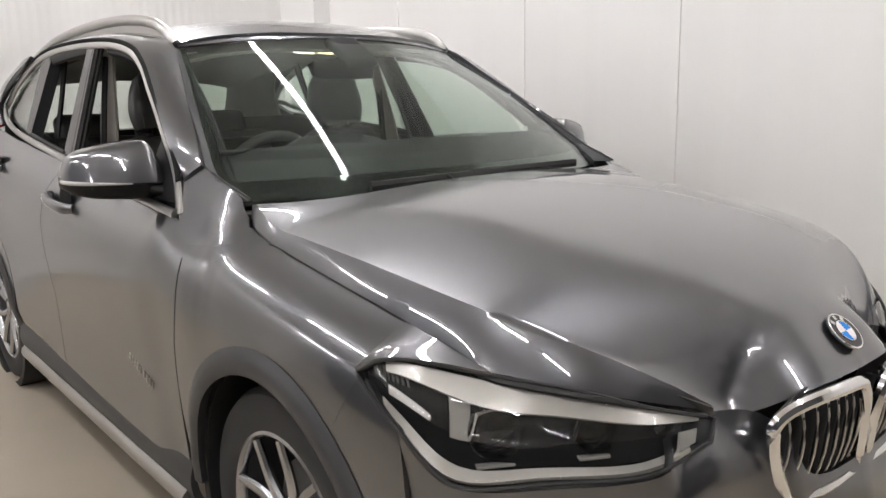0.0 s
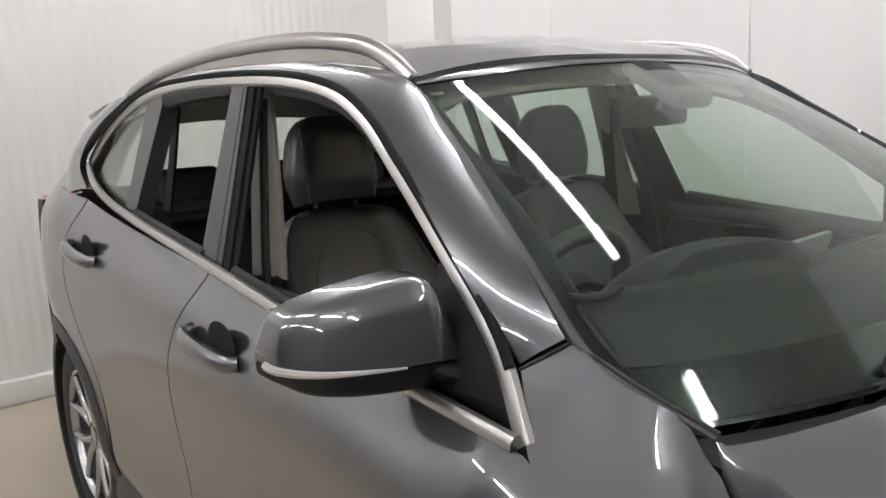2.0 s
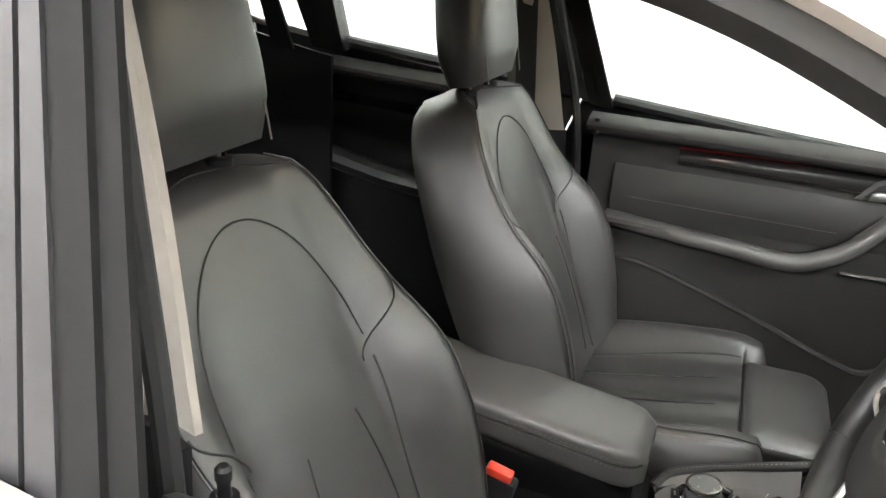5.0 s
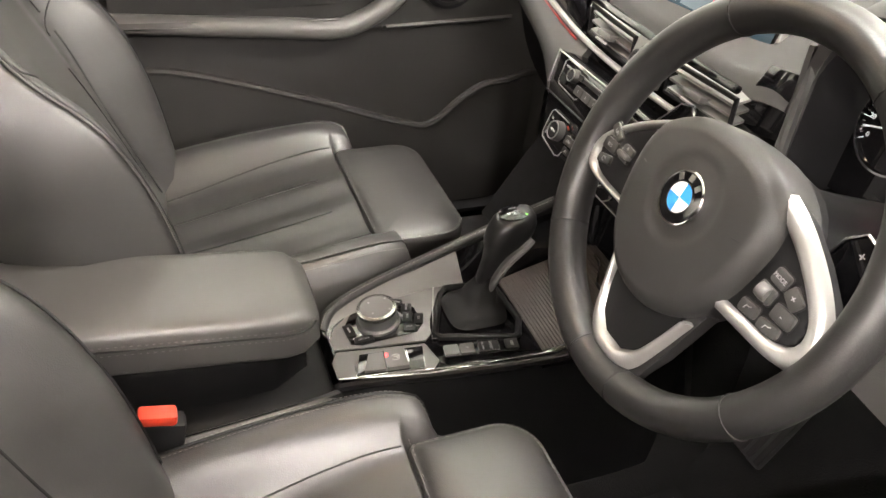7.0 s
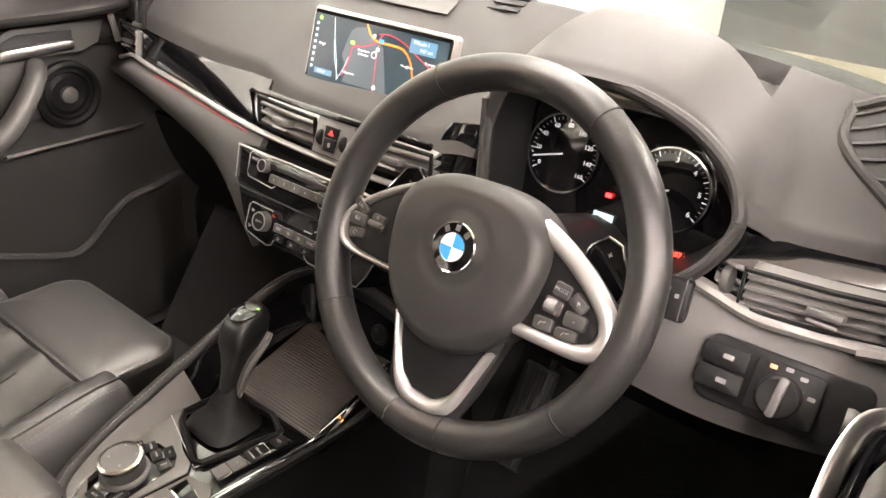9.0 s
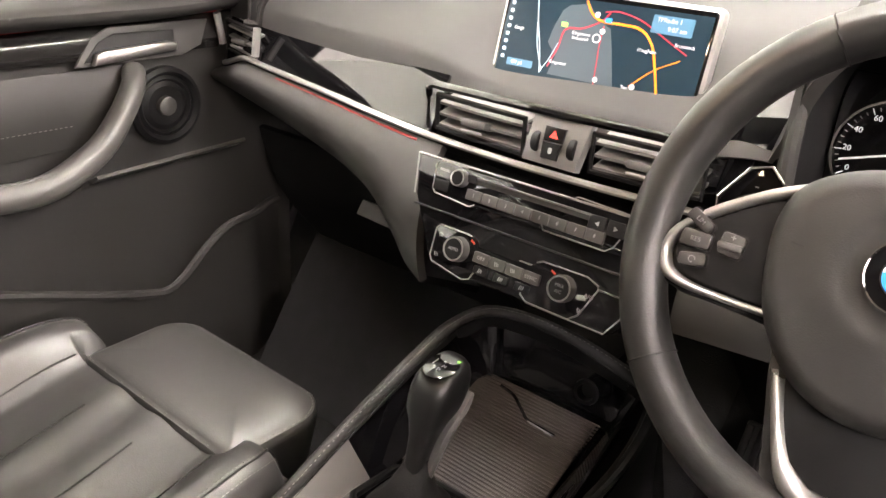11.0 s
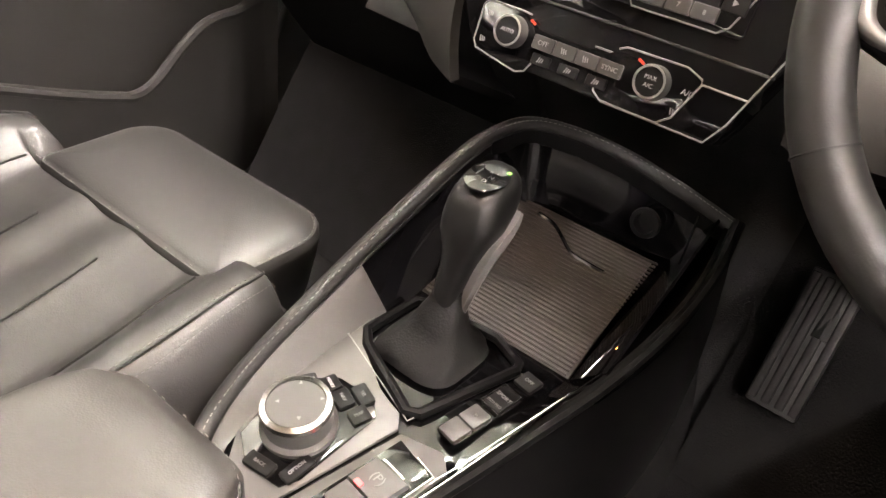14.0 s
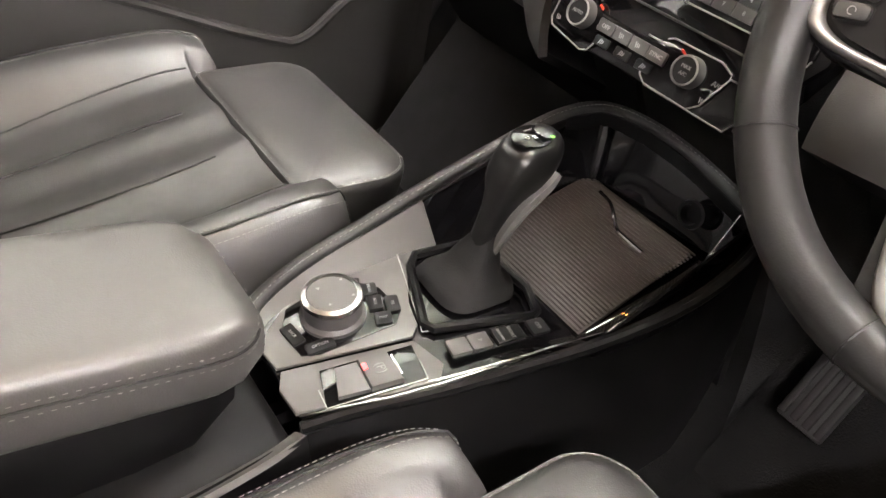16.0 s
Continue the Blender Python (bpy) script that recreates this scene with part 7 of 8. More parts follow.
def bowed_trim(name, outer, inner, h0, h1, n, parent, label, q=1):
    """A bright trim band between two outlines, rounded across."""
    def P(u, v):
        a, b = crv2(outer, u), crv2(inner, u)
        p = a + (b - a) * v
        return WM @ Vector((q * p.x, p.y, h0 + (h1 - h0) * (1 - abs(2 * v - 1) ** 2.6)))
    return part(name, grid_bm(P, n, 6, 0.004), TRIM, parent, label, 60)


for q in (-1, 1):
    sp = [(0.056, 0.052), (0.085, 0.042), (0.112, 0.027), (0.138, 0.008), (0.153, -0.008), (0.157, -0.026), (0.150, -0.040), (0.128, -0.047), (0.095, -0.047), (0.060, -0.050)]
    sp = [(q * a, b) for a, b in sp]
    spoke = part("spoke", prism_bm(sp[::-q], 0.016, WM @ Matrix.Translation((0, 0, -0.012)), 0.004), BLACK, sw, "black side spoke with buttons")
    outer = [(0.063, 0.050), (0.080, 0.0435), (0.100, 0.0335), (0.126, 0.0165), (0.146, -0.002), (0.1535, -0.018), (0.1525, -0.029), (0.145, -0.039), (0.128, -0.0438), (0.100, -0.0445), (0.070, -0.0445)]
    inner = [(0.060, 0.042), (0.077, 0.0345), (0.097, 0.0245), (0.121, 0.0085), (0.1365, -0.006), (0.1415, -0.017), (0.1405, -0.025), (0.1355, -0.032), (0.122, -0.0368), (0.098, -0.0385), (0.070, -0.0390)]
    bowed_trim("spoke_trim", outer, inner, 0.002, 0.0105, 60, spoke, "satin silver spoke trim", q)
    podl = [(0.066, 0.036), (0.080, 0.0315), (0.098, 0.0225), (0.119, 0.008), (0.134, -0.0065), (0.139, -0.017), (0.138, -0.024), (0.133, -0.030), (0.120, -0.0350), (0.098, -0.0368), (0.066, -0.0375)]
    podl = [(q * a, b) for a, b in (tuple(crv2(podl, k / 30)) for k in range(31))]
    pod = part("button_pod", prism_bm(podl[::-q], 0.006, WM @ Matrix.Translation((0, 0, 0.003)), 0.0025), BLACK, spoke, "black button panel")
    if q < 0:
        keys = ((0.128, 0.0040, 0.020, 0.0085, "LIM", 30), (0.1275, -0.0090, 0.021, 0.0115, "RES", 0), (0.1255, -0.0225, 0.019, 0.0090, "", -12), (0.1035, -0.0060, 0.016, 0.0150, "", 4))
    else:
        keys = ((0.1000, 0.0030, 0.015, 0.0120, "MODE", -6), (0.1175, -0.0020, 0.016, 0.0120, "+", -28), (0.0960, -0.0120, 0.017, 0.0130, "", -4), (0.1190, -0.0165, 0.020, 0.0120, "-", 0), (0.0930, -0.0285, 0.018, 0.0105, "", 4), (0.1150, -0.0295, 0.020, 0.0090, "", 6))
    for a, b, w, h, tx, tu in keys:
        m = WM @ Matrix.Translation((q * a, b, 0.008)) @ pose(0, 0, 0, 0, 0, q * tu)
        part("button_gap", prism_bm(rounded(w + 0.0022, h + 0.0022, 0.003, 3), 0.0012, m, 0), SEAM, pod)
        btn = part("button", prism_bm(rounded(w, h, 0.0025, 3), 0.0042, m, 0.0012), DASHL, pod)
        if tx:
            lettering(tx, 0.0046 if len(tx) > 1 else 0.008, WHITE, m @ Matrix.Translation((0, 0, 0.0044)), btn)
    if q < 0:
        part("rocker_bar", prism_bm(rounded(0.017, 0.005, 0.002, 3), 0.006, WM @ Matrix.Translation((-0.1035, -0.0075, 0.010)), 0.0015), GREYPL, pod)
        lettering("+", 0.007, WHITE, WM @ Matrix.Translation((-0.1035, -0.0015, 0.0124)), pod)
        m = WM @ Matrix.Translation((-0.1255, -0.0225, 0.0124))
        part("symbol_bar", tube_bm([m @ Vector((0.0022 * math.cos(radians(k * 30)), 0.0022 * math.sin(radians(k * 30)), 0)) for k in range(11)], 0.0003, 4), WHITE, pod)
    else:
        part("thumb_wheel", lathe_bm([(0.006, -0.005), (0.0065, 0), (0.006, 0.005), (0, 0.005)], 20, WM @ Matrix.Translation((0.0960, -0.0120, 0.011)) @ pose(0, 0, 0, 0, 90, 0)), GREYPL, pod, "ridged thumb wheel")
        for a, b in ((0.0930, -0.0285), (0.1150, -0.0295)):
            m = WM @ Matrix.Translation((a, b, 0.0124))
            part("symbol_bar", tube_bm([m @ Vector(v) for v in ((-0.003, -0.002, 0), (-0.0018, 0.0012, 0), (0.001, 0.0012, 0), (0.003, 0.0024, 0))], 0.0005, 4), WHITE, pod)
    pdl = [(0.086, 0.012), (0.094, 0.044), (0.106, 0.055), (0.120, 0.051), (0.136, 0.026), (0.133, 0.006), (0.110, 0.000)]
    pad_ = part("shift_paddle", prism_bm([(q * a, b) for a, b in pdl][::q * -1], 0.006, WM @ Matrix.Translation((0, 0, -0.036)), 0.002), PIANO, sw, "gloss black shift paddle")
    part("paddle_edge", tube_bm([WM @ Vector((q * a, b, -0.0295)) for a, b in pdl], 0.0013, 6), CHROME, pad_)
    lettering("-" if q < 0 else "+", 0.010, WHITE, WM @ Matrix.Translation((q * 0.112, 0.040, -0.0297)), pad_)
    part("paddle_arm", tube_bm([WM @ Vector((q * 0.06, 0.0, -0.05)), WM @ Vector((q * 0.10, 0.012, -0.036))], 0.012, 8, flat=0.5), BLACK, pad_)
lowsp = [(-0.062, -0.060), (-0.056, -0.085), (-0.048, -0.115), (-0.038, -0.140), (-0.034, -0.160), (-0.020, -0.168), (0.020, -0.168), (0.034, -0.160), (0.038, -0.140), (0.048, -0.115), (0.056, -0.085), (0.062, -0.060)]
ls = part("lower_spoke", prism_bm(lowsp, 0.014, WM @ Matrix.Translation((0, 0, -0.014)), 0.004), LEATHER2, sw, "black lower spoke")
inl = [(-0.048, -0.070), (-0.0385, -0.104), (-0.028, -0.1245), (-0.012, -0.1355), (0.012, -0.1355), (0.028, -0.1245), (0.0385, -0.104), (0.048, -0.070)]
part("spoke_panel", prism_bm(inl, 0.005, WM @ Matrix.Translation((0, 0, -0.001)), 0.001), BLACK, ls)
OUT = [(0, -0.1525), (0.020, -0.1505), (0.034, -0.1375), (0.0445, -0.111), (0.0565, -0.074)]
INN = [(0, -0.1365), (0.012, -0.1345), (0.0265, -0.1225), (0.0365, -0.1035), (0.0465, -0.0775)]
mir_ = lambda L: [(-a, b) for a, b in L[:0:-1]] + L
bowed_trim("spoke_trim", mir_(OUT), mir_(INN), 0.0, 0.0095, 60, ls, "satin silver V-shaped trim")
part("hub", lathe_bm([(0.055, -0.08), (0.062, -0.03), (0.05, -0.01), (0, -0.01)], 24, WM), BLACK, sw)

# ---- centre console ----
RIMHIDE = mat("matt black stitched leather", (0.020, 0.0196, 0.019), 0.55, spec=0.4, grain=0.06, scale=700, voro=True, vary=0.06)
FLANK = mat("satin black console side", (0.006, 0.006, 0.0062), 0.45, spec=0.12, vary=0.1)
con = thing("centre_console", "black centre console with gloss trim, controller and covered tray", "console")
RIM = [(-1.105, 0.062, 0.614), (-1.085, 0.09, 0.626), (-1.03, 0.109, 0.642), (-0.95, 0.118, 0.666), (-0.85, 0.122, 0.7), (-0.76, 0.123, 0.73), (-0.705, 0.118, 0.749), (-0.665, 0.097, 0.76), (-0.648, 0.052, 0.762), (-0.642, -0.008, 0.758), (-0.643, -0.068, 0.749), (-0.648, -0.133, 0.737)]
EDGE = [(-1.105, -0.050, 0.612), (-1.06, -0.060, 0.620), (-0.99, -0.082, 0.632), (-0.92, -0.101, 0.645), (-0.84, -0.122, 0.662), (-0.76, -0.136, 0.684), (-0.70, -0.140, 0.712), (-0.648, -0.133, 0.745)]


def deck_z(x):
    return spl([(-1.12, 0.614), (-1.0, 0.630), (-0.90, 0.642), (-0.83, 0.634), (-0.80, 0.630), (-0.66, 0.676), (-0.64, 0.70)], x)


rimp = along(RIM, 80)
part("leather_rim", tube_bm(rimp, 0.0088, 12, flat=0.85), RIMHIDE, con, "padded stitched leather rim")
stitches([p + Vector((0.001, 0.003, 0.0071)) for p in along(RIM, 320)], con, 0.0045, 0.0004)
stitches([p + Vector((-0.003, -0.0040, 0.0066)) for p in along(RIM, 320)], con, 0.0045, 0.0004)
left = [q for q in RIM[:7]]
strip("left_flank", left, [(x, 0.150, 0.36) for x, y, z in left], 24, BLACK, con, "black console flank", 0.01, 0.012, (0, 1, 0))
strip("front_flank", RIM[6:], [(x + 0.06, y, 0.50) for x, y, z in RIM[6:]], 16, BLACK, con, "", 0.01)
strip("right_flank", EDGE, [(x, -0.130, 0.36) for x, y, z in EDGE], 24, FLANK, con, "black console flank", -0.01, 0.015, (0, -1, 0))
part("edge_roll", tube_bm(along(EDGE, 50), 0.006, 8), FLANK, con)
part("edge_line", tube_bm([p + Vector((0.004, 0.0095, 0.004)) for p in along(EDGE[:5], 30)], 0.0011, 6), CHROME, con, "thin bright line")
strip("inner_slope", [(x, y - 0.004, z + 0.002) for x, y, z in RIM[:4] + [(-0.89, 0.1205, 0.687)]], [(x, y, z) for x, y, z in [(-1.095, 0.050, deck_z(-1.09)), (-1.065, 0.072, deck_z(-1.065)), (-1.02, 0.080, deck_z(-1.02)), (-0.955, 0.082, deck_z(-0.955)), (-0.885, 0.080, deck_z(-0.885))]], 20, PLATE, con, "satin grey inner slope", -0.004, -0.004, (0, 1, 1))
strip("inner_wall", [(x, y - 0.004, z + 0.001) for x, y, z in [(-0.89, 0.1205, 0.687)] + RIM[4:]], [(-0.887, 0.082, deck_z(-0.887)), (-0.85, 0.083, deck_z(-0.85)), (-0.78, 0.090, 0.640), (-0.72, 0.090, 0.660), (-0.682, 0.080, 0.672), (-0.668, 0.05, 0.676), (-0.662, 0.0, 0.678), (-0.660, -0.06, 0.680), (-0.664, -0.108, 0.690)], 24, PIANO, con, "gloss black tray wall", -0.004)


def deck(u, v):
    x = -1.10 + 0.435 * u
    yl = spl([(-1.10, 0.056), (-1.065, 0.078), (-1.02, 0.084), (-0.86, 0.082), (-0.78, 0.09), (-0.66, 0.085)], x)
    e = crv(EDGE, (x + 1.105) / 0.457)
    y = yl + (e.y - yl) * v
    z = deck_z(x)
    return (x, y, z + (e.z - 0.002 - z) * ease(0.80, 1.0, v) * 0.9)


part("deck", grid_bm(deck, 40, 20, -0.008), PIANO, con, "gloss black console deck")


def deck_m(x, y, h=0.0, turn=0.0):
    """Pose on the deck, local x forwards."""
    sl_ = (deck_z(x + 0.02) - deck_z(x - 0.02)) / 0.04
    return frame_m((x, y, deck_z(x) + h), (1, 0, sl_), (0, 1, 0)) @ pose(0, 0, 0, 0, 0, turn)


def deck_plate(name, pts, h, d, material, label, bevel=0.0012):
    """A thin plate laid on the deck, outline in car x, y."""
    bm = prism_bm(pts, d, Matrix.Translation((0, 0, 0)), bevel)
    for v in bm.verts:
        v.co.z += deck_z(v.co.x) + h
    return part(name, bm, material, con, label)


gp_ = [(-1.098, 0.012), (-0.978, -0.018), (-0.966, -0.008), (-0.960, 0.020), (-0.940, 0.052), (-0.926, 0.074), (-0.900, 0.082), (-0.955, 0.083), (-1.02, 0.084), (-1.062, 0.076), (-1.088, 0.056), (-1.100, 0.034)]
deck_plate("grey_plate", gp_, 0.0015, 0.003, PLATE, "satin grey control plate")
bp_ = [(-1.105, -0.040), (-1.03, -0.064), (-0.985, -0.074), (-0.972, -0.060), (-0.980, -0.0225), (-1.096, 0.0075), (-1.106, -0.010)]
deck_plate("brake_plate", bp_, 0.0015, 0.003, PLATE, "satin grey plate round the parking brake")
part("edge_trim", tube_bm([Vector((x, y, deck_z(x) + 0.005)) for x, y in ((-1.104, -0.044), (-1.03, -0.068), (-0.985, -0.0785), (-0.95, -0.086), (-0.88, -0.098))], 0.0012, 6), CHROME, con, "thin bright line")
# controller
idr = part("controller", lathe_bm([(0.031, 0.0), (0.031, 0.007), (0.0275, 0.010), (0.0275, 0.025)], 40, deck_m(-1.027, 0.042, 0.003)), GREYPL, con, "round controller with a bright chrome edge")
part("controller_ring", lathe_bm([(0.0275, 0.024), (0.0288, 0.027), (0.0278, 0.0305), (0.0235, 0.0318), (0.0230, 0.030)], 40, deck_m(-1.027, 0.042, 0.003)), mat("brushed bright ring", (0.42, 0.41, 0.40), 0.26, 1.0), idr, "bright metal edge")
part("controller_top", lathe_bm([(0.0234, 0.0300), (0.0225, 0.0312), (0.0, 0.0315)], 40, deck_m(-1.027, 0.042, 0.003)), GREYPL, idr)
part("controller_base", prism_bm([(-0.050, -0.006), (-0.040, -0.038), (-0.024, -0.042), (0.052, -0.030), (0.062, -0.014), (0.052, 0.022), (0.030, 0.038), (-0.010, 0.036), (-0.040, 0.022)], 0.003, deck_m(-1.027, 0.042, 0.003, -12), 0.001), PIANO, idr)
for k in range(4):
    a = radians(45 + 90 * k)
    part("arrow", prism_bm([(-0.0016, -0.0012), (0.0016, -0.0012), (0, 0.002)], 0.0003, deck_m(-1.027, 0.042, 0.0345) @ pose(0.017 * math.cos(a), 0.017 * math.sin(a), 0, 0, 0, 45 + 90 * k - 90), 0), WHITE, idr)
for a, b, w, h, tu, tx in ((-0.042, -0.013, 0.026, 0.013, -72, "BACK"), (-0.022, -0.034, 0.027, 0.013, 8, "OPTION"), (0.041, 0.020, 0.015, 0.016, -8, "MENU"), (0.028, 0.034, 0.015, 0.013, -20, "MEDIA"), (0.041, 0.001, 0.014, 0.019, -8, "NAV"), (0.056, -0.006, 0.013, 0.022, -8, "TEL"), (0.042, -0.021, 0.016, 0.016, -8, "MAP")):
    m = deck_m(-1.027, 0.042, 0.006, -12) @ pose(a, b, 0, 0, 0, tu)
    part("controller_key", prism_bm(rounded(w, h, 0.002, 2), 0.003, m, 0.001), BLACK, idr)
    lettering(tx, 0.0042, WHITE, m @ pose(0, 0, 0.0033, 0, 0, -90 if h > w else 0), idr)
# parking brake
pk = part("parking_brake", prism_bm([(-0.044, -0.021), (0.046, -0.026), (0.050, 0.016), (-0.036, 0.021)], 0.002, deck_m(-1.036, -0.036, 0.0035, -8), 0.0006), PIANO, con, "parking brake switch in a bright frame")
part("frame", tube_bm([deck_m(-1.036, -0.036, 0.0062, -8) @ Vector((a, b, 0)) for a, b in ((-0.044, 0.0), (-0.044, -0.021), (0.0, -0.0235), (0.046, -0.026), (0.048, -0.005))], 0.0008, 6), CHROME, pk)
part("switch_key", prism_bm([(-0.032, -0.016), (-0.004, -0.019), (-0.004, 0.014), (-0.024, 0.015)], 0.005, deck_m(-1.036, -0.036, 0.005, -8), 0.001), GREYPL, pk)
part("switch_key", prism_bm([(-0.003, -0.019), (0.026, -0.021), (0.024, 0.013), (-0.003, 0.014)], 0.007, deck_m(-1.036, -0.036, 0.005, -8), 0.0015), GREYPL, pk)
lettering("(P)", 0.011, WHITE, deck_m(-1.036, -0.036, 0.0123, -8) @ pose(0.011, -0.003, 0, 0, 0, -90), pk)
part("red_lamp", box_bm((0.004, 0.007, 0.0005), deck_m(-1.036, -0.036, 0.0123, -8) @ pose(-0.0015, 0.004, 0), 0), mat("red indicator", (0.9, 0.05, 0.05), 0.4, emit=1.0), pk)
part("bright_lip", box_bm((0.003, 0.024, 0.003), deck_m(-1.036, -0.036, 0.011, -8) @ pose(0.0255, -0.004, 0), 0.001), CHROME, pk)
# switch row beside the lever
sr = part("switch_strip", prism_bm(rounded(0.105, 0.022, 0.003), 0.002, deck_m(-0.912, -0.062, 0.003, -10), 0.0006), PIANO, con, "gloss strip of driving mode switches")
for k, (a, w, tx) in enumerate(((-0.042, 0.020, ""), (-0.021, 0.020, "P"), (0.008, 0.028, "SPORT"), (0.040, 0.018, "OFF"))):
    m = deck_m(-0.912, -0.062, 0.0045, -10) @ Matrix.Translation((a, 0, 0))
    part("switch_key", prism_bm(rounded(w, 0.019, 0.002, 2), 0.004, m, 0.001), GREYPL if k < 2 else BLACK, sr)
    if tx:
        lettering(tx, 0.0052, WHITE, m @ pose(0.003 if k == 2 else 0, 0, 0.0042, 0, 0, -90), sr)
lettering("ECO PRO", 0.0036, WHITE, deck_m(-0.912, -0.062, 0.0087, -10) @ pose(0.0, 0, 0, 0, 0, -90), sr)
part("frame", tube_bm([deck_m(-0.912, -0.062, 0.0088, -10) @ Vector((0.008 + a, b, 0)) for a, b in ((-0.014, -0.010), (0.014, -0.010), (0.014, 0.010), (-0.014, 0.010))], 0.0007, 6, closed=True), CHROME, sr)
# gaiter surround
fr = [(-0.930, 0.062), (-0.936, 0.050), (-0.962, -0.012), (-0.957, -0.022), (-0.946, -0.026), (-0.862, -0.050), (-0.852, -0.046), (-0.836, -0.012), (-0.842, 0.060), (-0.852, 0.074), (-0.918, 0.074)]
part("gaiter_frame", tube_bm([Vector((x, y, deck_z(x) + 0.005)) for x, y in fr], 0.0050, 8, closed=True), FLANK, con, "black gaiter frame")
part("gaiter_line", tube_bm([Vector((x, y, deck_z(x) + 0.004)) for x, y in ((-0.932, 0.084), (-0.968, -0.018), (-0.860, -0.055))], 0.0008, 6), TRIM, con)
# roller cover of the tray
rl = part("tray_cover", grid_bm(lambda u, v: (-0.828 + 0.155 * u, 0.086 - 0.170 * v + 0.01 * u * v, 0.6345 + 0.046 * u), 20, 4, -0.004), mat("dark ribbed wood-look plastic", (0.0346, 0.0281, 0.0245), 0.42, grain=0.2, scale=80, stretch=(1, 6, 1), vary=0.15), con, "dark ribbed tray cover")
for k in range(34):
    x = -0.826 + 0.0046 * k
    part("rib", box_bm((0.0028, 0.166, 0.0016), Matrix.Translation((x, 0.002, 0.6357 + 0.046 * (x + 0.828) / 0.155)) @ pose(0, 0, 0, 0, -16.5, 0), 0.0006, 1), rl.data.materials[0], rl)
hp = [(-0.686, 0.052), (-0.690, 0.030), (-0.702, 0.010), (-0.712, -0.006), (-0.714, -0.024), (-0.715, -0.046)]
part("cover_grip", tube_bm([Vector((q.x, q.y, 0.639 + 0.046 * (q.x + 0.828) / 0.155)) for q in (crv2(hp, k / 24) for k in range(25))], 0.0022, 6), CHROME, rl, "curved chrome grip line")
part("socket", lathe_bm([(0.016, 0), (0.015, 0.004), (0.011, 0.004), (0.010, -0.006), (0, -0.006)], 24, frame_m((-0.668, -0.055, 0.715), (0, -1, 0.05), (0.15, 0, 1))), BLACK, con, "power socket")
part("tray_wall", grid_bm(lambda u, v: (-0.83 + 0.18 * u, -0.086 - 0.030 * v, 0.636 + 0.05 * u + (0.030 + 0.03 * u) * v), 12, 4, -0.003), PIANO, con, "gloss black tray wall")
part("tray_lip", tube_bm([(-0.655, -0.098, 0.738), (-0.70, -0.108, 0.708), (-0.77, -0.108, 0.680), (-0.84, -0.100, 0.655)], 0.0012, 6), CHROME, con)
part("red_lamp", box_bm((0.004, 0.004, 0.006), Matrix.Translation((-0.80, -0.110, 0.668)), 0.001), mat("orange lamp", (1.0, 0.25, 0.05), 0.4, emit=2.0), con, "tiny orange light")

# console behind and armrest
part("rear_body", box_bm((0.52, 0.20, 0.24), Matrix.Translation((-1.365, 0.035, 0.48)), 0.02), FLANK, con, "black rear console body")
part("side_skirt", strip_bm([(-1.64, -0.104, 0.60), (-1.42, -0.100, 0.618), (-1.25, -0.090, 0.626), (-1.15, -0.074, 0.622), (-1.105, -0.056, 0.612)], [(-1.64, -0.088, 0.585), (-1.42, -0.082, 0.604), (-1.25, -0.072, 0.612), (-1.15, -0.060, 0.612), (-1.108, -0.046, 0.606)]), PLATE, con, "satin grey strip along the console")
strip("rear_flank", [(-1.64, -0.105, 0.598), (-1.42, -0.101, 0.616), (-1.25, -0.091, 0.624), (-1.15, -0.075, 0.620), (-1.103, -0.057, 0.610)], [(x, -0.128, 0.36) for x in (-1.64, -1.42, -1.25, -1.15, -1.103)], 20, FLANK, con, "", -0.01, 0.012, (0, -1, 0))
ar = thing("armrest", "grey-black stitched leather centre armrest, closed", "armrest")
rings = []
for k in range(19):
    t = k / 18
    x = -1.52 + 0.40 * t
    w = 0.083 * (1 - 0.26 * max(0, t - 0.86) ** 2 / 0.0196)
    h = 0.036 * (1 - 0.40 * max(0, t - 0.93) ** 2 / 0.0049)
    zc = 0.728 - 0.045 * t
    rings.append([Vector((x, 0.053 + w * math.copysign(abs(math.cos(a)) ** 0.24, math.cos(a)), zc + h * math.copysign(abs(math.sin(a)) ** 0.34, math.sin(a)))) for a in (2 * math.pi * i / 40 for i in range(40))])
part("pad", loft_bm(rings), ARMHIDE, ar, "padded leather top", 60)
base = []
for k in range(9):
    t = k / 8
    x = -1.52 + 0.385 * t
    w = 0.076 * (1 - 0.5 * max(0, t - 0.8) ** 2 / 0.04)
    base.append([Vector((x, 0.053 + w * math.copysign(abs(math.cos(a)) ** 0.4, math.cos(a)), 0.640 - 0.020 * t + 0.052 * math.copysign(abs(math.sin(a)) ** 0.4, math.sin(a)))) for a in (2 * math.pi * i / 24 for i in range(24))])
part("base", loft_bm(base), FLANK, ar, "black underside", 60)
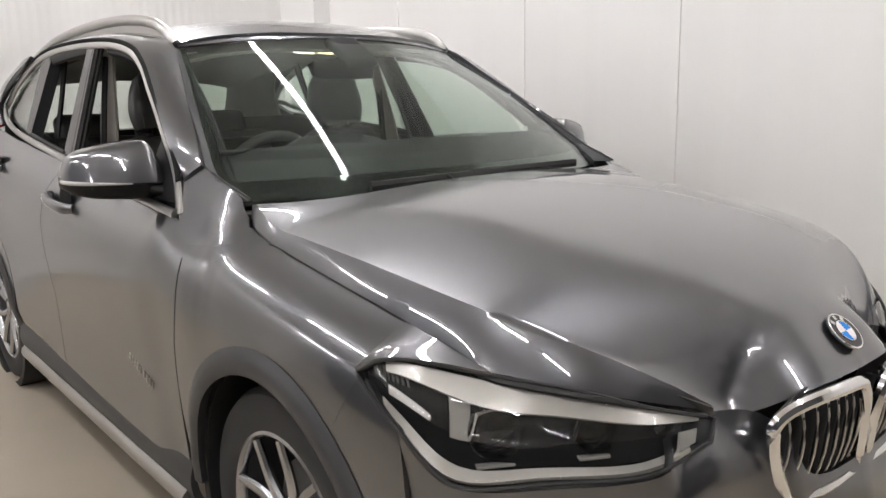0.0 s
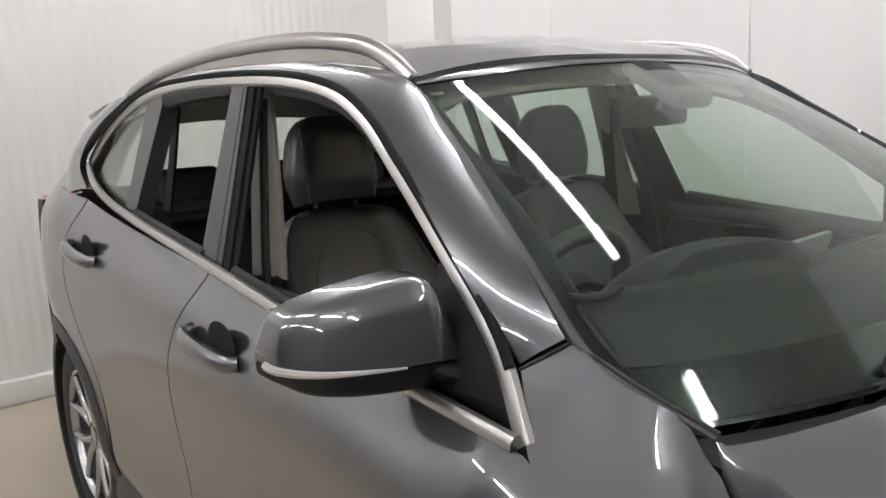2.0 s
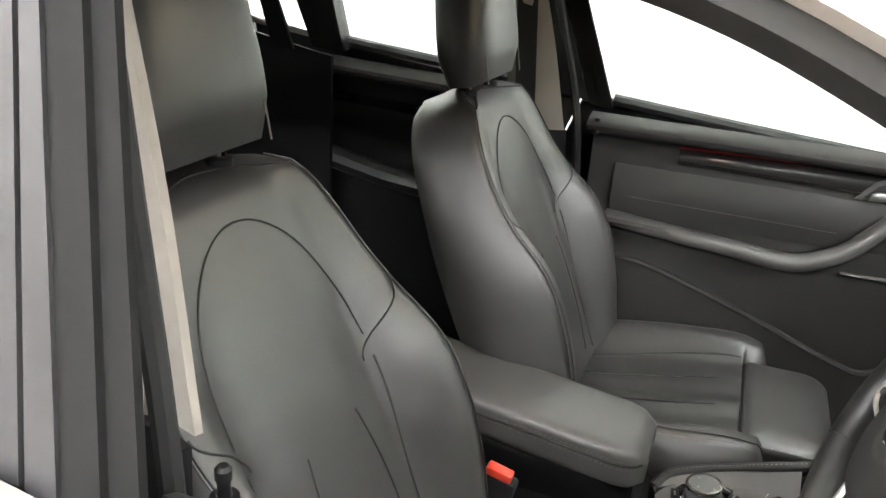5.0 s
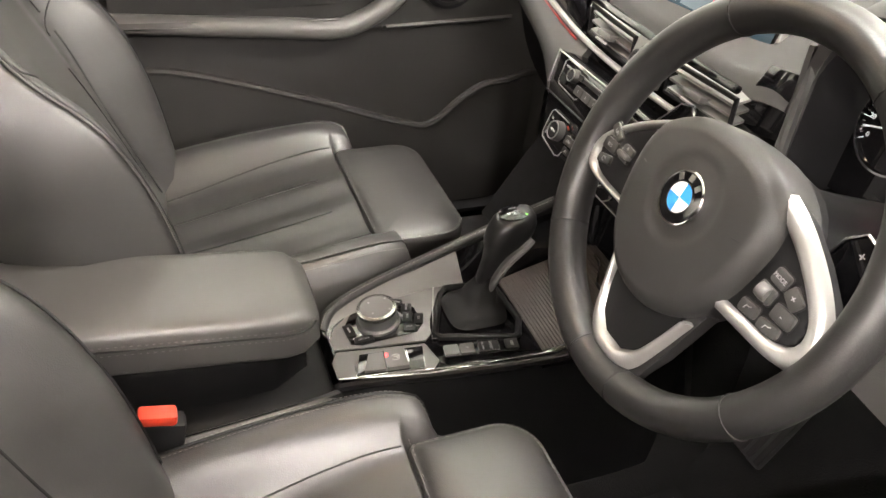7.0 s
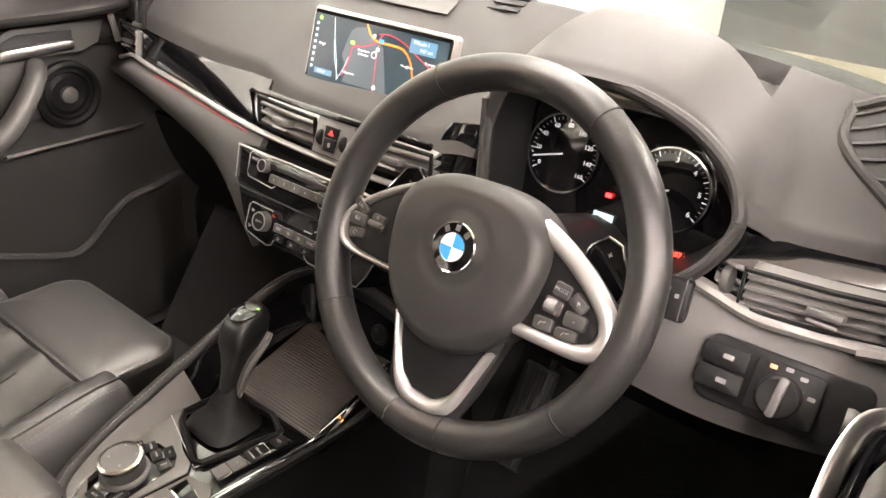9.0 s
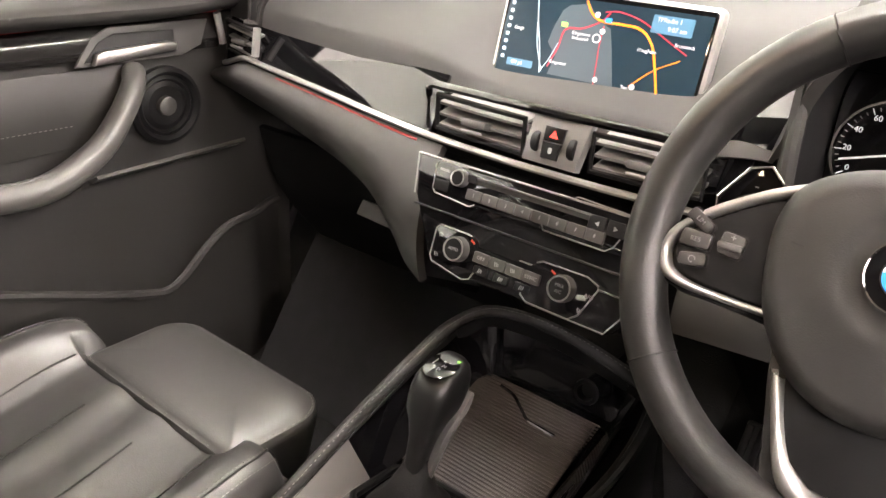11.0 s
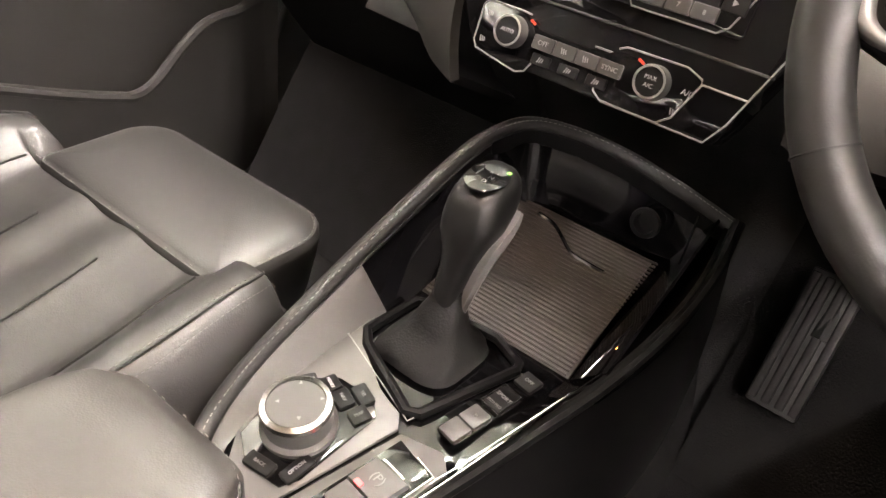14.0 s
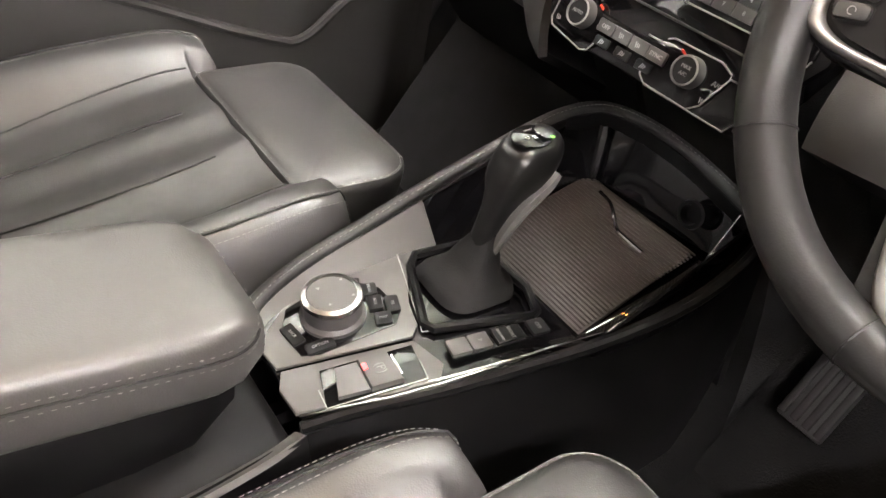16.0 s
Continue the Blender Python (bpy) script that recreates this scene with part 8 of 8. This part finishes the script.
def arm_line(dz, sc, n=200):
    out = []
    for k in range(n + 1):
        t = k / n
        if t < 0.4:
            q = (-1.50 + 0.33 * t / 0.4, -1)
        elif t < 0.6:
            q = (None, t)
        else:
            q = (-1.17 - 0.33 * (t - 0.6) / 0.4, 1)
        if q[0] is None:
            a = math.pi * (t - 0.4) / 0.2
            out.append(Vector((-1.17 + 0.0515 * abs(math.sin(a)) ** 0.7 * sc, 0.053 - 0.0835 * sc * math.copysign(abs(math.cos(a)) ** 0.5, math.cos(a)), 0.690 + dz)))
        else:
            out.append(Vector((q[0], 0.053 + q[1] * 0.0835 * sc, 0.690 + dz - 0.112 * (q[0] + 1.17))))
    return out
stitches(arm_line(0.015, 0.995), ar, 0.005, 0.00035)
stitches(arm_line(0.003, 1.0), ar, 0.005, 0.00035)
part("piping", tube_bm(arm_line(0.009, 1.0, 120), 0.0013, 6), SEAM, ar)

# gear lever
GAITER = mat("soft matt gaiter leather", (0.006, 0.006, 0.006), 0.7, spec=0.3, grain=0.2, scale=500, voro=True, vary=0.15)
KNOB = mat("satin black knob leather", (0.010, 0.010, 0.010), 0.32, spec=0.5, grain=0.06, scale=600, voro=True, vary=0.1)
gl = thing("gear_lever", "black leather gear lever with soft gaiter", "gear lever")
GB, GT = Vector((-0.893, 0.020, 0.645)), Vector((-0.856, 0.018, 0.792))
rings = []
for k in range(15):
    t = k / 14
    c = GB + (GT - GB) * (0.42 * t)
    if t < 0.12:
        c = GB.copy()
    w = 0.030 * (1 - t) ** 1.6 + 0.0125
    fold = 0.14 * math.sin(t * 12) * (1 - t)
    rings.append([Vector((c.x + w * (1.0 + fold) * math.copysign(abs(math.cos(a)) ** (0.5 + 0.5 * t), math.cos(a)), c.y + w * 1.02 * (1 + fold * 0.6) * math.copysign(abs(math.sin(a)) ** (0.5 + 0.5 * t), math.sin(a)), c.z + 0.004 * math.sin(3 * a) * (1 - t) * t * 3)) for a in (2 * math.pi * i / 28 for i in range(28))])
part("gaiter", loft_bm(rings), GAITER, gl, "soft black leather gaiter", 60)
ax = (GT - GB).normalized()
rings = []
for d, wx, wy, off in ((-0.115, 0.0115, 0.0115, -0.002), (-0.09, 0.0125, 0.0122, -0.002), (-0.066, 0.0150, 0.0145, 0.0), (-0.050, 0.0195, 0.0180, 0.003), (-0.034, 0.0275, 0.0235, 0.006), (-0.020, 0.0305, 0.0250, 0.007), (-0.008, 0.0300, 0.0245, 0.007), (0.001, 0.0275, 0.0225, 0.006), (0.007, 0.0235, 0.0195, 0.005), (0.0095, 0.0190, 0.0160, 0.004), (0.0100, 0.010, 0.009, 0.004)):
    c = GT + ax * d
    pw = 0.68 if d > -0.06 else 0.85
    rings.append([c + Vector((off + wx * math.copysign(abs(math.cos(a)) ** pw, math.cos(a)) * (1.08 if math.cos(a) > 0 else 1), wy * math.copysign(abs(math.sin(a)) ** pw, math.sin(a)), 0.006 * math.cos(a) * (d > -0.03))) for a in (2 * math.pi * i / 40 for i in range(40))])
kn = part("knob", loft_bm(rings), KNOB, gl, "rounded black selector knob", 60)
blade = [GT + ax * d + Vector((o, -w, 0)) for d, o, w in ((-0.112, 0.004, 0.0105), (-0.09, 0.007, 0.0115), (-0.066, 0.012, 0.0140), (-0.048, 0.018, 0.0170), (-0.034, 0.026, 0.0185), (-0.024, 0.034, 0.0165))]
part("knob_trim", tube_bm(along(blade, 20), 0.0085, 10, flat=0.7, taper=lambda t: 0.75 + 0.6 * math.sin(math.pi * (0.1 + 0.7 * t))), GREYPL, kn, "grey knob side trim")
KM = frame_m(GT + ax * 0.0105 + Vector((0.003, 0, 0)), (1, 0, 0.10), (0, 1, 0))
part("shift_plate", lathe_bm([(0.0185, -0.001), (0.0185, 0.0008), (0.017, 0.0014), (0, 0.0016)], 32, KM @ Matrix.Diagonal((1.15, 0.95, 1, 1))), PIANO, kn, "gloss plate with shift pattern")
for w, a, b in (("P", 0.010, -0.006), ("R", 0.008, 0.0), ("N", 0.001, -0.004), ("D", -0.006, -0.002)):
    lettering(w, 0.006, WHITE, KM @ pose(a - 0.002, b, 0.0018, 0, 0, -90), kn, "letter")
part("lit_mark", box_bm((0.003, 0.004, 0.0006), KM @ Matrix.Translation((0.014, -0.011, 0.002)), 0), GREEN, kn, "lit green mark")
part("shift_line", tube_bm([KM @ Vector(q) for q in ((0.006, 0.009, 0.0018), (-0.004, 0.009, 0.0018))], 0.0006, 4), WHITE, kn)

# buckles
for y, dx in ((-0.125, 0.0), (0.125, 0.03)):
    bk = thing("seat_belt_buckle", "black seat belt buckle with red release button", "buckle", group="buckles")
    part("body", box_bm((0.052, 0.027, 0.085), pose(-1.328 + dx, y * 0.9, 0.642, 0, 12, 0), 0.006), BLACK, bk)
    part("release_button", box_bm((0.042, 0.022, 0.016), pose(-1.324 + dx, y * 0.9, 0.688, 0, 12, 0), 0.004), RED, bk, "red release button")
    part("stem", tube_bm([(-1.32 + dx, y, 0.62), (-1.32 + dx, y, 0.50), (-1.31 + dx, y, 0.38)], 0.012, 8), BLACK, bk)

# driver's floor mat, carried up the toe board to paint the footwell's shade
mt = thing("floor_mat", "black pile floor mat, widened and darkened for shade in the driver's footwell", "floor mat")
part("mat_top", grid_bm(lambda u, v: (lambda x: (x, -0.67 + 0.52 * v, 0.352 + 1.38 * max(0.0, x + 0.60)))(-1.10 + 0.78 * u), 20, 4, 0.008), SHADEPILE, mt)
part("border", tube_bm([(-1.10, -0.67, 0.354), (-1.10, -0.15, 0.354), (-0.62, -0.15, 0.354)], 0.004, 6), SEAM, mt)

# pedals
pd = thing("brake_pedal", "ribbed dark metal brake pedal", "pedal")
PM = frame_m((-0.505, -0.218, 0.560), (0, -1, 0), (0.5, 0, 0.85))
part("plate", box_bm((0.060, 0.17, 0.012), PM, 0.004), CLAD, pd)
for k in range(4):
    part("rib", box_bm((0.010, 0.16, 0.005), PM @ Matrix.Translation((-0.024 + 0.016 * k, 0, 0.007)), 0.002), SEAL, pd)
part("arm", tube_bm([(-0.50, -0.228, 0.57), (-0.40, -0.228, 0.70), (-0.36, -0.228, 0.80)], 0.012, 8), BLACK, pd)
